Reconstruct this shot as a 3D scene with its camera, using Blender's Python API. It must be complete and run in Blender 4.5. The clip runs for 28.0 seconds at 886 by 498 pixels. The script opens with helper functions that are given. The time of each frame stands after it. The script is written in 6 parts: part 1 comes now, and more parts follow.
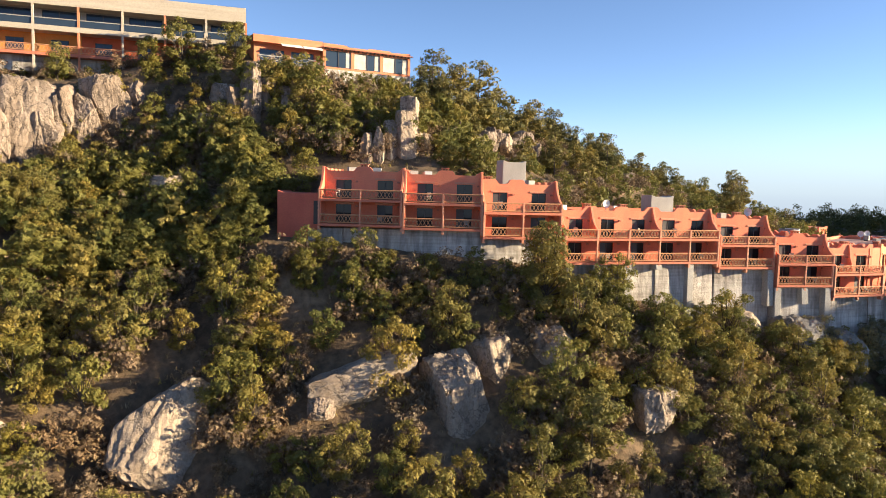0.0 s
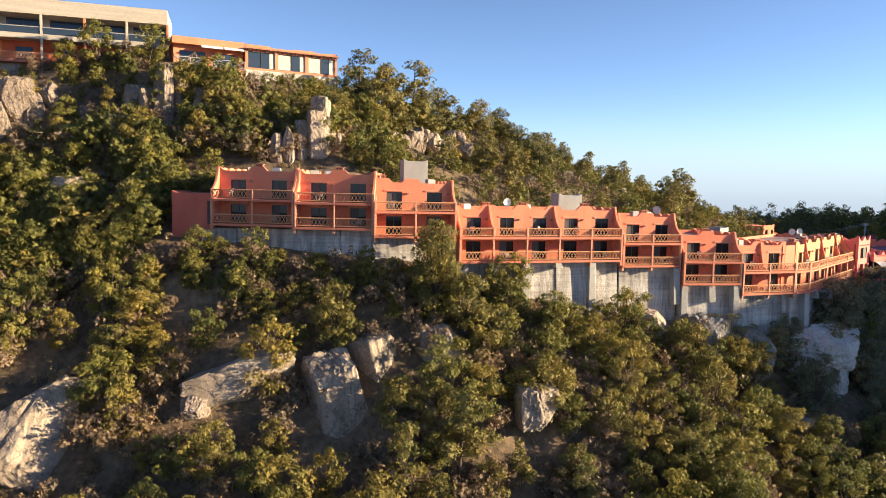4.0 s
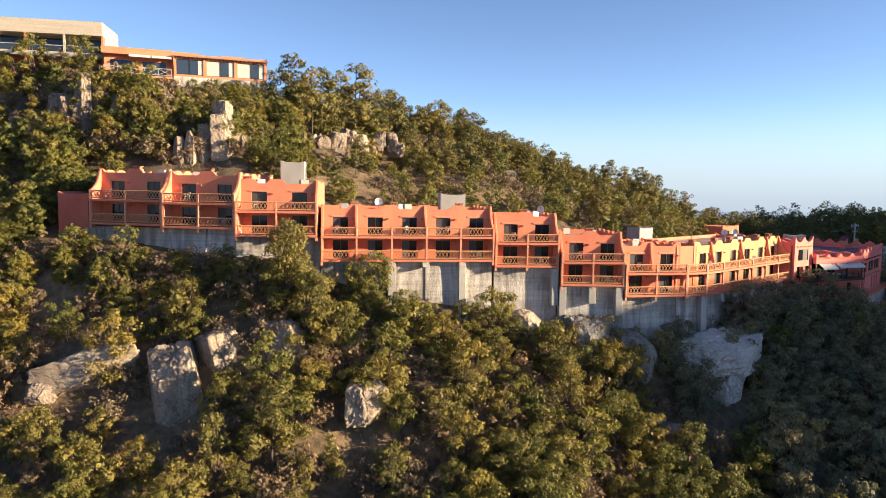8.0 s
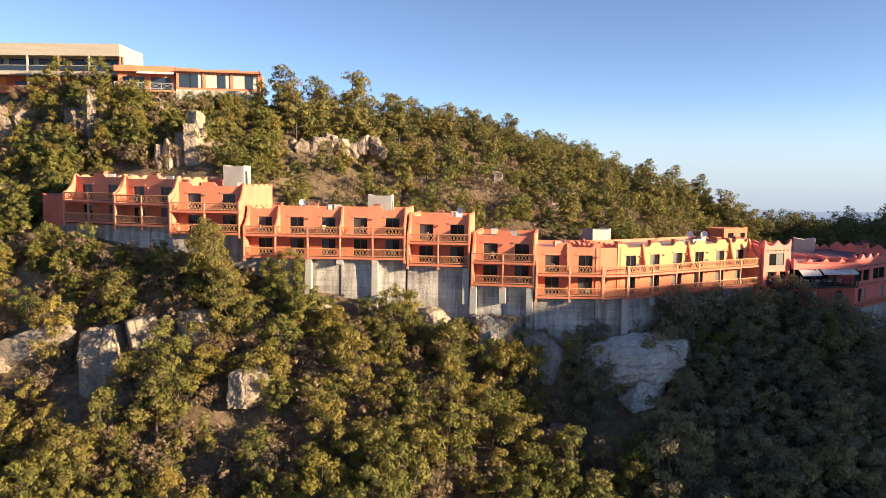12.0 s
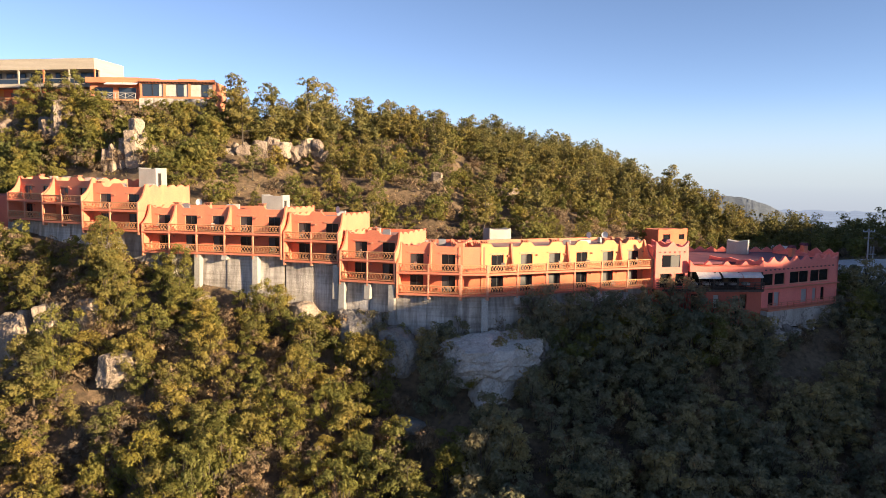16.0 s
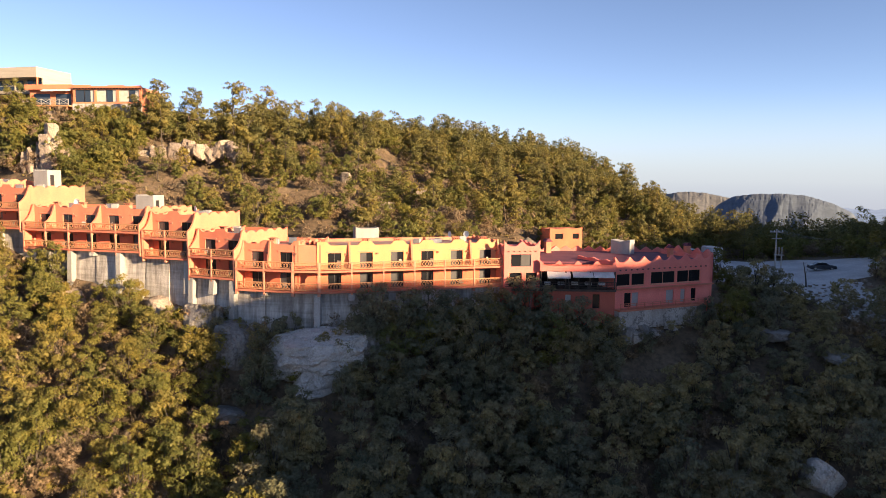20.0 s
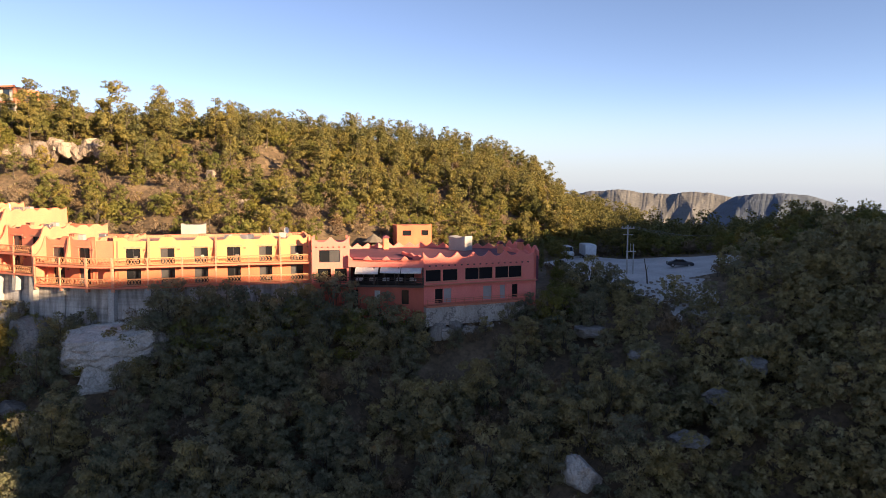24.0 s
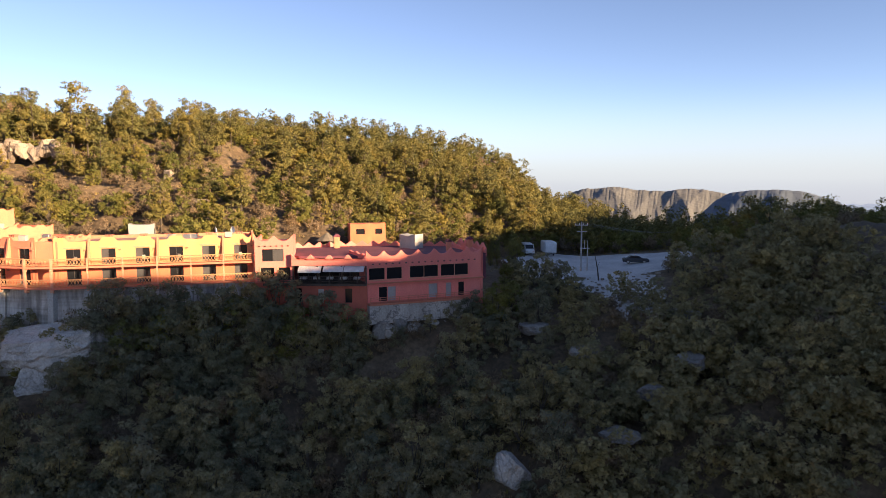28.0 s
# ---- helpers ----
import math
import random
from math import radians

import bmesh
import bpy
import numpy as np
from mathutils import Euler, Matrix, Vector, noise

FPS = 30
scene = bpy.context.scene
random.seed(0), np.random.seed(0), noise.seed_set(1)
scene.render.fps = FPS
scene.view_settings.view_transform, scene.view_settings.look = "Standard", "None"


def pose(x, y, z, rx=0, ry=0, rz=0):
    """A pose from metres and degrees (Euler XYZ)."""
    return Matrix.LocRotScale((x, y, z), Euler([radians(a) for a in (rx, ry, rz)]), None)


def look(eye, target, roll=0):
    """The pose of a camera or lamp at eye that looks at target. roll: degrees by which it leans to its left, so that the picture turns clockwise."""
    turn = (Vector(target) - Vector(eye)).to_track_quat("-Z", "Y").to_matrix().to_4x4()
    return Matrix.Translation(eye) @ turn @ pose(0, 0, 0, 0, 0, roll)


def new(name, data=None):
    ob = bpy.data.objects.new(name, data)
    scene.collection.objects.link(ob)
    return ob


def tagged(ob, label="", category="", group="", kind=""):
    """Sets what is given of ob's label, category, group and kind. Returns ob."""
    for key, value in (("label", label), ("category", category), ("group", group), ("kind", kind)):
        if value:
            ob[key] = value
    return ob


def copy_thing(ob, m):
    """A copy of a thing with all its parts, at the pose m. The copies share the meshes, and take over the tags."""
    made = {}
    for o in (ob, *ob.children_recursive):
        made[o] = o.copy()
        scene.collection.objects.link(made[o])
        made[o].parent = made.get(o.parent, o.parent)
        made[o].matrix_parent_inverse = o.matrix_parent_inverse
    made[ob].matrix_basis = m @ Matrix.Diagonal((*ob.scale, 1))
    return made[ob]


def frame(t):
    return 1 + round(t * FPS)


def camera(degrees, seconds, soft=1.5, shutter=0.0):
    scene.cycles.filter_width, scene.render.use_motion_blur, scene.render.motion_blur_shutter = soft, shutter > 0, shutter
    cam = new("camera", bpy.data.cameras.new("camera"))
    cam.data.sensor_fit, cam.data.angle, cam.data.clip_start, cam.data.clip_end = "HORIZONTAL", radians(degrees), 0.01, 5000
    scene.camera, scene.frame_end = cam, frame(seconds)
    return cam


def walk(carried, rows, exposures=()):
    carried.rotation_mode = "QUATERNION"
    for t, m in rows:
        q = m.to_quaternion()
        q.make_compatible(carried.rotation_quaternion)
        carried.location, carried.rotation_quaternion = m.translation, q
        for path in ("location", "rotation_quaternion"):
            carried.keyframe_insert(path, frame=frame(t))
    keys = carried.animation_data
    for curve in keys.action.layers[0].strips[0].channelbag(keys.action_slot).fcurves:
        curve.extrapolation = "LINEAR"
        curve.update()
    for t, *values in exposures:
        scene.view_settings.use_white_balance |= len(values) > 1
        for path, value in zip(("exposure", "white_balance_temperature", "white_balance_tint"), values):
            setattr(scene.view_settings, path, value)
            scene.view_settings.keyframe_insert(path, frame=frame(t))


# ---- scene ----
cam = camera(65.3, 28.0, 0.6)
METRES, EYE, TILT, LEAN, TURN = 160.0, 53.333, 0.0, 0.0, -27.4
ROWS = [
    (0.0, 0.0, 0.0, 0.0, 0.13, -5.17, -1.49),
    (0.5, 0.0063, -0.0003, 0.0, 0.38, -5.17, -1.49),
    (1.0, 0.013, -0.0003, -0.0, 0.36, -5.16, -1.47),
    (1.5, 0.0207, -0.0003, -0.0001, 0.36, -5.14, -1.46),
    (2.0, 0.0296, -0.0002, -0.0003, 0.35, -5.12, -1.44),
    (2.5, 0.0395, -0.0001, -0.0003, 0.33, -5.09, -1.38),
    (3.0, 0.0513, 0.0001, -0.0002, 0.31, -5.08, -1.31),
    (3.5, 0.0649, 0.0004, 0.0, 0.29, -5.07, -1.24),
    (5.5, 0.133, 0.0007, 0.0009, 3.55, -5.12, -1.04),
    (6.0, 0.1524, 0.0012, 0.0009, 3.53, -5.08, -0.99),
    (6.5, 0.1721, 0.0018, 0.0013, 3.5, -5.09, -0.98),
    (7.0, 0.1921, 0.0026, 0.0014, 4.72, -5.08, -0.97),
    (7.5, 0.2128, 0.0034, 0.0017, 6.08, -5.09, -0.93),
    (8.0, 0.2341, 0.0044, 0.0023, 7.26, -5.12, -0.92),
    (8.5, 0.2554, 0.0057, 0.0027, 8.08, -5.13, -0.89),
    (9.0, 0.2769, 0.0074, 0.0028, 8.8, -5.12, -0.88),
    (9.5, 0.2989, 0.0092, 0.0034, 9.57, -5.16, -0.85),
    (10.0, 0.3206, 0.0114, 0.004, 10.37, -5.2, -0.85),
    (10.5, 0.3422, 0.0142, 0.0045, 11.49, -5.23, -0.82),
    (11.0, 0.3634, 0.0168, 0.0045, 12.86, -5.2, -0.8),
    (11.5, 0.385, 0.0196, 0.0052, 16.54, -5.31, -0.73),
    (13.5, 0.4743, 0.0383, 0.0071, 20.83, -5.3, -0.63),
    (14.0, 0.496, 0.0441, 0.0074, 22.13, -5.32, -0.62),
    (14.5, 0.5177, 0.0503, 0.0078, 23.42, -5.36, -0.62),
    (15.0, 0.5393, 0.0572, 0.0081, 24.55, -5.37, -0.58),
    (15.5, 0.5607, 0.0642, 0.0084, 25.7, -5.39, -0.58),
    (16.0, 0.582, 0.0718, 0.0085, 26.78, -5.38, -0.59),
    (16.5, 0.6033, 0.0797, 0.0092, 27.79, -5.43, -0.56),
    (17.0, 0.6246, 0.0884, 0.0097, 28.71, -5.46, -0.56),
    (17.5, 0.6457, 0.0975, 0.01, 29.5, -5.48, -0.52),
    (18.0, 0.6668, 0.107, 0.0102, 30.05, -5.48, -0.51),
    (18.5, 0.6879, 0.1168, 0.0103, 30.56, -5.46, -0.48),
    (19.0, 0.7082, 0.1272, 0.0107, 31.04, -5.49, -0.5),
    (19.5, 0.729, 0.1378, 0.0112, 31.52, -5.53, -0.46),
    (20.0, 0.7494, 0.149, 0.0114, 31.95, -5.54, -0.43),
    (20.5, 0.7699, 0.1603, 0.0123, 32.23, -5.63, -0.42),
    (21.0, 0.7898, 0.1725, 0.0115, 32.39, -5.58, -0.38),
    (21.5, 0.8093, 0.1842, 0.0116, 32.5, -5.6, -0.38),
    (23.5, 0.8846, 0.236, 0.0082, 32.99, -5.44, -0.36),
    (24.0, 0.8984, 0.2451, 0.0077, 32.95, -5.46, -0.25),
    (24.5, 0.9091, 0.252, 0.0075, 32.91, -5.49, -0.14),
    (25.0, 0.9174, 0.2573, 0.0073, 32.87, -5.51, -0.06),
    (25.5, 0.9237, 0.2613, 0.007, 32.83, -5.52, 0.01),
    (26.0, 0.9285, 0.2645, 0.0067, 32.83, -5.53, 0.06),
    (26.5, 0.9322, 0.2669, 0.0065, 32.81, -5.54, 0.1),
    (27.0, 0.9351, 0.2686, 0.0066, 32.8, -5.55, 0.13),
    (27.5, 0.9371, 0.27, 0.0067, 32.78, -5.55, 0.16),
    (28.0, 0.9387, 0.2709, 0.007, 32.76, -5.56, 0.17),
]
walk(cam, [(t, pose(0, 0, EYE, TILT, LEAN, TURN) @ pose(METRES * x, METRES * y, METRES * z, 90 + pitch, roll, yaw)) for t, x, y, z, yaw, pitch, roll in ROWS],
     exposures=((0.0, 1.74, 6300, 12), (9.0, 1.66, 6400, 13), (18.0, 1.58, 6800, 18), (23.0, 1.66, 7050, 21), (28.0, 1.7, 7100, 21)))

# ---- light ----
SUN_AZ, SUN_EL = -31.0, 13.0          # sun: degrees from +x, and above the horizon
SUN = Vector((math.cos(radians(SUN_AZ)) * math.cos(radians(SUN_EL)), math.sin(radians(SUN_AZ)) * math.cos(radians(SUN_EL)), math.sin(radians(SUN_EL))))
world = bpy.data.worlds.new("sky")
scene.world = world
world.use_nodes = True
wn = world.node_tree.nodes
sky = wn.new("ShaderNodeTexSky")
sky.sky_type, sky.sun_disc = "NISHITA", False
sky.sun_elevation, sky.sun_rotation = radians(SUN_EL), radians(90 - SUN_AZ)
sky.altitude, sky.air_density, sky.dust_density, sky.ozone_density = 2600, 0.72, 0.0, 1.45
wn["Background"].inputs["Strength"].default_value = 0.076
world.node_tree.links.new(sky.outputs[0], wn["Background"].inputs[0])
sun_data = bpy.data.lights.new("sun", "SUN")
sun_data.energy, sun_data.angle, sun_data.color = 5.0, radians(0.53), (1.0, 0.80, 0.49)
new("sun", sun_data).matrix_world = look(SUN * 300, (0, 0, 0))


# ---- materials ----
def shader(name, rough=0.8, metal=0.0):
    m = bpy.data.materials.new(name)
    m.use_nodes = True
    b = m.node_tree.nodes["Principled BSDF"]
    b.inputs["Roughness"].default_value, b.inputs["Metallic"].default_value = rough, metal
    return m, m.node_tree.nodes, m.node_tree.links, b


def ramp_of(nodes, stops):
    r = nodes.new("ShaderNodeValToRGB")
    while len(r.color_ramp.elements) < len(stops):
        r.color_ramp.elements.new(0.5)
    for e, (p, c) in zip(r.color_ramp.elements, stops):
        e.position, e.color = p, (*c, 1)
    return r


def noise_of(nodes, links, scale, detail=4.0, stretch=None, rough=0.6):
    tc = nodes.new("ShaderNodeTexCoord")
    n = nodes.new("ShaderNodeTexNoise")
    n.inputs["Scale"].default_value, n.inputs["Detail"].default_value, n.inputs["Roughness"].default_value = scale, detail, rough
    if stretch:
        mp = nodes.new("ShaderNodeMapping")
        mp.inputs["Scale"].default_value = stretch
        links.new(tc.outputs["Object"], mp.inputs[0])
        links.new(mp.outputs[0], n.inputs["Vector"])
    else:
        links.new(tc.outputs["Object"], n.inputs["Vector"])
    return n


def mixed(nodes, links, a, b, fac, mode="MIX"):
    mx = nodes.new("ShaderNodeMix")
    mx.data_type, mx.blend_type = "RGBA", mode
    for sock, val in ((mx.inputs[0], fac), (mx.inputs[6], a), (mx.inputs[7], b)):
        if hasattr(val, "links"):
            links.new(val, sock)
        elif isinstance(val, tuple):
            sock.default_value = (*val, 1)
        else:
            sock.default_value = val
    return mx.outputs[2]


def bumped(nodes, links, bsdf, src, strength, dist=0.05):
    bp = nodes.new("ShaderNodeBump")
    bp.inputs["Strength"].default_value, bp.inputs["Distance"].default_value = strength, dist
    links.new(src, bp.inputs["Height"])
    links.new(bp.outputs[0], bsdf.inputs["Normal"])


def coat(name, stops, scale=0.6, fine=9.0, rough=0.85, bump=0.3, stretch=None, metal=0.0, dirt=0.35):
    """A painted, plastered or stained surface: broad patches, fine grain, streaks, relief."""
    m, n, l, b = shader(name, rough, metal)
    broad = noise_of(n, l, scale, 5, stretch)
    r = ramp_of(n, stops)
    l.new(broad.outputs[0], r.inputs[0])
    grain = noise_of(n, l, fine, 3)
    g = ramp_of(n, [(0.3, (1 - dirt,) * 3), (0.7, (1, 1, 1))])
    l.new(grain.outputs[0], g.inputs[0])
    l.new(mixed(n, l, r.outputs[0], g.outputs[0], 1.0, "MULTIPLY"), b.inputs["Base Color"])
    bumped(n, l, b, grain.outputs[0], bump, 0.04)
    return m


def foliage(name, stops, glow=0.33, tint=0.5, leaf=8.0, fill=0.6):
    """Leaves: each clump its own shade, each tree its own tint, light passing through."""
    m, n, l, b = shader(name, 0.6)
    b.inputs["Specular IOR Level"].default_value = 0.2
    geo = n.new("ShaderNodeNewGeometry")
    r = ramp_of(n, stops)
    l.new(geo.outputs["Random Per Island"], r.inputs[0])
    oi = n.new("ShaderNodeObjectInfo")
    t = ramp_of(n, [(0.0, (0.62, 0.72, 0.72)), (0.5, (1, 1, 1)), (1.0, (1.32, 1.2, 0.92))])
    l.new(oi.outputs["Random"], t.inputs[0])
    col = mixed(n, l, r.outputs[0], t.outputs[0], tint, "MULTIPLY")
    stand = n.new("ShaderNodeTexNoise")
    stand.inputs["Scale"].default_value, stand.inputs["Detail"].default_value = 0.22, 2.0
    l.new(geo.outputs["Position"], stand.inputs["Vector"])
    sr = ramp_of(n, [(0.34, (0.62, 0.72, 0.80)), (0.5, (1.0, 1.0, 1.0)), (0.66, (1.16, 1.08, 0.88))])
    l.new(stand.outputs[0], sr.inputs[0])
    col = mixed(n, l, col, sr.outputs[0], 0.8, "MULTIPLY")
    l.new(col, b.inputs["Base Color"])
    tr = n.new("ShaderNodeBsdfTranslucent")
    l.new(col, tr.inputs[0])
    ms = n.new("ShaderNodeMixShader")
    ms.inputs[0].default_value = glow
    l.new(b.outputs[0], ms.inputs[1])
    l.new(tr.outputs[0], ms.inputs[2])
    if leaf:
        tc = n.new("ShaderNodeTexCoord")
        gap = n.new("ShaderNodeTexVoronoi")
        gap.inputs["Scale"].default_value = leaf
        l.new(tc.outputs["Object"], gap.inputs["Vector"])
        cut = n.new("ShaderNodeMath")
        cut.operation = "GREATER_THAN"
        cut.inputs[1].default_value = fill
        l.new(gap.outputs["Distance"], cut.inputs[0])
        air = n.new("ShaderNodeBsdfTransparent")
        cutout = n.new("ShaderNodeMixShader")
        l.new(cut.outputs[0], cutout.inputs[0])
        l.new(ms.outputs[0], cutout.inputs[1])
        l.new(air.outputs[0], cutout.inputs[2])
        l.new(cutout.outputs[0], n["Material Output"].inputs[0])
    else:
        l.new(ms.outputs[0], n["Material Output"].inputs[0])
    return m


def stone(name, stops, crack=0.55, scale=0.35, bump=0.9, streak=(1, 1, 0.35), seam=0.25):
    """Rock: broad tone, weather streaks, dark seams."""
    m, n, l, b = shader(name, 0.92)
    broad = noise_of(n, l, scale, 7, streak, 0.65)
    r = ramp_of(n, stops)
    l.new(broad.outputs[0], r.inputs[0])
    tc = n.new("ShaderNodeTexCoord")
    wob = noise_of(n, l, 0.8, 4)
    add = n.new("ShaderNodeVectorMath")
    add.operation = "MULTIPLY_ADD"
    add.inputs[1].default_value = (4.5, 4.5, 4.5)
    l.new(wob.outputs[1], add.inputs[0])
    l.new(tc.outputs["Object"], add.inputs[2])
    v = n.new("ShaderNodeTexVoronoi")
    v.feature, v.inputs["Scale"].default_value = "DISTANCE_TO_EDGE", seam
    l.new(add.outputs[0], v.inputs["Vector"])
    cr = ramp_of(n, [(0.0, (1 - crack,) * 3), (0.05, (1, 1, 1))])
    l.new(v.outputs[0], cr.inputs[0])
    fine = noise_of(n, l, 4.0, 6)
    fr = ramp_of(n, [(0.3, (0.62, 0.6, 0.58)), (0.65, (1, 1, 1))])
    l.new(fine.outputs[0], fr.inputs[0])
    c1 = mixed(n, l, r.outputs[0], cr.outputs[0], 1.0, "MULTIPLY")
    l.new(mixed(n, l, c1, fr.outputs[0], 0.8, "MULTIPLY"), b.inputs["Base Color"])
    tot = n.new("ShaderNodeMath")
    tot.operation = "MULTIPLY_ADD"
    l.new(cr.outputs[0], tot.inputs[0])
    tot.inputs[1].default_value = 0.6
    l.new(fine.outputs[0], tot.inputs[2])
    bumped(n, l, b, tot.outputs[0], bump, 0.12)
    return m


def glassy(name, col, rough=0.04):
    m, n, l, b = shader(name, rough)
    b.inputs["Base Color"].default_value = (*col, 1)
    b.inputs["Specular IOR Level"].default_value = 0.45
    v = noise_of(n, l, 0.9, 2)
    bumped(n, l, b, v.outputs[0], 0.03, 0.02)
    return m


def plain(name, col, rough=0.6, metal=0.0, vary=0.25):
    return coat(name, [(0.3, tuple(c * (1 - vary) for c in col)), (0.7, col)], 1.5, 14, rough, 0.1, None, metal, 0.15)


PLASTER = coat("salmon plaster", [(0.25, (0.67, 0.185, 0.118)), (0.55, (0.75, 0.245, 0.138)), (0.8, (0.80, 0.29, 0.162))], 0.45, 7, 0.9, 0.25, (1, 1, 0.5), 0, 0.16)
# salmon plaster with strong sunlight put into its colour
PLASTER_SUNLIT = coat("sun-faded yellow salmon plaster", [(0.25, (0.72, 0.285, 0.13)), (0.75, (0.81, 0.375, 0.165))], 0.45, 7, 0.9, 0.25, (1, 1, 0.5), 0, 0.16)
PLASTER_RED = coat("red plaster", [(0.25, (0.48, 0.11, 0.075)), (0.75, (0.60, 0.16, 0.10))], 0.5, 7, 0.9, 0.25, (1, 1, 0.5), 0, 0.18)
PLASTER_ORANGE = coat("orange plaster", [(0.25, (0.58, 0.19, 0.10)), (0.75, (0.68, 0.255, 0.135))], 0.5, 7, 0.9, 0.2, (1, 1, 0.5), 0, 0.15)
PLASTER_DEEP = coat("orange red plaster", [(0.25, (0.50, 0.11, 0.05)), (0.75, (0.66, 0.17, 0.07))], 0.5, 7, 0.9, 0.2, (1, 1, 0.5), 0, 0.15)
# shaded copy of the salmon plaster, redder and darker
PLASTER_SHADED = coat("terracotta plaster", [(0.25, (0.56, 0.135, 0.075)), (0.75, (0.70, 0.205, 0.10))], 0.5, 7, 0.9, 0.25, (1, 1, 0.5), 0, 0.16)
PLASTER_AMBER = coat("amber plaster", [(0.25, (0.62, 0.23, 0.05)), (0.75, (0.74, 0.32, 0.075))], 0.5, 7, 0.9, 0.2, (1, 1, 0.5), 0, 0.15)
# pinker plaster, its colour also brightened to lift the restaurant's shaded walls
PLASTER_PINK_LIFT = coat("pink red plaster", [(0.25, (0.80, 0.20, 0.16)), (0.75, (0.90, 0.26, 0.205))], 0.5, 7, 0.9, 0.25, (1, 1, 0.5), 0, 0.16)
WHITE = coat("whitewash", [(0.25, (0.30, 0.28, 0.265)), (0.75, (0.42, 0.395, 0.375))], 0.6, 8, 0.85, 0.2, (1, 1, 0.4), 0, 0.18)
CREAM = coat("board-marked pale concrete", [(0.25, (0.43, 0.365, 0.295)), (0.75, (0.56, 0.49, 0.405))], 0.7, 6, 0.85, 0.3, (0.15, 0.15, 3.0), 0, 0.2)


def weathered(name):
    """Retaining wall: lime runs, damp patches, rows of formwork."""
    m, n, l, b = shader(name, 0.93)
    patch = noise_of(n, l, 0.33, 6, (1, 1, 0.55), 0.62)
    r = ramp_of(n, [(0.28, (0.17, 0.15, 0.135)), (0.42, (0.36, 0.325, 0.295)), (0.55, (0.55, 0.50, 0.455)), (0.70, (0.72, 0.675, 0.63))])
    l.new(patch.outputs[0], r.inputs[0])
    run = noise_of(n, l, 1.1, 4, (1.6, 1.6, 0.12))
    rr = ramp_of(n, [(0.36, (0.5, 0.48, 0.47)), (0.6, (1, 1, 1))])
    l.new(run.outputs[0], rr.inputs[0])
    row = noise_of(n, l, 0.9, 3, (0.08, 0.08, 2.6))
    rw = ramp_of(n, [(0.38, (0.66, 0.65, 0.64)), (0.55, (1, 1, 1))])
    l.new(row.outputs[0], rw.inputs[0])
    c = mixed(n, l, r.outputs[0], rr.outputs[0], 0.8, "MULTIPLY")
    c = mixed(n, l, c, rw.outputs[0], 0.6, "MULTIPLY")
    tc = n.new("ShaderNodeTexCoord")
    wob = noise_of(n, l, 1.4, 3)
    add = n.new("ShaderNodeVectorMath")
    add.operation = "MULTIPLY_ADD"
    add.inputs[1].default_value = (0.5, 0.5, 0.35)
    l.new(wob.outputs[1], add.inputs[0])
    l.new(tc.outputs["Object"], add.inputs[2])
    flat = n.new("ShaderNodeMapping")
    flat.inputs["Scale"].default_value = (1.0, 1.0, 2.1)
    l.new(add.outputs[0], flat.inputs[0])
    rub = n.new("ShaderNodeTexVoronoi")
    rub.feature, rub.inputs["Scale"].default_value = "DISTANCE_TO_EDGE", 1.7
    l.new(flat.outputs[0], rub.inputs["Vector"])
    ru = ramp_of(n, [(0.0, (0.45, 0.43, 0.41)), (0.09, (1, 1, 1))])
    l.new(rub.outputs[0], ru.inputs[0])
    l.new(mixed(n, l, c, ru.outputs[0], 0.1, "MULTIPLY"), b.inputs["Base Color"])
    fine = noise_of(n, l, 3.0, 6)
    tot = n.new("ShaderNodeMath")
    tot.operation = "MULTIPLY_ADD"
    l.new(ru.outputs[0], tot.inputs[0])
    tot.inputs[1].default_value = 0.2
    l.new(fine.outputs[0], tot.inputs[2])
    bumped(n, l, b, tot.outputs[0], 0.8, 0.12)
    return m


CONCRETE = weathered("stained grey concrete")
PIER = coat("limewashed concrete", [(0.2, (0.30, 0.275, 0.25)), (0.8, (0.50, 0.475, 0.445))], 0.5, 6, 0.9, 0.4, (1, 1, 0.25), 0, 0.3)
ROOF = coat("wine-red roof membrane", [(0.25, (0.12, 0.03, 0.052)), (0.75, (0.20, 0.055, 0.082))], 0.35, 5, 0.8, 0.2, None, 0, 0.2)
ROOF_PALE = coat("worn pinkish roof", [(0.25, (0.34, 0.19, 0.165)), (0.75, (0.48, 0.30, 0.26))], 0.3, 5, 0.85, 0.2, None, 0, 0.25)
RAIL = coat("peeled log rail", [(0.25, (0.42, 0.19, 0.09)), (0.75, (0.60, 0.31, 0.16))], 3, 14, 0.7, 0.2, None, 0, 0.2)
POST = coat("painted timber post", [(0.25, (0.56, 0.22, 0.13)), (0.75, (0.70, 0.33, 0.21))], 2, 12, 0.75, 0.2, None, 0, 0.2)
BEAM = coat("rust-red edge beam", [(0.25, (0.55, 0.17, 0.10)), (0.75, (0.66, 0.23, 0.14))], 1, 9, 0.85, 0.2, None, 0, 0.2)
DARKWOOD = coat("dark stained timber", [(0.25, (0.035, 0.022, 0.017)), (0.75, (0.075, 0.045, 0.032))], 2, 12, 0.6, 0.2, None, 0, 0.2)
GLASS = glassy("dark window glass", (0.014, 0.015, 0.018))
GLASS_BLUE = glassy("reflecting glass", (0.03, 0.045, 0.07), 0.02)
CURTAIN = plain("grey curtain behind glass", (0.075, 0.07, 0.07), 0.5)
CURTAIN_PALE = plain("pale curtain", (0.60, 0.56, 0.50), 0.7)
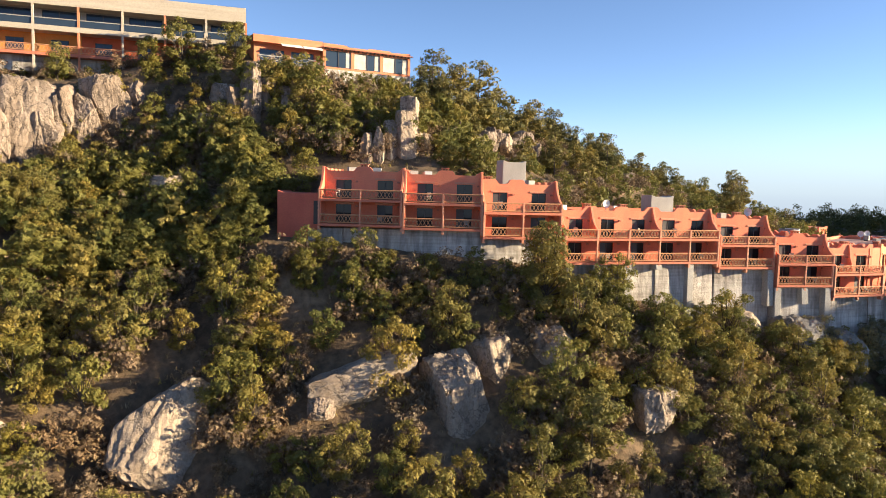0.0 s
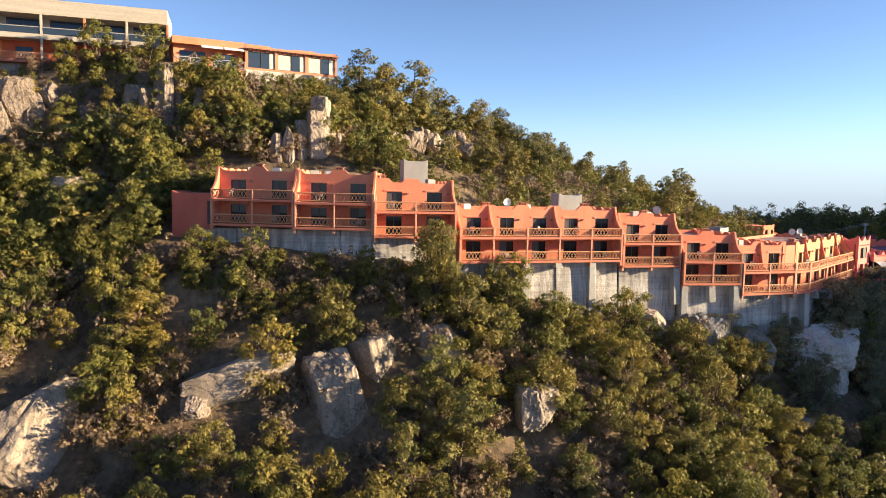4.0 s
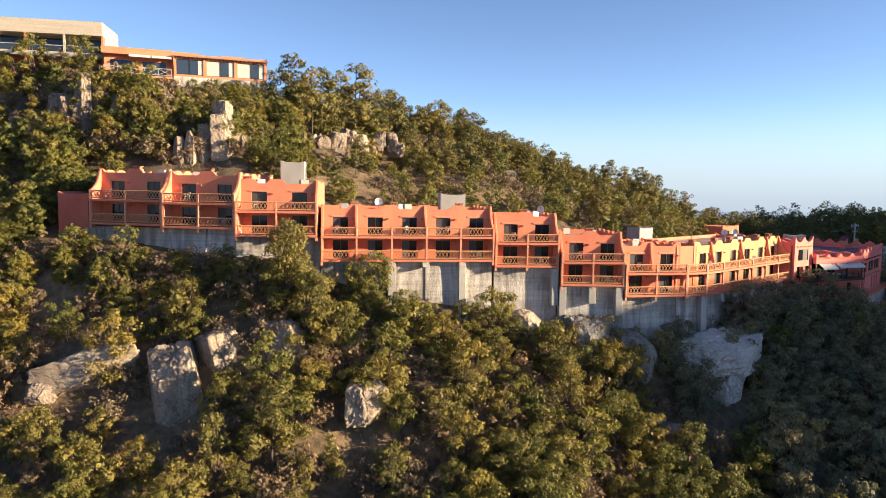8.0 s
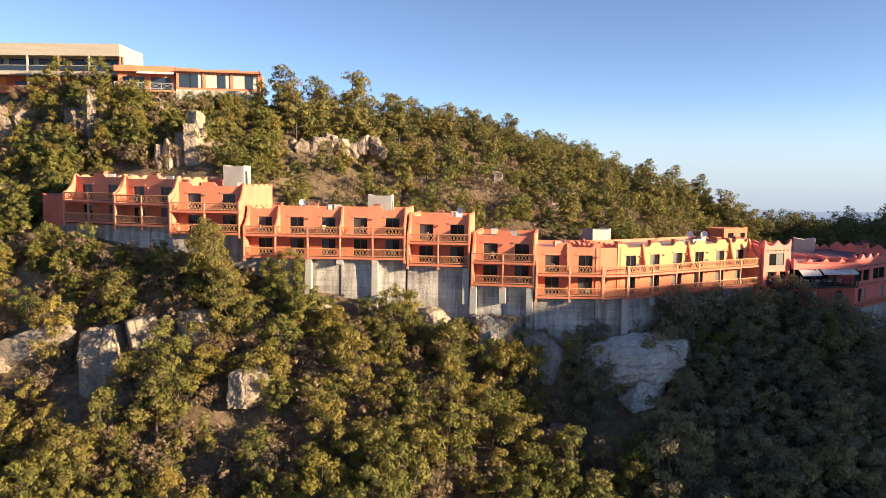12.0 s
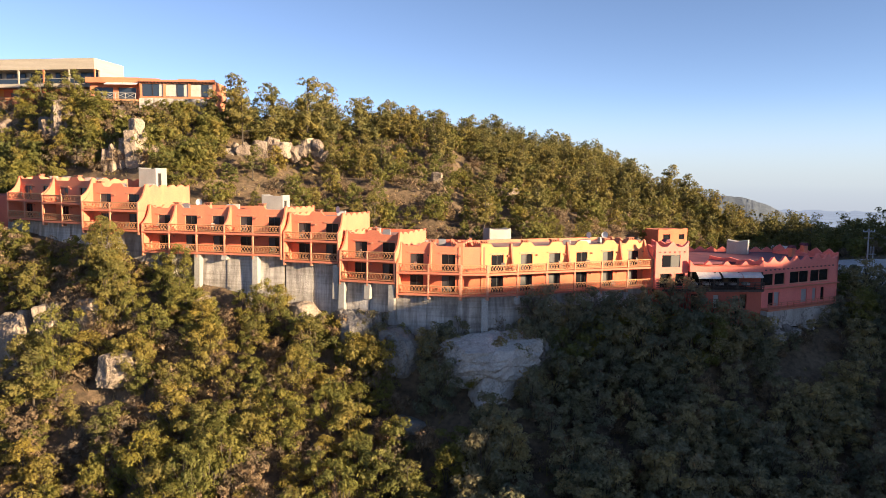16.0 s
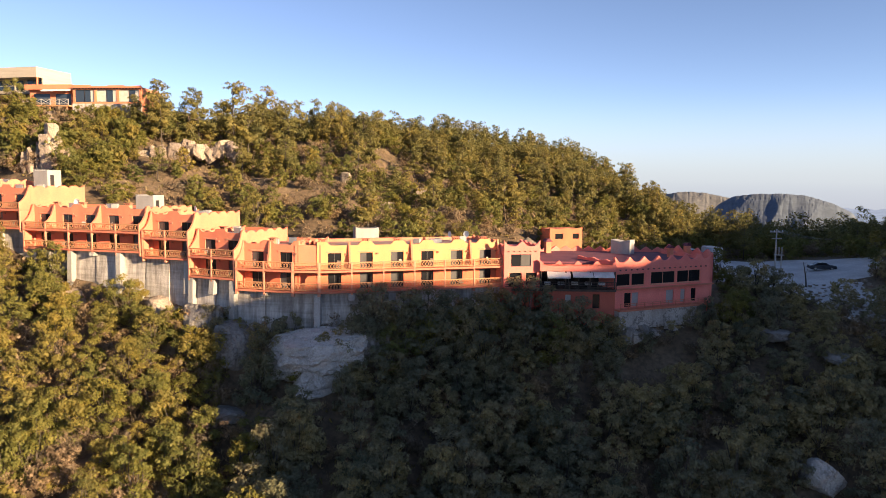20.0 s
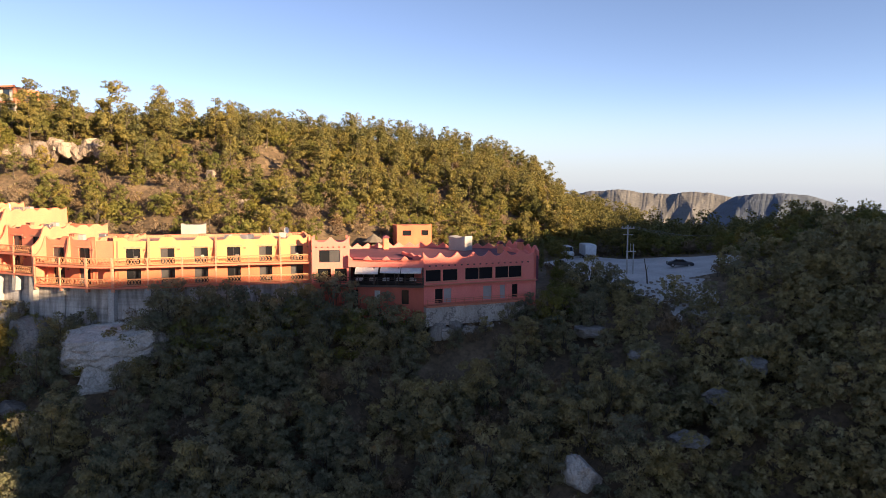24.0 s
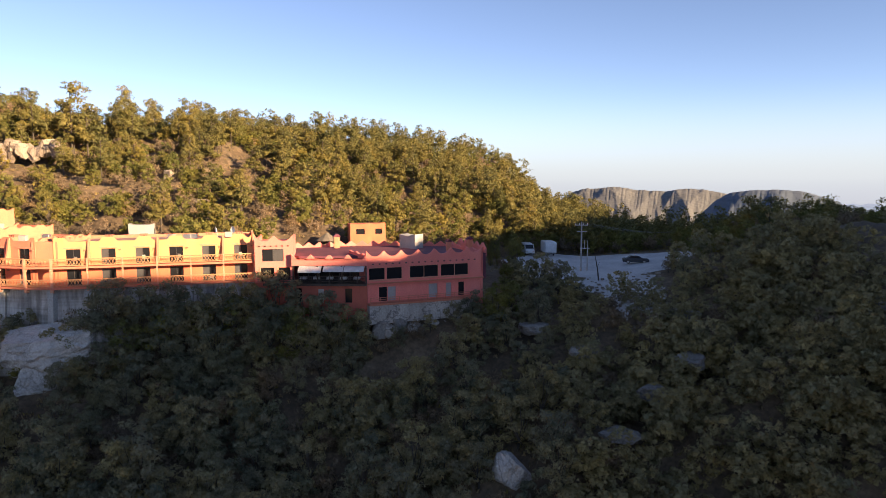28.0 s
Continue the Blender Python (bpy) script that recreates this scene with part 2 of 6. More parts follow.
FRAME = plain("dark aluminium", (0.04, 0.035, 0.035), 0.45)
PATIO = plain("faded patio plastic", (0.34, 0.31, 0.27), 0.6)
AWNING = plain("white canvas", (0.75, 0.74, 0.72), 0.9)
BRICK = coat("red brick", [(0.3, (0.36, 0.13, 0.08)), (0.7, (0.50, 0.20, 0.13))], 3, 16, 0.9, 0.4, None, 0, 0.3)
METAL = plain("galvanised steel", (0.45, 0.45, 0.46), 0.4, 0.8)
WOODPOLE = plain("weathered concrete pole", (0.46, 0.43, 0.40), 0.8)
WHITEPAINT = plain("white vehicle paint", (0.72, 0.73, 0.74), 0.3)
CARPAINT = plain("dark grey car paint", (0.035, 0.042, 0.055), 0.22)
RUBBER = plain("black rubber", (0.02, 0.02, 0.02), 0.8)
LAMPGLASS = plain("lamp glass", (0.6, 0.55, 0.45), 0.2)
THATCH = plain("grey thatch", (0.22, 0.18, 0.14), 0.95)
ROCK = stone("pale cliff rock", [(0.22, (0.145, 0.106, 0.078)), (0.42, (0.285, 0.220, 0.168)), (0.6, (0.39, 0.312, 0.242)), (0.8, (0.46, 0.378, 0.30))], 0.45, bump=0.6)
ROCK_GREY = stone("grey boulder rock", [(0.25, (0.12, 0.106, 0.094)), (0.5, (0.26, 0.232, 0.206)), (0.75, (0.38, 0.345, 0.31))], 0.4, 0.3)
# two pale rocks, coloured lighter to offset the shade they lie in
ROCK_SHADE_PALE = stone("bleached ledge rock", [(0.22, (0.18, 0.155, 0.135)), (0.42, (0.38, 0.335, 0.295)), (0.6, (0.50, 0.45, 0.405)), (0.8, (0.58, 0.53, 0.48))], 0.55, 0.3)
ROCK_SHADE_WHITE = stone("bleached white rock", [(0.22, (0.34, 0.31, 0.28)), (0.5, (0.53, 0.485, 0.44)), (0.8, (0.64, 0.595, 0.55))], 0.3, 0.3)
ROCK_TAN = stone("tan cliff rock", [(0.22, (0.085, 0.062, 0.047)), (0.42, (0.20, 0.15, 0.117)), (0.6, (0.30, 0.235, 0.19)), (0.8, (0.37, 0.30, 0.25))], 0.6, 0.5, 0.7, (1, 1, 0.3), 0.45)
BARK = coat("bark", [(0.3, (0.055, 0.042, 0.033)), (0.7, (0.14, 0.11, 0.085))], 2, 9, 0.95, 0.5, (1, 1, 0.2), 0, 0.3)
OAK_G = foliage("oak leaves", [(0.0, (0.145, 0.138, 0.036)), (0.5, (0.180, 0.167, 0.045)), (1.0, (0.225, 0.198, 0.056))], 0.3)
OAK_Y = foliage("yellowing oak leaves", [(0.0, (0.178, 0.152, 0.042)), (0.5, (0.215, 0.178, 0.051)), (1.0, (0.265, 0.208, 0.062))], 0.3)
STRAW = foliage("straw grass", [(0.0, (0.24, 0.17, 0.092)), (0.5, (0.33, 0.24, 0.135)), (1.0, (0.42, 0.31, 0.18))], 0.3, 0.2, 0.0)
# lighter, greyer oak leaves: colour that lifts the trees standing in shade
OAK_SHADE_LIFT = foliage("grey-green live oak leaves", [(0.0, (0.182, 0.162, 0.096)), (0.5, (0.232, 0.205, 0.124)), (1.0, (0.290, 0.254, 0.155))], 0.3, 0.9)
BRUSH = foliage("dry brush leaves", [(0.0, (0.155, 0.105, 0.068)), (0.5, (0.225, 0.155, 0.098)), (1.0, (0.295, 0.208, 0.135))], 0.2, 0.3, 11.0)
PINE = foliage("pine needles", [(0.0, (0.140, 0.124, 0.042)), (0.5, (0.180, 0.155, 0.052)), (1.0, (0.230, 0.190, 0.064))], 0.28, 0.5, 9.0, 0.7)


# ---- small mesh tools ----
class Form:
    """Collects vertices and faces of one part."""

    def __init__(self):
        self.v, self.f = [], []

    def box(self, x0, x1, y0, y1, z0, z1):
        return self.prism([(x0, z0), (x1, z0), (x1, z1), (x0, z1)], y0, y1)

    def prism(self, poly, y0, y1, axis="y"):
        """A polygon in x and z (counter-clockwise seen from -y) drawn out from y0 to y1; axis x: polygon in y and z."""
        b, n = len(self.v), len(poly)
        for d in (y0, y1):
            self.v += [(p, d, q) if axis == "y" else ((d, p, q) if axis == "x" else (p, q, d)) for p, q in poly]
        self.f.append(list(range(b, b + n)))
        self.f.append(list(range(b + 2 * n - 1, b + n - 1, -1)))
        for i in range(n):
            j = (i + 1) % n
            self.f.append([b + i, b + n + i, b + n + j, b + j])
        return self

    def bar(self, a, b, r=0.04, sides=5, r2=None):
        a, b = Vector(a), Vector(b)
        d = (b - a).normalized()
        s = d.orthogonal().normalized()
        t = d.cross(s)
        k = len(self.v)
        for c, rr in ((a, r), (b, r if r2 is None else r2)):
            for i in range(sides):
                w = 2 * math.pi * i / sides
                self.v.append(tuple(c + (s * math.cos(w) + t * math.sin(w)) * rr))
        for i in range(sides):
            j = (i + 1) % sides
            self.f.append([k + i, k + j, k + sides + j, k + sides + i])
        self.f.append([k + i for i in range(sides)][::-1])
        self.f.append([k + sides + i for i in range(sides)])
        return self


def part(name, form, mat, parent=None, label="", bevel=0.0):
    me = bpy.data.meshes.new(name)
    me.from_pydata(form.v, [], form.f)
    bm = bmesh.new()
    bm.from_mesh(me)
    bmesh.ops.recalc_face_normals(bm, faces=bm.faces)
    if bevel:
        bmesh.ops.bevel(bm, geom=bm.edges[:], offset=bevel, segments=1, affect="EDGES", clamp_overlap=True)
    bm.to_mesh(me)
    bm.free()
    me.materials.append(mat)
    ob = new(name, me)
    ob.parent = parent
    if label:
        ob["label"] = label
    return ob


def shared(name, me, parent, m=None):
    ob = new(name, me)
    ob.parent = parent
    if m is not None:
        ob.matrix_basis = m
    return ob


def thing(name, m, label, category, group="", kind=""):
    ob = new(name)
    ob.matrix_basis = m
    ob.empty_display_size = 0.5
    return tagged(ob, label, category, group, kind)


# ---- the lie of the land ----
WAVES = []
wave_rng = random.Random(5)
for wl, amp in ((60, 1.0), (31, 0.6), (17, 0.42), (9, 0.27), (5, 0.16), (2.7, 0.09)):
    for _k in range(5):
        wa = wave_rng.uniform(0, 6.28)
        WAVES.append((6.283 / wl * math.cos(wa), 6.283 / wl * math.sin(wa), wave_rng.uniform(0, 6.28), amp * 0.6))
SECTIONS = []


def section(x, edge, low, high):
    """The slope's profile at x: the terrace edge's y, the ground below it at LOW metres out, and above it at HIGH metres in."""
    SECTIONS.append((x, edge, low + high))


OUT = np.array([-400, -120, -70, -35, -18, -8, -1.5, 3, 13, 22, 34, 70, 130, 300, 600.0])
section(-300, 120, (-120, -60, -25, 10, 25, 33, 38), (42, 48, 55, 62, 70, 66, 20, -60))
section(-60, 95, (-120, -60, -20, 14, 30, 38, 44), (48, 54, 62, 69, 75, 70, 30, -60))
section(5, 80, (-120, -60, -22, 13, 27.5, 39, 45), (47.5, 52.5, 64, 70, 75, 70, 40, -60))
section(22, 74.5, (-120, -60, -18, 13, 29.5, 38.5, 46), (48.5, 54.5, 64.5, 70.2, 75, 70, 40, -60))
section(40, 65.5, (-120, -60, -18, 10, 24.5, 35.5, 45), (48, 54.5, 60, 67, 68, 67, 40, -60))
section(57, 61.5, (-120, -60, -16, 12, 25, 33.5, 39), (44.5, 49, 53, 60, 67, 67, 40, -60))
section(78, 57, (-120, -60, -16, 10, 22, 29.5, 35), (42, 45.5, 48.5, 53, 63, 67, 40, -60))
section(100, 56, (-120, -60, -16, 10, 21.5, 28.5, 35.5), (41, 44, 46, 49.5, 58.5, 67, 44, -60))
section(122, 63.5, (-120, -60, -16, 13, 24, 29.5, 35), (39.8, 41.5, 43, 46.2, 52.5, 65, 44, -60))
section(148, 72, (-120, -60, -14, 18, 28, 32, 35.5), (38, 38.8, 39, 39.5, 46, 61.5, 34, -60))
section(170, 85, (-120, -60, -8, 25, 34, 37, 38.5), (39, 39, 39.2, 39.3, 40.5, 42, 10, -60))
section(200, 90, (-100, -30, 8, 36, 41, 43, 43.5), (43.5, 43, 42.5, 41, 37, 30, 0, -60))
section(260, 90, (-60, 0, 30, 44, 47, 48, 48), (48, 47, 46, 45, 42, 34, 0, -60))
section(420, 90, (-60, 0, 30, 44, 46, 46, 46), (46, 46, 45, 44, 40, 30, -20, -60))
KNOTS = np.array([s[0] for s in SECTIONS], float)


def edge_at(x):
    return np.interp(x, KNOTS, [s[1] for s in SECTIONS])


def shade_ridge(x, y):
    """Unseen ridge towards the low sun, its crest set to shade the lower woods."""
    ca, sa = math.cos(radians(SUN_AZ)), math.sin(radians(SUN_AZ))
    w, u = x * ca + y * sa, -x * sa + y * ca
    top = np.interp(u, [20, 55, 70, 76, 81, 86, 95, 104, 123, 138, 160, 188, 220, 300, 380, 440, 500], [-60, 10, 45, 66, 74, 84, 85, 84, 82.3, 81.2, 81.5, 84, 85, 88, 60, 20, -80])
    return top - np.maximum(np.abs(w - 265) - 26, 0) * 1.15


def land(x, y):
    x, y = np.atleast_1d(np.asarray(x, float)), np.atleast_1d(np.asarray(y, float))
    xc = np.clip(x, KNOTS[0], KNOTS[-1])
    i = np.clip(np.searchsorted(KNOTS, xc) - 1, 0, len(KNOTS) - 2)
    f = (xc - KNOTS[i]) / (KNOTS[i + 1] - KNOTS[i])
    f = f * f * (3 - 2 * f) * 0.5 + f * 0.5
    d = y - edge_at(x)
    za, zb = np.zeros_like(x), np.zeros_like(x)
    for k, s in enumerate(SECTIONS):
        prof = np.interp(d, OUT, s[2])
        za = np.where(i == k, prof, za)
        zb = np.where(i + 1 == k, prof, zb)
    z = za * (1 - f) + zb * f
    z = np.maximum(z, shade_ridge(x, y))
    bump = sum(a * np.sin(p * x + q * y + c) for p, q, c, a in WAVES)
    flat = np.clip((np.abs(d - 6) - 7) / 8, 0, 1)
    calm = np.where((x > 15) & (x < 152), np.maximum(flat, 0.06), 1.0)
    lot = np.clip(np.hypot((x - 170) / 26, (y - 97) / 28) - 0.85, 0, 1)
    z = z + bump * calm * np.minimum(1, lot * 2 + 0.05)
    far = np.clip((np.hypot(x - 100, y - 60) - 420) / 400, 0, 1)
    return z * (1 - far) + (-170 + 25 * np.sin(x / 310) * np.cos(y / 270)) * far


def spread(lo, hi, a, b, step):
    """Grid lines: even between a and b, ever wider out to lo and hi."""
    inner = list(np.arange(a, b, step))
    left, right, s = [], [], step
    p, q = a, inner[-1]
    while p > lo or q < hi:
        s *= 1.16
        p, q = max(lo, p - s), min(hi, q + s)
        left.append(p), right.append(q)
    return np.array(sorted(set(left)) + inner + sorted(set(right)))


gx, gy = spread(-4600, 4600, -70, 235, 1.5), spread(-4600, 4600, -5, 215, 1.5)
GX, GY = np.meshgrid(gx, gy)
GZ = land(GX.ravel(), GY.ravel())
nx, ny = len(gx), len(gy)
idx = np.arange(nx * ny).reshape(ny, nx)
quads = np.stack([idx[:-1, :-1], idx[:-1, 1:], idx[1:, 1:], idx[1:, :-1]], -1).reshape(-1, 4)


def mesh_of(name, verts, faces, mat, smooth=True):
    """A mesh from numpy arrays of vertices and of equal-sided faces."""
    me = bpy.data.meshes.new(name)
    n, k = faces.shape
    me.vertices.add(len(verts))
    me.vertices.foreach_set("co", np.ascontiguousarray(verts, np.float32).ravel())
    me.loops.add(n * k)
    me.loops.foreach_set("vertex_index", np.ascontiguousarray(faces, np.int32).ravel())
    me.polygons.add(n)
    me.polygons.foreach_set("loop_start", np.arange(0, n * k, k, dtype=np.int32))
    me.polygons.foreach_set("use_smooth", np.full(n, smooth))
    me.update(calc_edges=True)
    me.materials.append(mat)
    return me


def ground_material():
    m, n, l, b = shader("dry slope soil and litter", 0.95)
    a = noise_of(n, l, 0.12, 6)
    r = ramp_of(n, [(0.25, (0.06, 0.042, 0.027)), (0.45, (0.135, 0.092, 0.056)), (0.6, (0.21, 0.145, 0.090)), (0.75, (0.30, 0.222, 0.150))])
    l.new(a.outputs[0], r.inputs[0])
    c = noise_of(n, l, 1.3, 6)
    cr = ramp_of(n, [(0.35, (0.45, 0.45, 0.42)), (0.65, (1.05, 1.0, 0.95))])
    l.new(c.outputs[0], cr.inputs[0])
    base = mixed(n, l, r.outputs[0], cr.outputs[0], 0.9, "MULTIPLY")
    geo = n.new("ShaderNodeNewGeometry")
    sep = n.new("ShaderNodeSeparateXYZ")
    l.new(geo.outputs["True Normal"], sep.inputs[0])
    steep = ramp_of(n, [(0.28, (1, 1, 1)), (0.44, (0, 0, 0))])
    l.new(sep.outputs[2], steep.inputs[0])
    rk = noise_of(n, l, 0.5, 7, (1, 1, 0.4))
    rr = ramp_of(n, [(0.3, (0.07, 0.056, 0.044)), (0.6, (0.22, 0.18, 0.145))])
    l.new(rk.outputs[0], rr.inputs[0])
    l.new(mixed(n, l, base, rr.outputs[0], steep.outputs[0]), b.inputs["Base Color"])
    bumped(n, l, b, c.outputs[0], 0.8, 0.25)
    return m


SOIL = ground_material()
ground = new("ground", mesh_of("ground", np.stack([GX.ravel(), GY.ravel(), GZ], 1), quads, SOIL))
tagged(ground, "steep dry canyon slope with brown soil and leaf litter", "ground", kind="structure")


def put(x, y, dz=0.0):
    return Vector((x, y, float(land(x, y)[0]) + dz))


# ---- the hotel on the cliff ----
S, UP, TOP, DEEP = 2.0, 2.98, 6.3, 12.0      # balcony depth, upper floor, parapet, depth of the block


def leaf_door(thing_ob, x, z, w=1.75, h=2.1, y=S + 0.12, curtain=True, name="door"):
    d = part(name, Form().box(x - 0.07, x, y, y + 0.1, z, z + h).box(x + w, x + w + 0.07, y, y + 0.1, z, z + h).box(x - 0.07, x + w + 0.07, y, y + 0.1, z + h, z + h + 0.07)
             .box(x + w / 2 - 0.04, x + w / 2 + 0.04, y, y + 0.1, z, z + h).box(x, x + w, y, y + 0.1, z, z + 0.06), FRAME, thing_ob, "dark framed sliding glass door")
    part("lintel", Form().box(x - 0.22, x + w + 0.22, y - 0.16, y + 0.04, z + h + 0.07, z + h + 0.2), POST, d, "pale timber lintel")
    part("pane", Form().box(x, x + w / 2 - 0.04, y + 0.05, y + 0.08, z + 0.06, z + h), CURTAIN if curtain else GLASS, d)
    part("pane", Form().box(x + w / 2 + 0.04, x + w, y + 0.03, y + 0.06, z + 0.06, z + h), GLASS, d)
    return d


def railing(thing_ob, x0, x1, z, y=0.12, mat=None):
    mat = mat or RAIL
    r = part("railing", Form().bar((x0, y, z + 1.0), (x1, y, z + 1.0), 0.08, 6).bar((x0, y, z + 0.16), (x1, y, z + 0.16), 0.065, 6), mat, thing_ob)
    lat = Form()
    n = max(2, round((x1 - x0) / 0.42))
    st = (x1 - x0) / n
    for i in range(n):
        a, b = x0 + i * st, x0 + (i + 1) * st
        lat.bar((a, y, z + 0.18), (b, y, z + 0.97), 0.04, 4)
        lat.bar((a, y + 0.03, z + 0.97), (b, y + 0.03, z + 0.18), 0.04, 4)
    part("lattice", lat, mat, r)


def crest(x0, x1, style, z=TOP, humps=(), ends=(1, 1)):
    """Top line of a parapet from right to left: scallops, or adobe humps at given places and raised ends."""
    w = x1 - x0
    pts = []
    n = max(8, int(w / 0.22))
    for i in range(n + 1):
        x = x1 - w * i / n
        if style == "wave":
            h = 0.30 * abs(math.sin(math.pi * (x - x0) / w * max(1, round(w / 3.4)))) ** 0.8 - 0.15
        elif style == "peak":
            h = 0.85 * (1 - abs(math.sin(math.pi * (x - x0) / w * max(1, round(w / 2.6))))) ** 1.25 - 0.3
        else:
            h = -0.2
            for c in humps:
                k = min(1.0, max(0.0, (1.15 - abs(x - c)) / 0.5))
                h = max(h, -0.2 + 0.5 * k * k * (3 - 2 * k))
            for c, on in ((x0, ends[0]), (x1, ends[1])):
                k = min(1.0, max(0.0, (0.85 - abs(x - c)) / 0.6)) * on
                h = max(h, -0.2 + 0.46 * k * k * (3 - 2 * k))
        pts.append((x, z + h))
    return pts


def front_wall(thing_ob, x0, x1, z0, z1, openings, mat, y0=S, y1=S + 0.35, top=None, name="wall", label=""):
    """One wall with openings (x, z, w, h) cut through it; top: the upper edge of a parapet on it, right to left."""
    xs = sorted({x0, x1, *(v for o in openings for v in (o[0], o[0] + o[2]))})
    zs = sorted({z0, z1, *(min(max(v, z0), z1) for o in openings for v in (o[1], o[1] + o[3]))})

    def solid(i, k):
        if not (0 <= i < len(xs) - 1 and 0 <= k < len(zs) - 1):
            return False
        cx, cz = (xs[i] + xs[i + 1]) / 2, (zs[k] + zs[k + 1]) / 2
        return not any(o[0] < cx < o[0] + o[2] and o[1] < cz < o[1] + o[3] for o in openings)

    f, ids = Form(), {}

    def corner(i, d, k):
        if (i, d, k) not in ids:
            ids[i, d, k] = len(f.v)
            f.v.append((xs[i], (y0, y1)[d], zs[k]))
        return ids[i, d, k]

    for i in range(len(xs) - 1):
        for k in range(len(zs) - 1):
            if solid(i, k):
                f.f.append([corner(i, 0, k), corner(i + 1, 0, k), corner(i + 1, 0, k + 1), corner(i, 0, k + 1)])
                f.f.append([corner(i, 1, k + 1), corner(i + 1, 1, k + 1), corner(i + 1, 1, k), corner(i, 1, k)])
                for di, dk, a, b in ((-1, 0, (i, k), (i, k + 1)), (1, 0, (i + 1, k + 1), (i + 1, k)), (0, -1, (i + 1, k), (i, k)), (0, 1, (i, k + 1), (i + 1, k + 1))):
                    if not solid(i + di, k + dk):
                        f.f.append([corner(a[0], 0, a[1]), corner(b[0], 0, b[1]), corner(b[0], 1, b[1]), corner(a[0], 1, a[1])])
    w = part(name, f, mat, thing_ob, label)
    if top:
        part("parapet", Form().prism([(x0, z1), (x1, z1)] + top, y0, y1), mat, thing_ob)
    return w


def wing_wall(thing_ob, x, s=S, rise=TOP + 0.22, both=True, w=0.3, slim=False):
    """The party wall that runs out from the facade, sloping from the parapet down to the rail."""
    if slim:
        part("wing_wall", Form().prism([(s - 0.95, UP), (s + 0.3, UP), (s + 0.3, rise), (s - 0.12, rise), (s - 0.3, rise - 0.8), (s - 0.45, UP + 1.9), (s - 0.7, UP + 1.1)], x - w / 2, x + w / 2, "x"), PLASTER, thing_ob, "", 0.04)
        return
    part("wing_wall", Form().prism([(0.05, UP - 0.25), (s + 0.4, UP - 0.25), (s + 0.4, rise), (s - 0.12, rise), (s * 0.8, rise - 0.8), (s * 0.62, UP + 2.0), (s * 0.36, UP + 1.45), (0.3, UP + 1.15), (0.05, UP + 1.04)], x - w / 2, x + w / 2, "x"), PLASTER, thing_ob, "", 0.05)
    if both:
        part("wing_wall", Form().prism([(0.12, 0.24), (s, 0.24), (s, UP - 0.26), (0.12, UP - 0.26)], x - w / 2, x + w / 2, "x"), PLASTER, thing_ob)


def spout_box(thing_ob, x, z, y=S):
    # plain clay box like a drain spout, no lamp in it
    part("wall_lamp", Form().box(x - 0.12, x + 0.12, y - 0.22, y, z, z + 0.2), BRICK, thing_ob, "small clay wall lamp")


def chimney(thing_ob, x, y, z, w=0.8):
    c = part("chimney", Form().box(x - w / 2, x + w / 2, y - 0.3, y + 0.3, z - 0.6, z + 0.22), PLASTER, thing_ob, "squat plastered flue with a brick cap")
    cap = Form().box(x - w / 2 - 0.1, x + w / 2 + 0.1, y - 0.4, y + 0.4, z + 0.46, z + 0.55)
    for k in (-0.4, 0, 0.4):
        cap.box(x + k * w - 0.08, x + k * w + 0.08, y - 0.3, y + 0.3, z + 0.22, z + 0.46)
    part("cap", cap, BRICK, c)


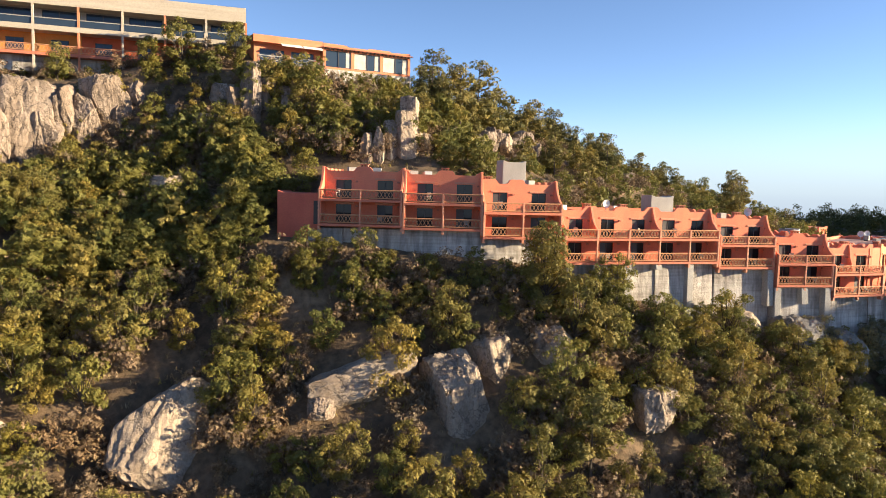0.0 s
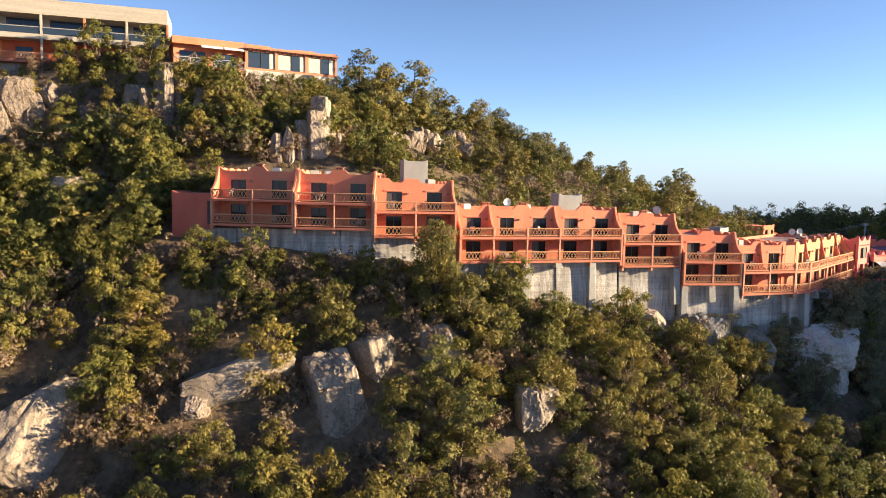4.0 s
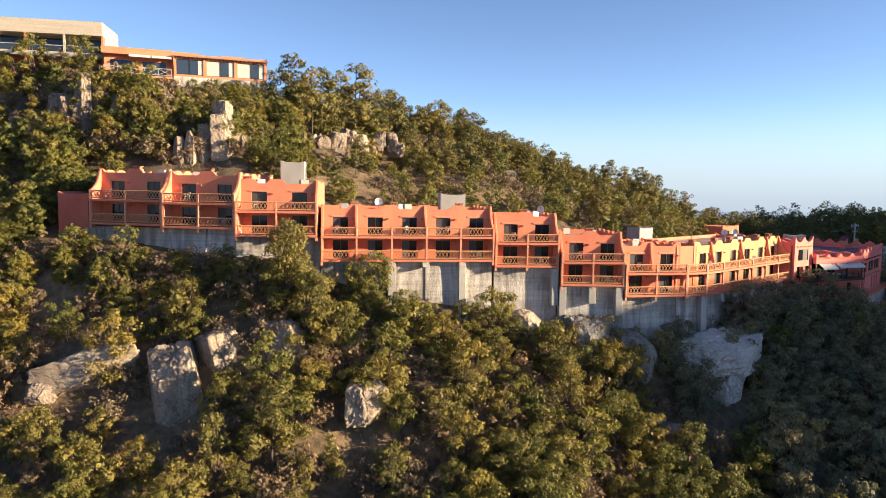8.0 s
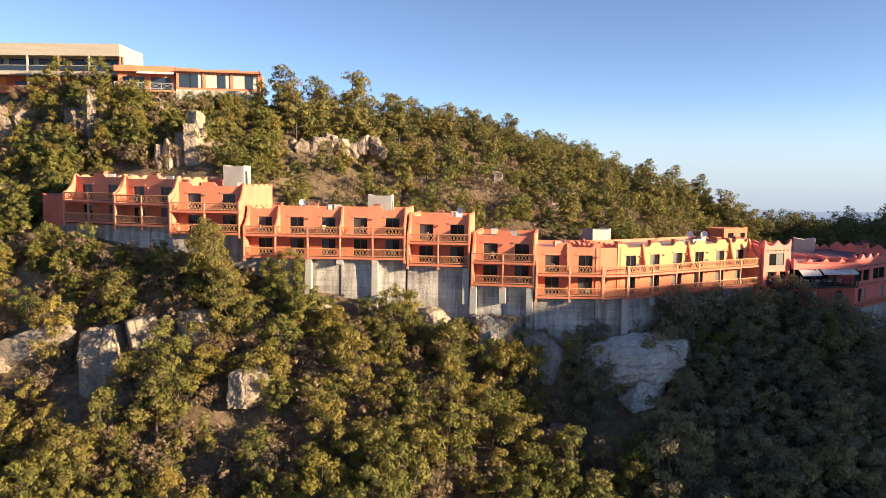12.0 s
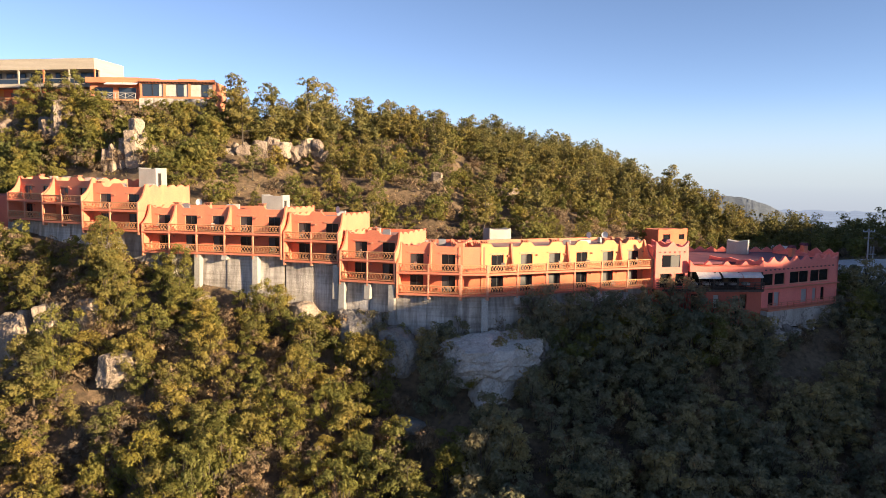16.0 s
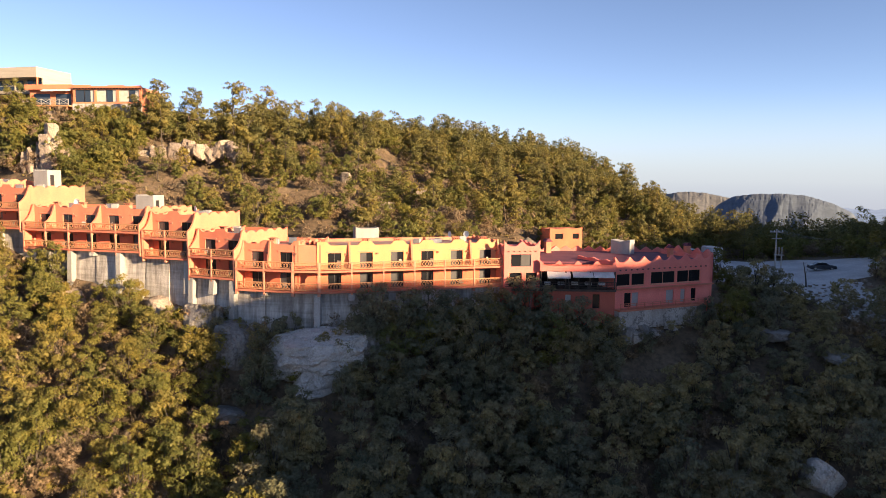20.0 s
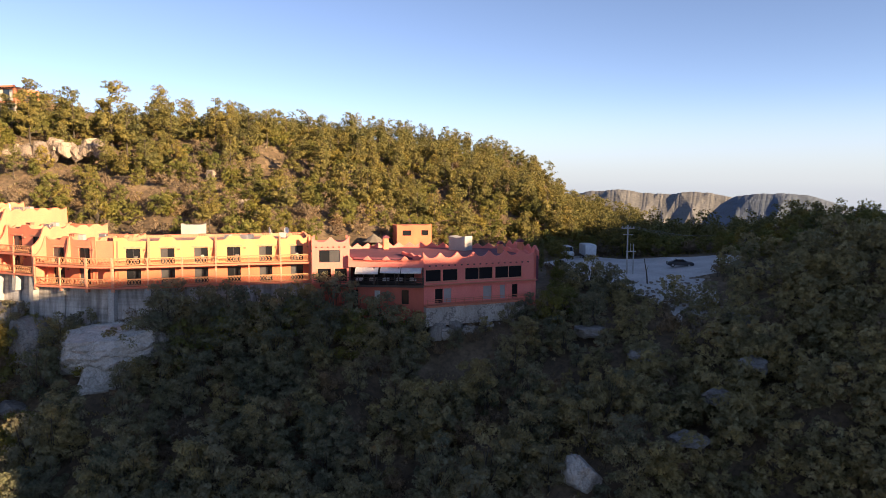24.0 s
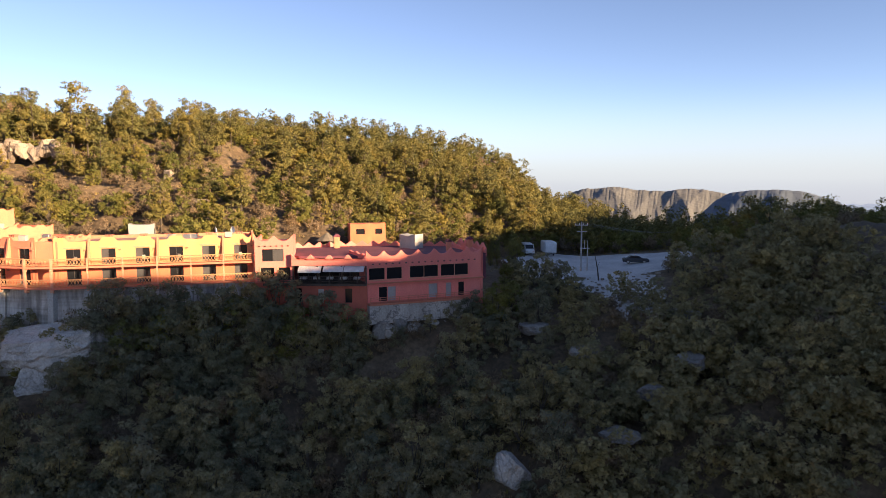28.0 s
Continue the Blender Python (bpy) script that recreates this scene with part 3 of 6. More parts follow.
def block(p, q, z, bays, fins, humps, label="", flue=(), deep=DEEP, name="hotel_block", doors=True, slim=False, paint=None):
    """Two storeys of rooms behind balconies, from p to q along the cliff; z: underside of the lower balcony."""
    p, q = Vector(p), Vector(q)
    w = (q - p).length
    ang = math.degrees(math.atan2(q.y - p.y, q.x - p.x))
    t = thing(name, pose(p.x, p.y, z, 0, 0, ang), label, "building", "hotel blocks")
    bw = w / bays
    for level in (0.0, UP - 0.26):
        part("balcony_floor", Form().box(0, w, 0.0, S, level, level + 0.26), BEAM, t, "", 0.02)
    doors0 = [(i * bw + bw * 0.34, 0.26, 1.75, 2.1) for i in range(bays) if doors]
    doors1 = [(i * bw + bw * 0.34, UP, 1.75, 2.1) for i in range(bays) if doors]
    # lower wall colour carries the shade under the upper balcony
    front_wall(t, 0, w, 0.26, UP - 0.26, doors0, PLASTER_SHADED)
    top = crest(0, w, "hump", TOP, [h * bw for h in humps], (0 in fins, bays in fins))
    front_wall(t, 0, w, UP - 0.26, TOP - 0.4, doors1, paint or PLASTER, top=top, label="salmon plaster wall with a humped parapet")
    for i, (dx, dz, dw, dh) in enumerate(doors0 + doors1):
        leaf_door(t, dx, dz, dw, dh, curtain=(i * 7 % 3 != 0))
        part("lintel", Form().box(dx - 0.25, dx + dw + 0.25, S - 0.08, S, dz + dh + 0.07, dz + dh + 0.25), POST, t)
        spout_box(t, dx + dw + 0.62, dz + 1.85)
    for i in range(bays):
        for zf in (0.26, UP):
            railing(t, i * bw + 0.12, (i + 1) * bw - 0.12, zf)
    for i in range(bays + 1):
        x = min(max(i * bw, 0.1), w - 0.1)
        part("post", Form().box(x - 0.1, x + 0.1, 0.02, 0.24, 0.26, UP + 1.06).prism([(x - 0.14, -0.42), (x + 0.14, -0.42), (x + 0.14, 0.0), (x - 0.14, 0.0)], 0.06, 0.7), POST, t, "", 0.02)
        part("corbel", Form().prism([(0.24, UP - 0.26), (0.24, UP - 0.75), (0.36, UP - 0.62), (0.8, UP - 0.26)], x - 0.07, x + 0.07, "x"), POST, t)
    for k in fins:
        wing_wall(t, min(max(k * bw, 0.16), w - 0.16), both=(k in (0, bays)), slim=slim and k not in (0, bays))
    body = Form().box(0, w, S + 0.35, deep, -2.5, TOP - 0.62)
    part("body", body, PLASTER, t)
    part("roof", Form().box(0.3, w - 0.3, S + 0.36, deep - 0.3, TOP - 0.62, TOP - 0.55), ROOF_PALE, t, "worn flat pinkish roof")
    for xs, nm in ((0, "side_parapet"), (w - 0.3, "side_parapet")):
        pts = [(S + 0.35, TOP - 0.62), (deep, TOP - 0.62), (deep, TOP + 0.15), (deep - 0.6, TOP - 0.15)]
        n = 4
        for k in range(n):
            c = deep - 1.0 - (deep - S - 1.6) * (k + 0.5) / n
            g = (deep - S - 1.6) / n / 2
            pts += [(c + g * 0.9, TOP - 0.2), (c + g * 0.4, TOP + 0.12), (c - g * 0.4, TOP + 0.12), (c - g * 0.9, TOP - 0.2)]
        pts += [(S + 0.35, TOP + 0.1)]
        part(nm, Form().prism(pts, xs, xs + 0.3, "x"), PLASTER, t)
    part("back_parapet", Form().box(0.3, w - 0.3, deep - 0.3, deep, TOP - 0.62, TOP - 0.1), PLASTER, t)
    for fx in flue:
        chimney(t, fx * w, S + 0.75, TOP + 0.05)
    return t


SALMON = "two-storey salmon adobe hotel block with timber lattice balconies"
A1 = block((22.6, 73.7), (30.6, 68.9), 48.7, 2, (0, 2), (1,), SALMON, (0.5,))
A2 = block((30.6, 68.8), (38.4, 64.8), 48.5, 2, (0, 2), (1.05,), SALMON, (0.52,))
A3 = block((38.4, 64.7), (47.3, 62.4), 47.7, 2, (0, 2), (0.25, 0.95), SALMON, (0.12,))
B1 = block((47.7, 62.3), (67.7, 58.3), 44.9, 5, (0, 1, 3, 5), (1, 2, 3, 4), SALMON, (0.19, 0.42, 0.81))
B2 = block((67.9, 58.4), (75.5, 56.5), 44.2, 2, (0, 2), (1,), SALMON, (0.5,))
C1 = block((75.6, 56.1), (83.0, 53.7), 42.0, 2, (0, 2), (1,), SALMON, (0.5,))
D1 = block((83.1, 53.6), (91.2, 52.3), 40.7, 2, (0, 1), (0.9, 2), SALMON, (0.5,), slim=True)
# upper wall coloured yellower to show direct sun on this block
E1 = block((94.6, 52.7), (118.3, 62.2), 40.6, 6, (1, 3, 5, 6), (0.15, 1.55, 2.6, 3.55, 4.6, 5.5), SALMON, (0.03, 0.26, 0.43, 0.76, 0.92), slim=True, paint=PLASTER_SUNLIT)
K1 = block((91.2, 52.3), (94.6, 52.7), 40.65, 1, (), (), "narrow salmon corner block at the bend of the hotel", (), deep=9, doors=False)


# ---- retaining walls and piers under the balconies ----
def retaining(p, q, top, foot, label, piers=(), inset=0.9, deep=5.0):
    p, q = Vector(p), Vector(q)
    w = (q - p).length
    t = thing("retaining_wall", pose(p.x, p.y, top, 0, 0, math.degrees(math.atan2(q.y - p.y, q.x - p.x))), label, "retaining wall", "cliff retaining walls")
    n = max(1, round(w / 4))
    for i in range(n):
        a, b = w * i / n + 0.02, w * (i + 1) / n - 0.02
        off = 0.12 * ((i * 5) % 3)
        part("panel", Form().prism([(inset + off, 0), (deep, 0), (deep, -foot), (inset + off - 0.35, -foot)], a, b, "x"), CONCRETE, t)
    part("footing", Form().box(0, w, inset - 0.5, deep, -foot - 2.5, -foot), CONCRETE, t)
    for x, drop in piers:
        part("pier", Form().prism([(0.1, 0), (1.4, 0), (1.6, -drop), (-0.15, -drop)], x - 0.42, x + 0.42, "x"), PIER, t, "whitish concrete pier", 0.04)
    return t


GREYWALL = "stained grey concrete and rubble retaining wall below the balconies"
retaining((21.5, 74.2), (38.4, 64.8), 48.45, 3.2, GREYWALL)
retaining((38.4, 64.7), (47.6, 62.4), 47.6, 4.5, GREYWALL)
retaining((47.7, 62.3), (67.7, 58.3), 44.85, 6.0, GREYWALL, ((4.1, 3.8), (8.2, 5.8), (12.2, 0.6), (16.6, 7.5)))
retaining((67.9, 58.4), (75.5, 56.5), 44.1, 6.5, GREYWALL, ((7.4, 4.5),))
retaining((75.6, 56.1), (83.0, 53.7), 41.9, 6.0, GREYWALL, ((0.3, 6.0), (3.9, 2.0), (7.2, 6)))
retaining((83.1, 53.6), (94.6, 52.7), 40.6, 4.8, GREYWALL, ((4.0, 0.5), (11.2, 5)))
retaining((94.6, 52.7), (118.3, 62.2), 40.5, 4.6, GREYWALL, ((4.2, 1.0), (16.8, 3.0)))
lone = thing("buttress", pose(63.6, 57.6, 38.0), "tapered whitish concrete buttress standing on the slope", "buttress")
part("shaft", Form().prism([(-0.75, -2.2), (0.75, -2.2), (0.32, 2.2), (-0.3, 2.3)], -0.5, 0.5), PIER, lone, "", 0.06)
annex = thing("annex", pose(18.6, 76.2, 48.0, 0, 0, -30), "plain red plaster annex without windows beside the hotel", "building")
part("wall", Form().prism([(0, -1.5), (4.6, -1.5), (4.6, 4.3), (2.6, 4.2), (0.6, 4.3), (0, 4.5)], 0.6, 7), PLASTER_RED, annex, "", 0.08)
part("opening", Form().box(4.1, 4.7, 0.55, 0.75, 0.8, 3.4), FRAME, annex)

# ---- restaurant wing ----
rest = thing("restaurant", pose(118.4, 61.7, 37.4, 0, 0, 15), "salmon adobe restaurant with scalloped parapets and a long terrace", "building")
win = (1.0, 6.1, 2.9, 1.7)
front_wall(rest, 0, 5.2, 5.6, 8.6, [win], PLASTER_PINK_LIFT, 0, 0.4, crest(0, 5.2, "peak", 9.2), "tower_wall")
front_wall(rest, 0, 5.2, 3.2, 5.6, [(0.7, 3.3, 1.9, 1.9), (3.1, 3.3, 1.7, 1.9)], PLASTER_PINK_LIFT, 0, 0.4, name="tower_wall")
front_wall(rest, 0, 5.2, -2.5, 3.2, [(3.7, 0.2, 1.0, 2.0)], PLASTER_RED, -0.25, 0.4, name="tower_base")
part("tower_body", Form().box(0, 5.2, 0.6, 9, -2.5, 8.45), PLASTER_PINK_LIFT, rest)
for xs in (0, 4.9):
    part("tower_parapet", Form().prism([(0.4, 8.45), (9, 8.45), (9, 9.2), (7.6, 8.9), (6.6, 9.2), (5.4, 8.85), (4.4, 9.15), (3.2, 8.85), (2.2, 9.15), (1.2, 8.9), (0.4, 9.15)], xs, xs + 0.3, "x"), PLASTER_PINK_LIFT, rest)
tw = part("window", Form().box(0.95, 3.95, 0.05, 0.2, 6.05, 6.15).box(0.95, 3.95, 0.05, 0.2, 7.75, 7.85).box(2.4, 2.5, 0.05, 0.2, 6.15, 7.75), FRAME, rest)
part("pane", Form().box(1.0, 2.4, 0.1, 0.14, 6.15, 7.75), GLASS, tw)
part("pane", Form().box(2.5, 3.9, 0.1, 0.14, 6.15, 7.75), CURTAIN, tw)
for k in range(6):
    part("viga", Form().box(0.55 + k * 0.78, 0.75 + k * 0.78, -0.12, 0.0, 8.15, 8.3), DARKWOOD, rest)
for a in (0.7, 3.1):
    part("opening_glass", Form().box(a, a + 1.9, 0.5, 0.55, 3.3, 5.2), GLASS, rest)
    part("opening_post", Form().box(a - 0.08, a + 0.08, -0.05, 0.3, 3.2, 5.3), POST, rest)

ter = thing("restaurant_terrace", pose(123.4, 62.5, 37.4, 0, 0, 2.5), "covered dining terrace with dark railing and white awnings", "terrace")
TW = 10.5
part("deck", Form().box(-5.2, TW, -0.6, 6, 2.75, 3.05), DARKWOOD, ter, "dark edged terrace deck")
front_wall(ter, 0, TW, -2.5, 2.75, [(0.4, 0.3, 0.9, 2.0), (3.6, 0.3, 0.8, 1.9), (7.4, 0.3, 1.0, 2.0)], PLASTER_RED, 0.0, 0.4)
for a in (0.4, 3.6, 7.4):
    part("door", Form().box(a, a + 0.95, 0.2, 0.3, 0.3, 2.3), GLASS if a != 3.6 else CURTAIN_PALE, ter)
part("glazing", Form().box(0, TW, 3.4, 3.5, 3.05, 5.6), GLASS, ter)
for k in range(8):
    part("mullion", Form().box(k * 1.5 - 0.05, k * 1.5 + 0.05, 3.3, 3.45, 3.05, 5.6), FRAME, ter)
for k in range(4):
    part("post", Form().box(k * 3.4 + 0.1, k * 3.4 + 0.28, -0.2, 0.0, 3.05, 5.5), DARKWOOD, ter)
part("eave", Form().box(0, TW, 0.3, 4.2, 5.75, 6.15), ROOF, ter, "wine-red flat terrace roof")
front_wall(ter, 0, TW, 5.5, 6.5, [], PLASTER_PINK_LIFT, -0.25, 0.3, crest(0, TW, "peak", 6.55), "upper_parapet")
for a, b, dz in ((1.0, 4.2, 0.0), (4.5, 7.3, 0.15), (7.4, 10.2, 0.15)):
    part("awning", Form().prism([(-0.9, 4.75 + dz), (0.1, 5.45), (0.1, 5.52), (-0.9, 4.82 + dz), (-0.92, 4.6 + dz)], a, b, "x"), AWNING, ter, "white canvas awning")
tr = Form()
for zz in (3.35, 3.6, 3.85, 4.05):
    tr.bar((-5.0, -0.5, zz), (TW, -0.5, zz), 0.045, 5)
for k in range(13):
    tr.box(-5.0 + k * 1.29, -4.9 + k * 1.29, -0.55, -0.45, 3.05, 4.1)
part("railing", tr, DARKWOOD, ter, "dark timber terrace railing")

tab_mesh = []
for k in range(5):
    tb = thing("dining_table", pose(124.6 + k * 1.9, 63.9 + 0.1 * k, 40.45), "small square table with a white cloth on the terrace", "table", "terrace tables")
    if not tab_mesh:
        tab_mesh.append(part("cloth", Form().prism([(-0.45, 0.4), (0.45, 0.4), (0.42, 0.76), (-0.42, 0.76)], -0.42, 0.42), AWNING, tb).data)
        tab_mesh.append(part("leg", Form().box(-0.06, 0.06, -0.06, 0.06, 0, 0.4), DARKWOOD, tb).data)
    else:
        shared("cloth", tab_mesh[0], tb)
        shared("leg", tab_mesh[1], tb)

dine = thing("dining_hall", pose(133.8, 63.1, 37.4, 0, 0, 28.4), "salmon dining hall with wide dark windows and a wavy parapet", "building")
DW = 18.0
wins = [(0.35, 3.4, 2.35, 1.7), (2.95, 3.4, 2.3, 1.7), (6.4, 3.4, 4.4, 1.75), (11.2, 3.4, 4.4, 1.75)]
front_wall(dine, 0, DW, 3.0, 6.4, wins, PLASTER_PINK_LIFT, 0, 0.4, crest(0, DW, "peak", 7.0), "wall")
lowdoors = [(1.8, 0.35, 1.2, 2.0), (3.1, 0.35, 1.2, 2.0), (9.3, 0.4, 1.4, 2.0), (12.0, 0.4, 0.9, 2.0), (14.0, 0.4, 0.95, 2.0)]
front_wall(dine, 0, DW, -0.6, 3.0, lowdoors, PLASTER_PINK_LIFT, 0.05, 0.4, name="wall")
for i, (a, b, c, d) in enumerate(wins):
    wd = part("window", Form().box(a - 0.05, a + c + 0.05, 0.08, 0.2, b - 0.05, b + 0.06).box(a - 0.05, a + c + 0.05, 0.08, 0.2, b + d - 0.06, b + d + 0.05).box(a - 0.05, a + 0.05, 0.08, 0.2, b, b + d).box(a + c - 0.05, a + c + 0.05, 0.08, 0.2, b, b + d), POST, dine)
    cells = 1 if c < 3 else 2
    for m in range(cells):
        part("pane", Form().box(a + c * m / cells + 0.04, a + c * (m + 1) / cells - 0.04, 0.14, 0.18, b, b + d), GLASS, wd)
    for m in range(1, cells):
        part("mullion", Form().box(a + c * m / cells - 0.04, a + c * m / cells + 0.04, 0.08, 0.2, b, b + d), POST, wd)
    part("sill", Form().box(a - 0.1, a + c + 0.1, -0.08, 0.12, b - 0.12, b - 0.03), POST, wd)
for i, (a, b, c, d) in enumerate(lowdoors):
    part("door", Form().box(a, a + c, 0.2, 0.26, b, b + d), (GLASS, WHITE, WHITE, WHITE, GLASS)[i], dine, ("dark glass door", "pale painted door")[i in (1, 2, 3)])
for k in range(17):
    part("viga", Form().box(0.8 + k * 0.98, 1.02 + k * 0.98, -0.12, 0.0, 5.55, 5.72), DARKWOOD, dine)
part("ledge", Form().box(-0.3, DW, -0.35, 0.05, 2.85, 3.02), BEAM, dine)
part("body", Form().box(0.4, DW - 0.4, 0.42, 11, -2.5, 6.15), PLASTER_PINK_LIFT, dine)
part("side_wall", Form().prism([(0, -1), (11, -1), (11, 7.2), (9.8, 6.9), (8.6, 7.15), (7.2, 6.85), (6, 7.1), (4.6, 6.8), (3.2, 7.1), (1.8, 6.8), (0.7, 7.4), (0, 7.5)], DW - 0.4, DW, "x"), PLASTER_PINK_LIFT, dine, "", 0.05)
part("side_window", Form().box(DW - 0.02, DW + 0.05, 6.4, 7.3, 4.2, 5.5), WHITE, dine)
part("side_wall", Form().prism([(0.4, 2.8), (9, 2.8), (9, 6.9), (7, 6.75), (5.4, 7.0), (3.8, 6.7), (2.2, 7.0), (1.2, 6.8), (0.4, 7.1)], 0.0, 0.35, "x"), PLASTER_PINK_LIFT, dine)
wk = Form()
for zz in (0.55, 0.85, 1.1):
    wk.bar((0.1, -1.3, zz), (15.5, -1.3, zz), 0.04, 5)
for k in range(12):
    wk.box(0.1 + k * 1.4, 0.18 + k * 1.4, -1.34, -1.26, 0.2, 1.12)
part("walkway", Form().box(0, 15.8, -1.4, 0.05, 0.0, 0.25), BEAM, dine)
part("railing", wk, BEAM, dine)
part("stone_base", Form().box(0, 15.8, -1.2, 0.05, -2.6, -0.02), ROCK_SHADE_PALE, dine, "rubble stone base")

big_roof = thing("restaurant_roof", pose(0, 0, 43.45), "wide flat wine-red roof of the restaurant", "roof")
part("slab", Form().prism([(118.8, 70.0), (123.2, 66.4), (133.9, 67.0), (150.0, 72.6), (145.0, 83.0), (128, 83), (116.5, 77)], -3.5, 0.35, "z"), ROOF, big_roof)
for (xa, ya), (xb, yb), nn in (((117, 77.2), (128, 82.9), 7), ((128, 82.9), (145, 82.9), 9), ((145, 82.9), (149.8, 73), 5)):
    ln = math.hypot(xb - xa, yb - ya)
    low, high = (0.6, 1.25) if nn != 5 else (1.0, 1.8)
    pts = [(ln * i / (nn * 2), high if i % 2 else low) for i in range(nn * 2, -1, -1)]
    scallop = Form().prism([(0, -0.2), (ln, -0.2)] + pts, 0.0, 0.35)
    ob = part("scalloped_parapet", scallop, PLASTER_PINK_LIFT, big_roof, "low parapet with a gently scalloped top")
    ob.matrix_basis = Matrix.Translation((xa, ya, 0)) @ Matrix.Rotation(math.atan2(yb - ya, xb - xa), 4, "Z")
box1 = thing("stair_head", pose(135.8, 79.8, 43.6, 0, 0, -30), "white plastered stair head with a tilted top", "roof structure", "white roof boxes")
part("wall", Form().prism([(0, 0), (3.2, 0), (3.2, 2.5), (1.6, 2.2), (0, 2.45)], 0, 2.2), WHITE, box1, "", 0.04)
palapa = thing("palapa", pose(122.6, 84.6, 42.6), "small shelter with a grey thatched roof on timber posts", "shelter")
for px in (-1.1, 1.1):
    for py in (-1.1, 1.1):
        part("post", Form().bar((px, py, -1.0), (px, py, 2.2), 0.08, 6), DARKWOOD, palapa)
thatch = Form()
for k in range(9):
    f0, f1 = k / 9, (k + 1) / 9
    thatch.bar((0, 0, 1.95 + f0 * 1.3), (0, 0, 1.95 + f1 * 1.3 + 0.05), 1.9 * (1 - f0) + 0.12, 10, 1.9 * (1 - f1) + 0.02)
part("thatch", thatch, THATCH, palapa)
hut = thing("roof_room", pose(126.4, 85.6, 43.6, 0, 0, 20), "small salmon plaster room with two windows above the restaurant", "building")
# walls in the darkened plaster, as if less lit
front_wall(hut, 0, 6.1, -1, 3.5, [(1.0, 1.9, 1.5, 0.9), (4.3, 1.9, 1.2, 0.9)], PLASTER_SHADED, 0, 0.3, [(6.1, 3.85), (4.6, 3.65), (3, 3.75), (1.4, 3.6), (0, 3.8)])
part("body", Form().box(0, 6.1, 0.32, 4.5, -1, 3.6), PLASTER_SHADED, hut)
for a, c in ((1.0, 1.5), (4.3, 1.2)):
    part("window", Form().box(a, a + c, 0.15, 0.2, 1.9, 2.8), GLASS, hut)
for x, y, s in ((125.6, 79.2, 1.0), (147.3, 77.4, 0.9), (144.2, 75.2, 0.8)):
    ch = thing("chimney", pose(x, y, 43.7, 0, 0, 20), "stubby salmon plaster chimney on the red roof", "chimney", "roof chimneys")
    part("flue", Form().box(-0.45 * s, 0.45 * s, -0.45 * s, 0.45 * s, 0, 1.9 * s), PLASTER, ch, "", 0.04)
    part("cap", Form().prism([(-0.65 * s, 1.95 * s), (0.65 * s, 1.95 * s), (0.2 * s, 2.4 * s), (-0.2 * s, 2.4 * s)], -0.6 * s, 0.6 * s), ROOF, ch)

# ---- boxes, dishes and tanks on the roofs ----
for x, y, z, w, d, h, ang in ((44.2, 70.3, 53.2, 2.9, 2.6, 3.4, -14), (63.4, 65.6, 50.3, 3.2, 2.4, 2.6, -12), (96.0, 69.0, 45.6, 3.6, 2.2, 2.6, 22)):
    wb = thing("stair_head", pose(x, y, z, 0, 0, ang), "whitewashed stair head with a notched top and a dark doorway", "roof structure", "white roof boxes")
    part("wall", Form().prism([(0, 0), (w, 0), (w, h), (w * 0.8, h - 0.18), (w * 0.2, h - 0.16), (0, h + 0.05)], 0, d), WHITE, wb, "", 0.04)
    part("doorway", Form().box(w, w + 0.03, 0.5, 1.2, 0.3, h - 0.8), FRAME, wb)
roof_rng = random.Random(3)
for blk, n in ((A1, 2), (A2, 2), (A3, 2), (B1, 4), (B2, 3), (C1, 2), (D1, 2), (E1, 6)):
    m = blk.matrix_basis
    w = max(c.dimensions.x for c in blk.children if c.name.startswith("body"))
    for k in range(n):
        o = m @ Vector((roof_rng.uniform(0.08, 0.92) * w, roof_rng.uniform(3.4, 8), TOP - 0.55))
        if k % 3 == 2:
            ds = thing("satellite_dish", Matrix.Translation(o) @ pose(0, 0, 0, 0, 0, roof_rng.uniform(-60, 0)), "white satellite dish on a short mast", "dish", "roof dishes")
            part("mast", Form().bar((0, 0, 0), (0, 0, 0.9), 0.04), METAL, ds)
            f = Form()
            for r in range(10):
                a0, a1 = r * 0.628, (r + 1) * 0.628
                k0 = len(f.v)
                f.v += [(0, 0, 1.15), (0.5 * math.cos(a0), -0.2, 1.15 + 0.5 * math.sin(a0)), (0.5 * math.cos(a1), -0.2, 1.15 + 0.5 * math.sin(a1)), (0, 0.05, 1.15)]
                f.f += [[k0, k0 + 1, k0 + 2], [k0 + 3, k0 + 2, k0 + 1]]
            part("dish", f, WHITEPAINT, ds)
        else:
            ac = thing("roof_unit", Matrix.Translation(o) @ pose(0, 0, 0, 0, 0, roof_rng.uniform(-20, 20)), "grey air-conditioning box on the flat roof", "air conditioner", "roof units")
            part("case", Form().box(-0.5, 0.5, -0.35, 0.35, 0.1, 0.85), METAL if k % 2 else WHITE, ac, "", 0.03)
            part("skid", Form().box(-0.5, 0.5, -0.3, 0.3, 0, 0.1), FRAME, ac)

# ---- the upper lodge on the cliff top ----
lodge = thing("upper_lodge", pose(21.4, 106.0, 70.0, 0, 0, 171), "two-storey lodge with a pale concrete crown over orange balconies", "building")
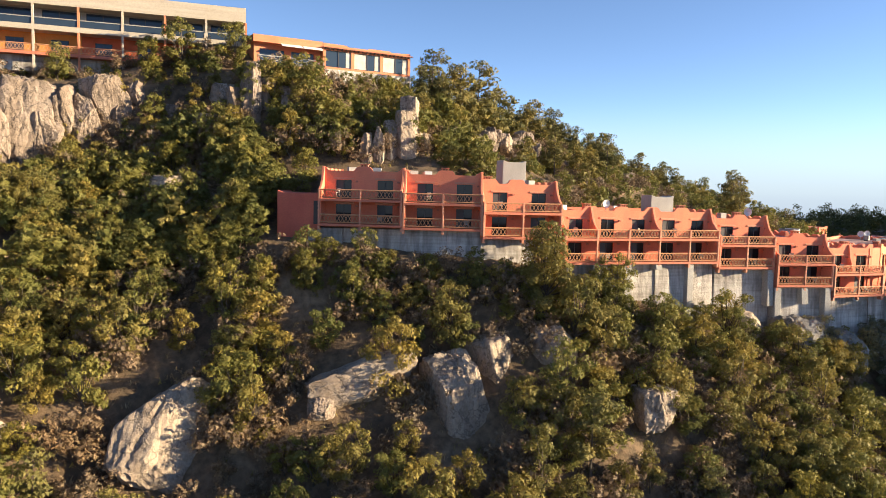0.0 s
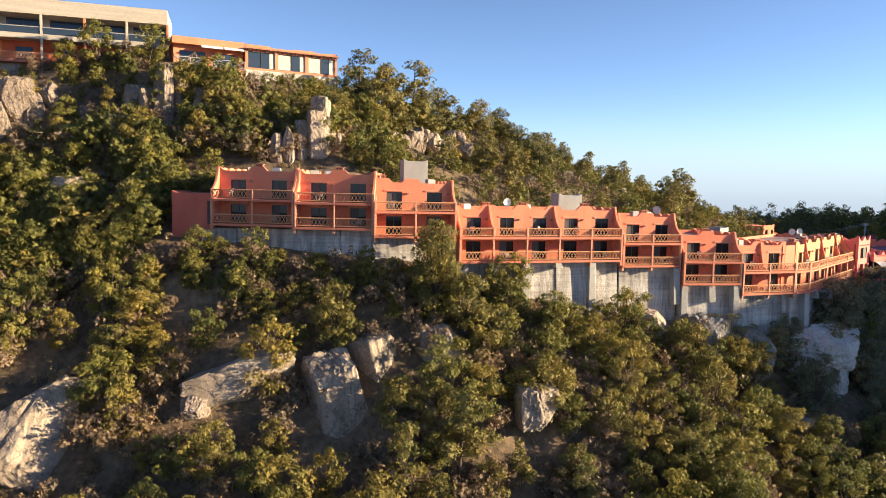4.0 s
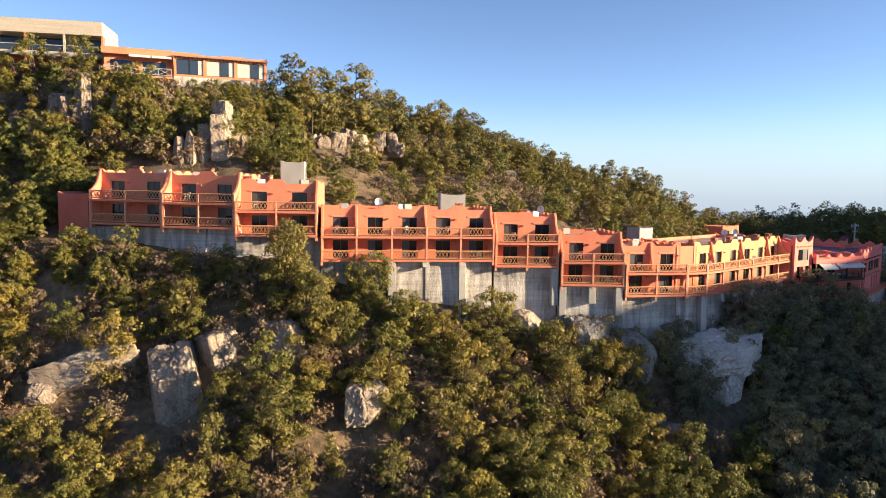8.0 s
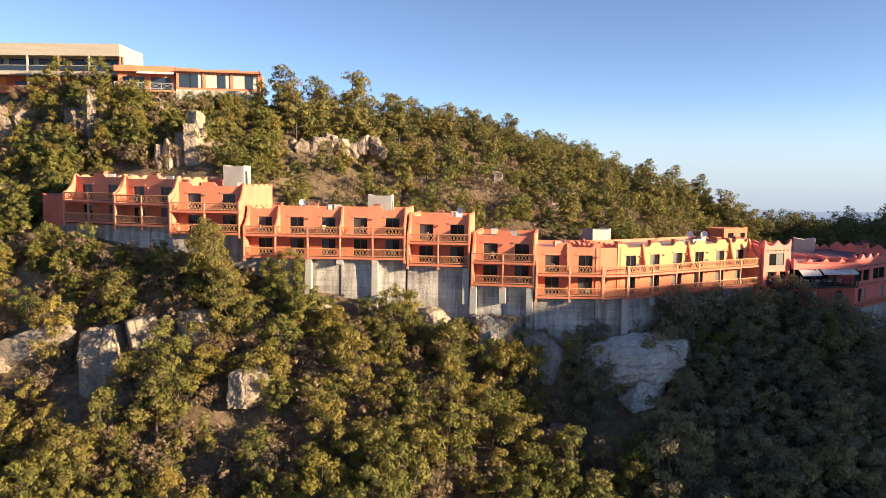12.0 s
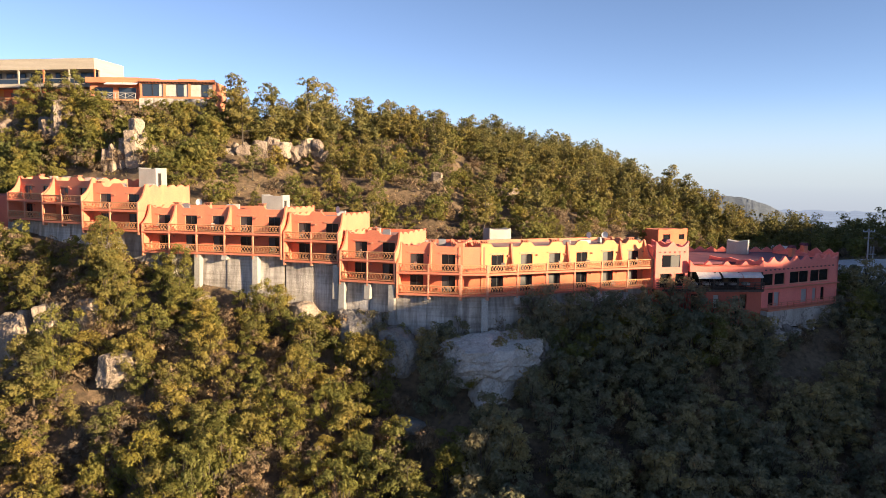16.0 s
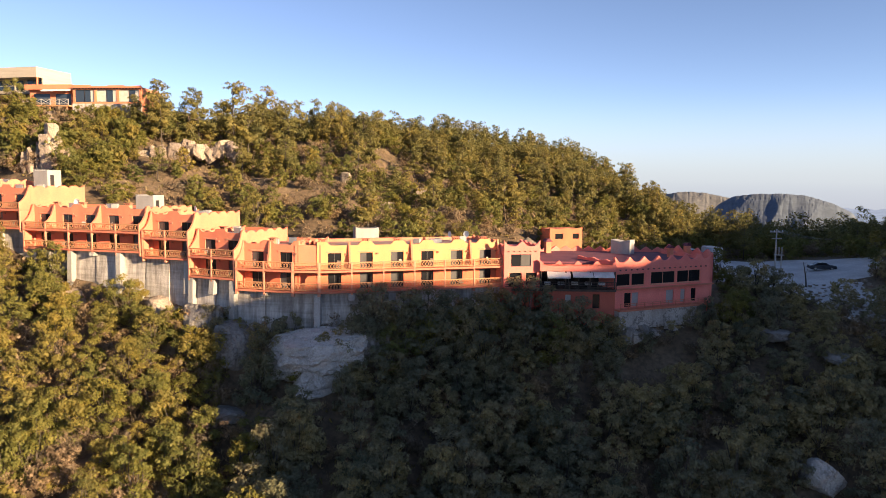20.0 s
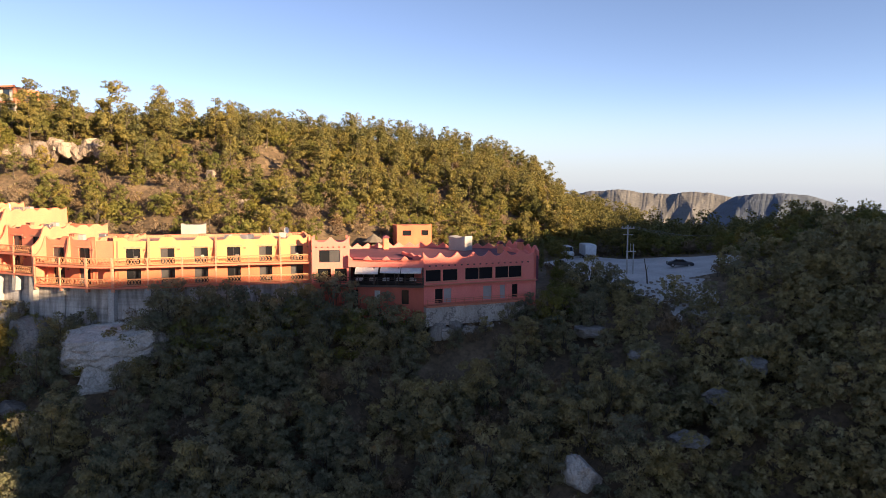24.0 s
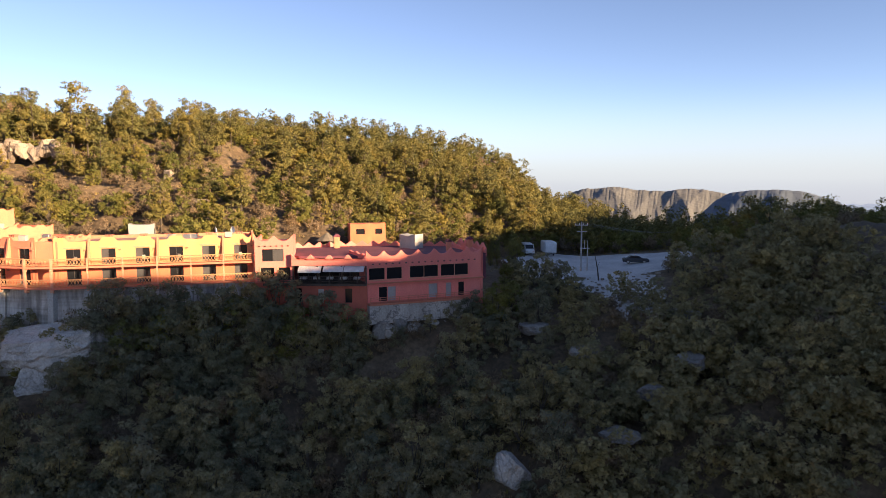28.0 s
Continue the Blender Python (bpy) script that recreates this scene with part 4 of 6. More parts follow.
# x runs from the right end to the far left, so y is turned: the front faces +y here
LW, NB = 55.0, 10
lb = LW / NB
part("fascia", Form().box(0, LW, -9, 0.6, 6.3, 8.4), CREAM, lodge, "board-marked pale concrete crown")
part("mid_slab", Form().box(0, LW, -9, 0.6, 2.9, 3.6), CREAM, lodge)
part("base_slab", Form().box(0, LW, -9, 0.6, -0.4, 0.0), BEAM, lodge)
part("footing", Form().box(0, LW, -9, -0.9, -2.5, -0.42), CONCRETE, lodge)
part("upper_wall", Form().box(0, LW, -9, -2.2, 3.6, 6.3), CREAM, lodge)
for i in range(NB):
    x = i * lb
    wallmat = PLASTER_DEEP if i in (0, 1, 2) else (PLASTER_AMBER if i % 3 else PLASTER_DEEP)
    part("lower_wall", Form().box(x, x + lb, -2.2, -1.9, 0, 2.9), wallmat, lodge, "bright orange plaster wall")
    gl = part("window", Form().box(x + 0.5, x + 4.9, -2.2, -2.1, 3.65, 6.1), FRAME, lodge)
    part("pane", Form().box(x + 0.6, x + 2.7, -2.08, -2.04, 3.75, 6.0), GLASS_BLUE, gl)
    part("pane", Form().box(x + 2.8, x + 4.8, -2.08, -2.04, 3.75, 6.0), GLASS_BLUE, gl)
    lw = part("window", Form().box(x + 1.6, x + 3.8, -1.9, -1.84, 0.1, 2.1), FRAME, lodge)
    part("pane", Form().box(x + 1.7, x + 2.65, -1.83, -1.8, 0.2, 2.0), GLASS_BLUE, lw)
    part("pane", Form().box(x + 2.75, x + 3.7, -1.83, -1.8, 0.2, 2.0), GLASS_BLUE, lw)
    part("balustrade", Form().box(x + 0.3, x + lb - 0.2, 0.42, 0.47, 3.65, 4.5), GLASS_BLUE, lodge, "glass balustrade")
    part("handrail", Form().box(x + 0.2, x + lb - 0.1, 0.38, 0.52, 4.5, 4.62), WHITE, lodge)
    railing(lodge, x + 0.2, x + lb - 0.1, 0.0, 0.45)
for i in range(NB + 1):
    part("post", Form().box(i * lb - 0.14, i * lb + 0.14, 0.3, 0.58, -2.2, 6.3), CREAM if i % 2 else PLASTER_ORANGE, lodge)
part("end_wall", Form().box(-0.02, 0.25, -9, -1.0, 0, 6.3), CREAM, lodge)

deck = thing("deck_house", pose(21.8, 100.9, 70.0, 0, 0, 0), "orange plaster deck house with a white-railed timber deck", "building")
part("deck", Form().box(0, 9.8, -0.9, 3, -0.35, -0.05), RAIL, deck)
front_wall(deck, 0, 9.8, 0, 4.2, [(0.8, 0.1, 3.6, 2.3), (5.4, 0.1, 3.4, 2.3)], PLASTER_ORANGE, 1.5, 1.9)
part("roof_edge", Form().box(-0.3, 9.8, 0.4, 9, 3.15, 4.15), PLASTER_ORANGE, deck, "orange plaster fascia")
for a, w in ((0.8, 3.6), (5.4, 3.4)):
    part("window", Form().box(a, a + w, 1.65, 1.7, 0.1, 2.4), GLASS_BLUE, deck)
part("body", Form().box(0, 9.8, 1.95, 8.5, -2, 3.6), PLASTER_ORANGE, deck)
for a, w in ((3.6, 3.0), (6.8, 2.8)):
    part("awning", Form().prism([(-0.5, 2.7), (0.4, 3.1), (0.4, 3.2), (-0.5, 2.8)], a, a + w, "x"), AWNING, deck)
for k in range(6):
    x = 0.1 + k * 1.9
    part("post", Form().box(x - 0.06, x + 0.06, -0.85, -0.73, -0.05, 1.15), WHITE, deck)
rl = Form().bar((0.1, -0.8, 1.1), (9.6, -0.8, 1.1), 0.06).bar((0.1, -0.8, 0.15), (9.6, -0.8, 0.15), 0.05)
for k in range(5):
    x = 0.1 + k * 1.9
    rl.bar((x, -0.8, 0.15), (x + 1.9, -0.8, 1.1), 0.045, 4).bar((x, -0.78, 1.1), (x + 1.9, -0.78, 0.15), 0.045, 4)
part("railing", rl, WHITE, deck, "whitewashed crossed timber railing")
for x in (1.0, 5.6, 9.2):
    part("stilt", Form().box(x - 0.12, x + 0.12, -0.7, -0.46, -3.5, -0.35), RAIL, deck)

hall = thing("view_hall", pose(31.7, 101.3, 70.3, 0, 0, 0.5), "single-storey orange hall with tall windows and pale curtains", "building")
hw = [(0.4, 0.35, 4.0, 2.4), (4.9, 0.35, 4.2, 2.4), (9.6, 0.35, 4.2, 2.4)]
front_wall(hall, 0, 14.2, 0, 3.3, hw, PLASTER_ORANGE, 0, 0.35, [(14.2, 3.6), (11, 3.45), (10.6, 3.65), (7.4, 3.65), (7, 3.5), (4, 3.5), (3.6, 3.7), (0, 3.75)])
for i, (a, b, c, d) in enumerate(hw):
    w0 = part("window", Form().box(a, a + c, 0.1, 0.18, b, b + 0.08).box(a, a + c, 0.1, 0.18, b + d - 0.08, b + d).box(a + c / 2 - 0.05, a + c / 2 + 0.05, 0.1, 0.18, b, b + d), FRAME, hall)
    part("pane", Form().box(a, a + c * 0.5, 0.2, 0.24, b, b + d), (GLASS_BLUE, CURTAIN_PALE, CURTAIN_PALE)[i], w0)
    part("pane", Form().box(a + c * 0.5, a + c, 0.2, 0.24, b, b + d), GLASS_BLUE, w0)
    part("curtain", Form().box(a + c * 0.8, a + c, 0.17, 0.2, b, b + d), CURTAIN_PALE, w0)
part("eave", Form().box(-0.1, 14.4, -0.5, 0.0, 3.05, 3.2), BRICK, hall, "brick-red eave with beam ends")
for k in range(22):
    part("beam_end", Form().box(0.2 + k * 0.65, 0.34 + k * 0.65, -0.45, 0, 2.88, 3.04), DARKWOOD, hall)
part("body", Form().box(0.0, 14.2, 0.36, 7.5, -3, 3.3), PLASTER_ORANGE, hall)
part("footing", Form().box(0, 14.2, -0.3, 0.35, -3, -0.02), CONCRETE, hall)

# ---- parking, pole, vehicles ----
lot_pts = []
for k in range(40):
    a = k / 40 * 6.283
    r = 1 + 0.12 * math.sin(3 * a + 1) + 0.08 * math.sin(7 * a)
    lot_pts.append((169 + 18 * r * math.cos(a), 97 + 18 * r * math.sin(a)))
GRAVEL = coat("pale trodden gravel", [(0.25, (0.44, 0.41, 0.39)), (0.75, (0.66, 0.63, 0.60))], 0.25, 3, 0.95, 0.5, None, 0, 0.25)
lot = Form()
rings = 16
for j in range(rings + 1):
    for x, y in lot_pts:
        px, py = 169 + (x - 169) * (j + 0.3) / rings / 1.03, 97 + (y - 97) * (j + 0.3) / rings / 1.03
        lot.v.append((px, py, float(land(px, py)[0]) + (0.07 if j < rings else -0.35)))
for j in range(rings):
    for k in range(40):
        lot.f.append([j * 40 + k, j * 40 + (k + 1) % 40, (j + 1) * 40 + (k + 1) % 40, (j + 1) * 40 + k])
lot.f.append(list(range(40))[::-1])
parking = part("parking_ground", lot, GRAVEL)
tagged(parking, "pale trodden gravel parking ground", "ground", kind="structure")

# pale spoil tipped over the edge of the parking ground
bank_rng = np.random.RandomState(5)
bu, bv = np.meshgrid(np.linspace(-1, 1, 25), np.linspace(0, 1, 25))
bx = 171.5 + bu * (6.2 - 2.6 * bv + 0.8 * np.sin(bv * 9 + bu * 3)) + bv * 2.0
by = 83.5 - bv * (14 + 1.5 * np.sin(bu * 5))
bz = land(bx.ravel(), by.ravel()) + 0.16 * (1 - np.maximum(np.abs(bu), bv).ravel() ** 4) * 2 - 0.12 + bank_rng.uniform(-0.05, 0.05, bu.size)
bi = np.arange(625).reshape(25, 25)
bank = new("gravel_bank", mesh_of("gravel_bank", np.stack([bx.ravel(), by.ravel(), bz], 1), np.stack([bi[:-1, :-1], bi[1:, :-1], bi[1:, 1:], bi[:-1, 1:]], -1).reshape(-1, 4)[:, ::-1], GRAVEL))
tagged(bank, "pale loose gravel and spoil below the parking ground", "ground", kind="structure")
CUBE = np.array([(x, y, z) for x in (-1, 1) for y in (-1, 1) for z in (-1, 1)], float)
CUBE_F = np.array([(0, 1, 3, 2), (4, 6, 7, 5), (0, 4, 5, 1), (2, 3, 7, 6), (0, 2, 6, 4), (1, 5, 7, 3)])
sx, sv = bank_rng.uniform(-1, 1, 420), bank_rng.uniform(0, 1.15, 420)
px, py = 171.5 + sx * (6.6 - 2.0 * sv) + sv * 2.0, 84 - sv * 15
sc = bank_rng.uniform(0.08, 0.42, 420) ** 1.3
sv3 = (CUBE[None] * bank_rng.uniform(0.6, 1.0, (420, 8, 3))) * sc[:, None, None] + np.stack([px, py, land(px, py) + sc * 0.3], -1)[:, None]
rubble = new("rubble", mesh_of("rubble", sv3.reshape(-1, 3), (CUBE_F[None] + np.arange(420)[:, None, None] * 8).reshape(-1, 4), ROCK, False))
tagged(rubble, "loose pale stones strewn down the gravel bank", "stones", kind="stuff")

stump = thing("leaning_post", Matrix.Translation(put(168.0, 82.6, 0)) @ pose(0, 0, 0, 0, -7, 0), "bare dark leaning trunk at the edge of the parking ground", "post")
part("trunk", Form().bar((0, 0, -0.4), (0.05, 0, 1.8), 0.14, 7, 0.11).bar((0.05, 0, 1.8), (-0.1, 0.05, 4.2), 0.11, 7, 0.05).bar((0.05, 0, 2.2), (0.5, 0.1, 3.0), 0.05, 5, 0.02), BARK, stump)

pole = thing("utility_pole", Matrix.Translation(put(166.0, 90.6, 0)), "weathered power pole with cross arms and a transformer frame", "utility pole")
part("shaft", Form().bar((0, 0, -0.3), (0, 0, 8.6), 0.17, 8, 0.11), WOODPOLE, pole)
part("shaft", Form().bar((1.1, 0.2, -0.3), (1.1, 0.2, 4.6), 0.14, 8, 0.1), WOODPOLE, pole)
part("cross_arm", Form().box(-1.1, 1.1, -0.06, 0.06, 8.0, 8.15).box(-0.8, 0.9, -0.05, 0.05, 6.9, 7.02), WOODPOLE, pole)
part("platform", Form().box(-0.2, 1.4, -0.3, 0.3, 4.0, 4.1).box(0.0, 0.06, -0.2, 0.2, 4.1, 5.4).box(0.5, 0.56, -0.2, 0.2, 4.1, 5.4).box(1.0, 1.06, -0.2, 0.2, 4.1, 5.4), METAL, pole)
for x in (-1.0, -0.35, 0.35, 1.0):
    part("insulator", Form().bar((x, 0, 8.15), (x, 0, 8.45), 0.06, 6, 0.03), WHITEPAINT, pole)
wire = thing("power_line", Matrix.Translation(put(166.0, 90.6, 8.4)), "thin sagging power wires", "wire")
for off in (-1.0, 0.35, 1.0):
    f = Form()
    pts = [(off + 34 * k / 8, 40 * k / 8, -1.5 * math.sin(math.pi * k / 8) - 3.0 * k / 8) for k in range(9)]
    for k in range(9):
        f.v += [(pts[k][0], pts[k][1] - 0.02, pts[k][2] - 0.01), (pts[k][0], pts[k][1] + 0.02, pts[k][2] - 0.01), (pts[k][0], pts[k][1], pts[k][2] + 0.02)]
        if k:
            f.f += [[3 * k - 3 + a, 3 * k - 3 + (a + 1) % 3, 3 * k + (a + 1) % 3, 3 * k + a] for a in range(3)]
    part("strand", f, FRAME, wire)


def wheel(t, x, y, r=0.33):
    w = part("wheel", Form().bar((x, y - 0.11, r), (x, y + 0.11, r), r, 14), RUBBER, t)
    part("rim", Form().bar((x, y - 0.13, r), (x, y + 0.13, r), r * 0.6, 10), METAL, w)


car = thing("car", Matrix.Translation(put(176.2, 95.6, 0.07)) @ pose(0, 0, 0, 0, 0, -4), "dark grey saloon car parked on the gravel", "car")
part("body", Form().prism([(-2.3, 0.3), (2.25, 0.3), (2.3, 0.62), (2.2, 0.82), (1.2, 0.95), (-1.55, 0.98), (-2.25, 0.9), (-2.35, 0.6)], -0.86, 0.86), CARPAINT, car, "", 0.08)
part("cabin", Form().prism([(-1.6, 0.95), (1.2, 0.93), (0.45, 1.38), (-0.9, 1.42)], -0.72, 0.72), CARPAINT, car, "", 0.08)
for sy in (-1, 1):
    part("side_window", Form().prism([(-1.25, 0.98), (0.95, 0.97), (0.4, 1.31), (-0.85, 1.33)], sy * 0.73 - 0.01, sy * 0.73 + 0.01), GLASS, car)
    for x in (-1.4, 1.4):
        wheel(car, x, sy * 0.78)
for x in (-2.3, 2.22):
    for y in (-0.62, 0.62):
        part("lamp", Form().box(x - 0.02, x + 0.08, y - 0.16, y + 0.16, 0.62, 0.76), LAMPGLASS, car)

van = thing("van", Matrix.Translation(put(157.4, 112.6, 0.05)) @ pose(0, 0, 0, 0, 0, -80), "white passenger van seen end on", "van")
part("body", Form().prism([(-2.6, 0.35), (2.5, 0.35), (2.6, 0.95), (1.9, 1.25), (1.35, 2.15), (-2.5, 2.25), (-2.65, 1.8)], -0.95, 0.95), WHITEPAINT, van, "", 0.1)
part("windscreen", Form().prism([(1.95, 1.3), (1.45, 2.05), (1.47, 2.07), (1.98, 1.32)], -0.8, 0.8), GLASS, van)
for sy in (-1, 1):
    part("side_window", Form().box(-2.2, 1.2, sy * 0.96 - 0.01, sy * 0.96 + 0.01, 1.3, 1.95), GLASS, van)
    part("lamp", Form().box(2.5, 2.62, sy * 0.65 - 0.15, sy * 0.65 + 0.15, 0.7, 0.9), LAMPGLASS, van)
    for x in (-1.6, 1.6):
        wheel(van, x, sy * 0.85, 0.36)
trailer = thing("trailer", Matrix.Translation(put(161.6, 112.0, 0.05)) @ pose(0, 0, 0, 0, 0, -82), "white box trailer with rounded corners", "trailer")
part("body", Form().prism([(-2.6, 0.7), (2.6, 0.7), (2.7, 2.7), (2.4, 3.0), (-2.4, 3.0), (-2.7, 2.7)], -1.15, 1.15), WHITEPAINT, trailer, "", 0.15)
part("rear_frame", Form().box(2.66, 2.75, -0.9, 0.9, 0.9, 1.0), METAL, trailer)
for sy in (-1, 1):
    wheel(trailer, 0.2, sy * 1.0, 0.38)

# ---- rock ----
ICO = bmesh.new()
bmesh.ops.create_icosphere(ICO, subdivisions=5, radius=1.0)
ICO_V = np.array([v.co[:] for v in ICO.verts])
ICO_F = np.array([[v.index for v in f.verts] for f in ICO.faces])
ICO.free()


def rock_mesh(seed, size, mat, cuts=18, keep=0.98, rough=0.10, ribs=0.0, tiers=0.0):
    """A rock: a block cut by random planes, cracked and roughened, with upright ribs where asked."""
    rng = np.random.RandomState(seed)
    v = ICO_V / np.abs(ICO_V).max(1)[:, None] * 0.75 + ICO_V * 0.3
    for _i in range(cuts):
        nrm = rng.normal(size=3) * np.array([1, 1, 0.7])
        nrm /= np.linalg.norm(nrm)
        off = rng.uniform(keep - 0.26, keep + 0.2)
        over = np.maximum(v @ nrm - off, 0)
        v -= over[:, None] * nrm * 0.98
    tier = rng.uniform(2.2, 3.4)
    shift = 0.10 * np.sin(np.floor(v[:, 2] * tier + 0.6 * v[:, 0] + rng.uniform(0, 3)) * 12.9)
    v[:, :2] *= 1 + shift[:, None] * tiers
    a = np.arctan2(v[:, 1], v[:, 0])
    skew = rng.uniform(-0.5, 0.5)
    for _i in range(6):
        k = rng.normal(size=3) * np.array([1, 1, 0.3])
        k /= np.linalg.norm(k)
        gap = np.abs(v @ k - rng.uniform(-0.7, 0.7) + 0.03 * np.sin(v[:, 2] * 5 + _i))
        v *= 1 - 0.05 * np.clip(1 - gap / 0.055, 0, 1)[:, None]
    h = np.zeros(len(v))
    for fr, am in ((3, 0.7), (7, 0.45), (14, 0.35), (26, 0.28)):
        for _i in range(4):
            k = rng.normal(size=3) * np.array([1, 1, 0.8])
            k *= fr / np.linalg.norm(k)
            h += am * (0.6 - np.abs(np.sin(v @ k + rng.uniform(0, 6.28))))
    if ribs:
        h += ribs * (np.abs(np.sin(a * 3.5 + v[:, 2] * skew + 0.5 * np.sin(v[:, 2] * 4) + rng.uniform(0, 6))) ** 0.5 - 0.8) * 4
    v = v * (1 + rough * 0.5 * h[:, None]) * np.array(size) * 1.05
    return mesh_of("rock", v, ICO_F, mat, False)


def boulder(x, y, z, size, seed, turn=0, mat=None, label="pale weathered boulder on the slope", name="boulder", tilt=(0, 0), **kw):
    ob = new(name, rock_mesh(seed, size, mat or ROCK, **kw))
    ob.matrix_basis = pose(x, y, z, tilt[0], tilt[1], turn)
    return tagged(ob, label, "rock", "rocks of the cliff")


boulder(5.8, 65.4, 30.0, (4.2, 3.0, 5.4), 2, 12, label="large pale slab of rock with ribbed face", tilt=(-16, 22), ribs=0.06, keep=0.9, rough=0.08)
boulder(23.6, 61.6, 34.3, (4.8, 2.0, 1.9), 5, -12, label="long low pale ledge of rock", tilt=(-8, -20), cuts=12, keep=1.0, tiers=0.3)
boulder(19.3, 61.2, 32.4, (1.4, 1.2, 1.0), 6, 10, label="small brown outcrop below the ledge", mat=ROCK_TAN)
boulder(32.6, 58.4, 30.8, (2.8, 2.6, 5.9), 7, 4, label="tall pale cliff slab", tilt=(-10, -6), rough=0.06, keep=1.02, cuts=12)
boulder(36.8, 59.6, 34.3, (1.8, 2.2, 3.7), 8, 22, label="tall pale cliff slab beside a cleft", tilt=(-8, -10), rough=0.05, keep=1.08, cuts=9)
boulder(43.0, 57.4, 36.4, (2.0, 2.0, 2.6), 9, 0, label="cracked pale rock under the trees", tiers=0.4)
boulder(50.2, 49.8, 31.9, (2.2, 2.0, 1.95), 27, 70, label="rounded pale boulder with a cleft", cuts=8, keep=1.0, rough=0.08)
# whiter colour on these two makes up for missing light
boulder(94.6, 50.9, 33.4, (6.0, 3.4, 2.9), 29, 8, mat=ROCK_SHADE_WHITE, label="huge pale grey boulder with vertical cracks", rough=0.10, cuts=12, keep=1.0, tiers=0.9, ribs=0.12, tilt=(-10, -9))
boulder(95.2, 50.2, 30.2, (3.2, 2.6, 2.1), 61, 14, mat=ROCK_SHADE_WHITE, label="flat-topped pale ledge of rock under the hotel", rough=0.07, cuts=9, keep=1.06, tiers=0.8, tilt=(-10, -10))
boulder(101.4, 53.6, 33.4, (3.2, 2.6, 2.2), 12, 30, mat=ROCK_GREY, label="grey rock against the retaining wall")
boulder(84.2, 52.2, 33.4, (3.0, 2.4, 3.2), 13, 0, mat=ROCK_GREY, label="grey cliff rock below the wall")
boulder(78.0, 54.2, 34.2, (3.6, 2.2, 4.0), 14, -20, mat=ROCK_GREY, label="grey cliff rock below the wall", ribs=0.2)
boulder(71.0, 57.0, 36.0, (3.0, 2.0, 2.8), 15, -10, label="pale rock at the foot of the wall")
boulder(56.5, 58.6, 37.0, (3.2, 2.0, 2.4), 16, -15, label="pale rock at the foot of the wall")
boulder(-9.0, 68.0, 30.5, (3.4, 2.4, 2.2), 90, 30, label="pale flat outcrop on the slope")
boulder(-3.0, 61.0, 25.5, (2.6, 2.0, 1.6), 91, 60, label="pale flat outcrop on the slope")
boulder(153.4, 43.4, 22.6, (2.7, 1.8, 2.0), 17, 120, mat=ROCK_SHADE_WHITE, tilt=(0, 25), rough=0.06, label="smooth grey-white boulder in the shade")
under_rng = random.Random(12)
for k in range(9):
    along = 1.5 + k * 1.6
    boulder(133.8 + along * 0.88 + 0.9 * 0.476, 63.1 + along * 0.476 - 0.9 * 0.88, 34.0 + under_rng.uniform(-0.6, 0.5), (under_rng.uniform(0.9, 1.5), 0.9, under_rng.uniform(0.8, 1.4)), 140 + k, under_rng.uniform(0, 360), mat=ROCK_SHADE_PALE if k % 2 else ROCK_GREY, label="broken grey rock under the dining hall", tiers=0.7, ribs=0.1)
for k in range(14):
    sz = under_rng.uniform(0.9, 1.9)
    x, y = under_rng.uniform(3, 31), under_rng.uniform(92.5, 97)
    boulder(x, y, float(land(x, y)[0]) + 0.3 * sz, (sz, sz * 0.8, sz * under_rng.uniform(0.8, 1.5)), 160 + k, under_rng.uniform(0, 360), mat=ROCK_TAN, label="broken tan rock showing through the growth under the lodge", tiers=0.7, ribs=0.15)
boulder(85.2, 46.2, 26.6, (1.9, 1.4, 0.8), 20, 0, mat=ROCK_GREY, label="flat grey rock showing through the brush")
for k, (x, y, z, sx, sz) in enumerate(((38.0, 84.6, 59.8, 1.5, 3.2), (38.3, 84.4, 63.0, 1.05, 1.9), (36.0, 84.9, 58.6, 1.0, 3.0), (34.0, 84.6, 57.8, 0.75, 2.8), (32.6, 84.9, 57.4, 0.7, 2.4),
                                       (39.6, 85.2, 58.2, 0.9, 2.6), (41.0, 85.6, 58.0, 0.8, 2.3), (42.2, 86.2, 57.8, 0.8, 2.0), (35.2, 85.6, 57.6, 1.1, 2.4), (38.4, 86.0, 57.4, 1.6, 2.2))):
    boulder(x, y, z, (sx, sx, sz), 200 + k, k * 50, label="upright column in a group of pale rock pillars", name="rock_pillar", mat=ROCK, keep=1.05, cuts=9, rough=0.07, tiers=0.3)
for k, (x, y, z, sx, sz) in enumerate(((19.6, 94.4, 64.2, 1.2, 4.4), (21.4, 95.2, 63.4, 1.2, 3.8), (17.6, 95.0, 62.6, 1.0, 2.8), (23.6, 96.0, 62.6, 1.3, 2.6), (14.0, 94.5, 60.4, 1.5, 1.4), (25.8, 92.6, 59.2, 0.8, 1.2))):
    boulder(x, y, z, (sx, sx, sz), 220 + k, k * 50, label="pale rock pillar under the timber deck", name="rock_pillar", mat=ROCK_TAN, keep=1.02, cuts=10, rough=0.08, tiers=0.3)
cliff_rng = random.Random(8)
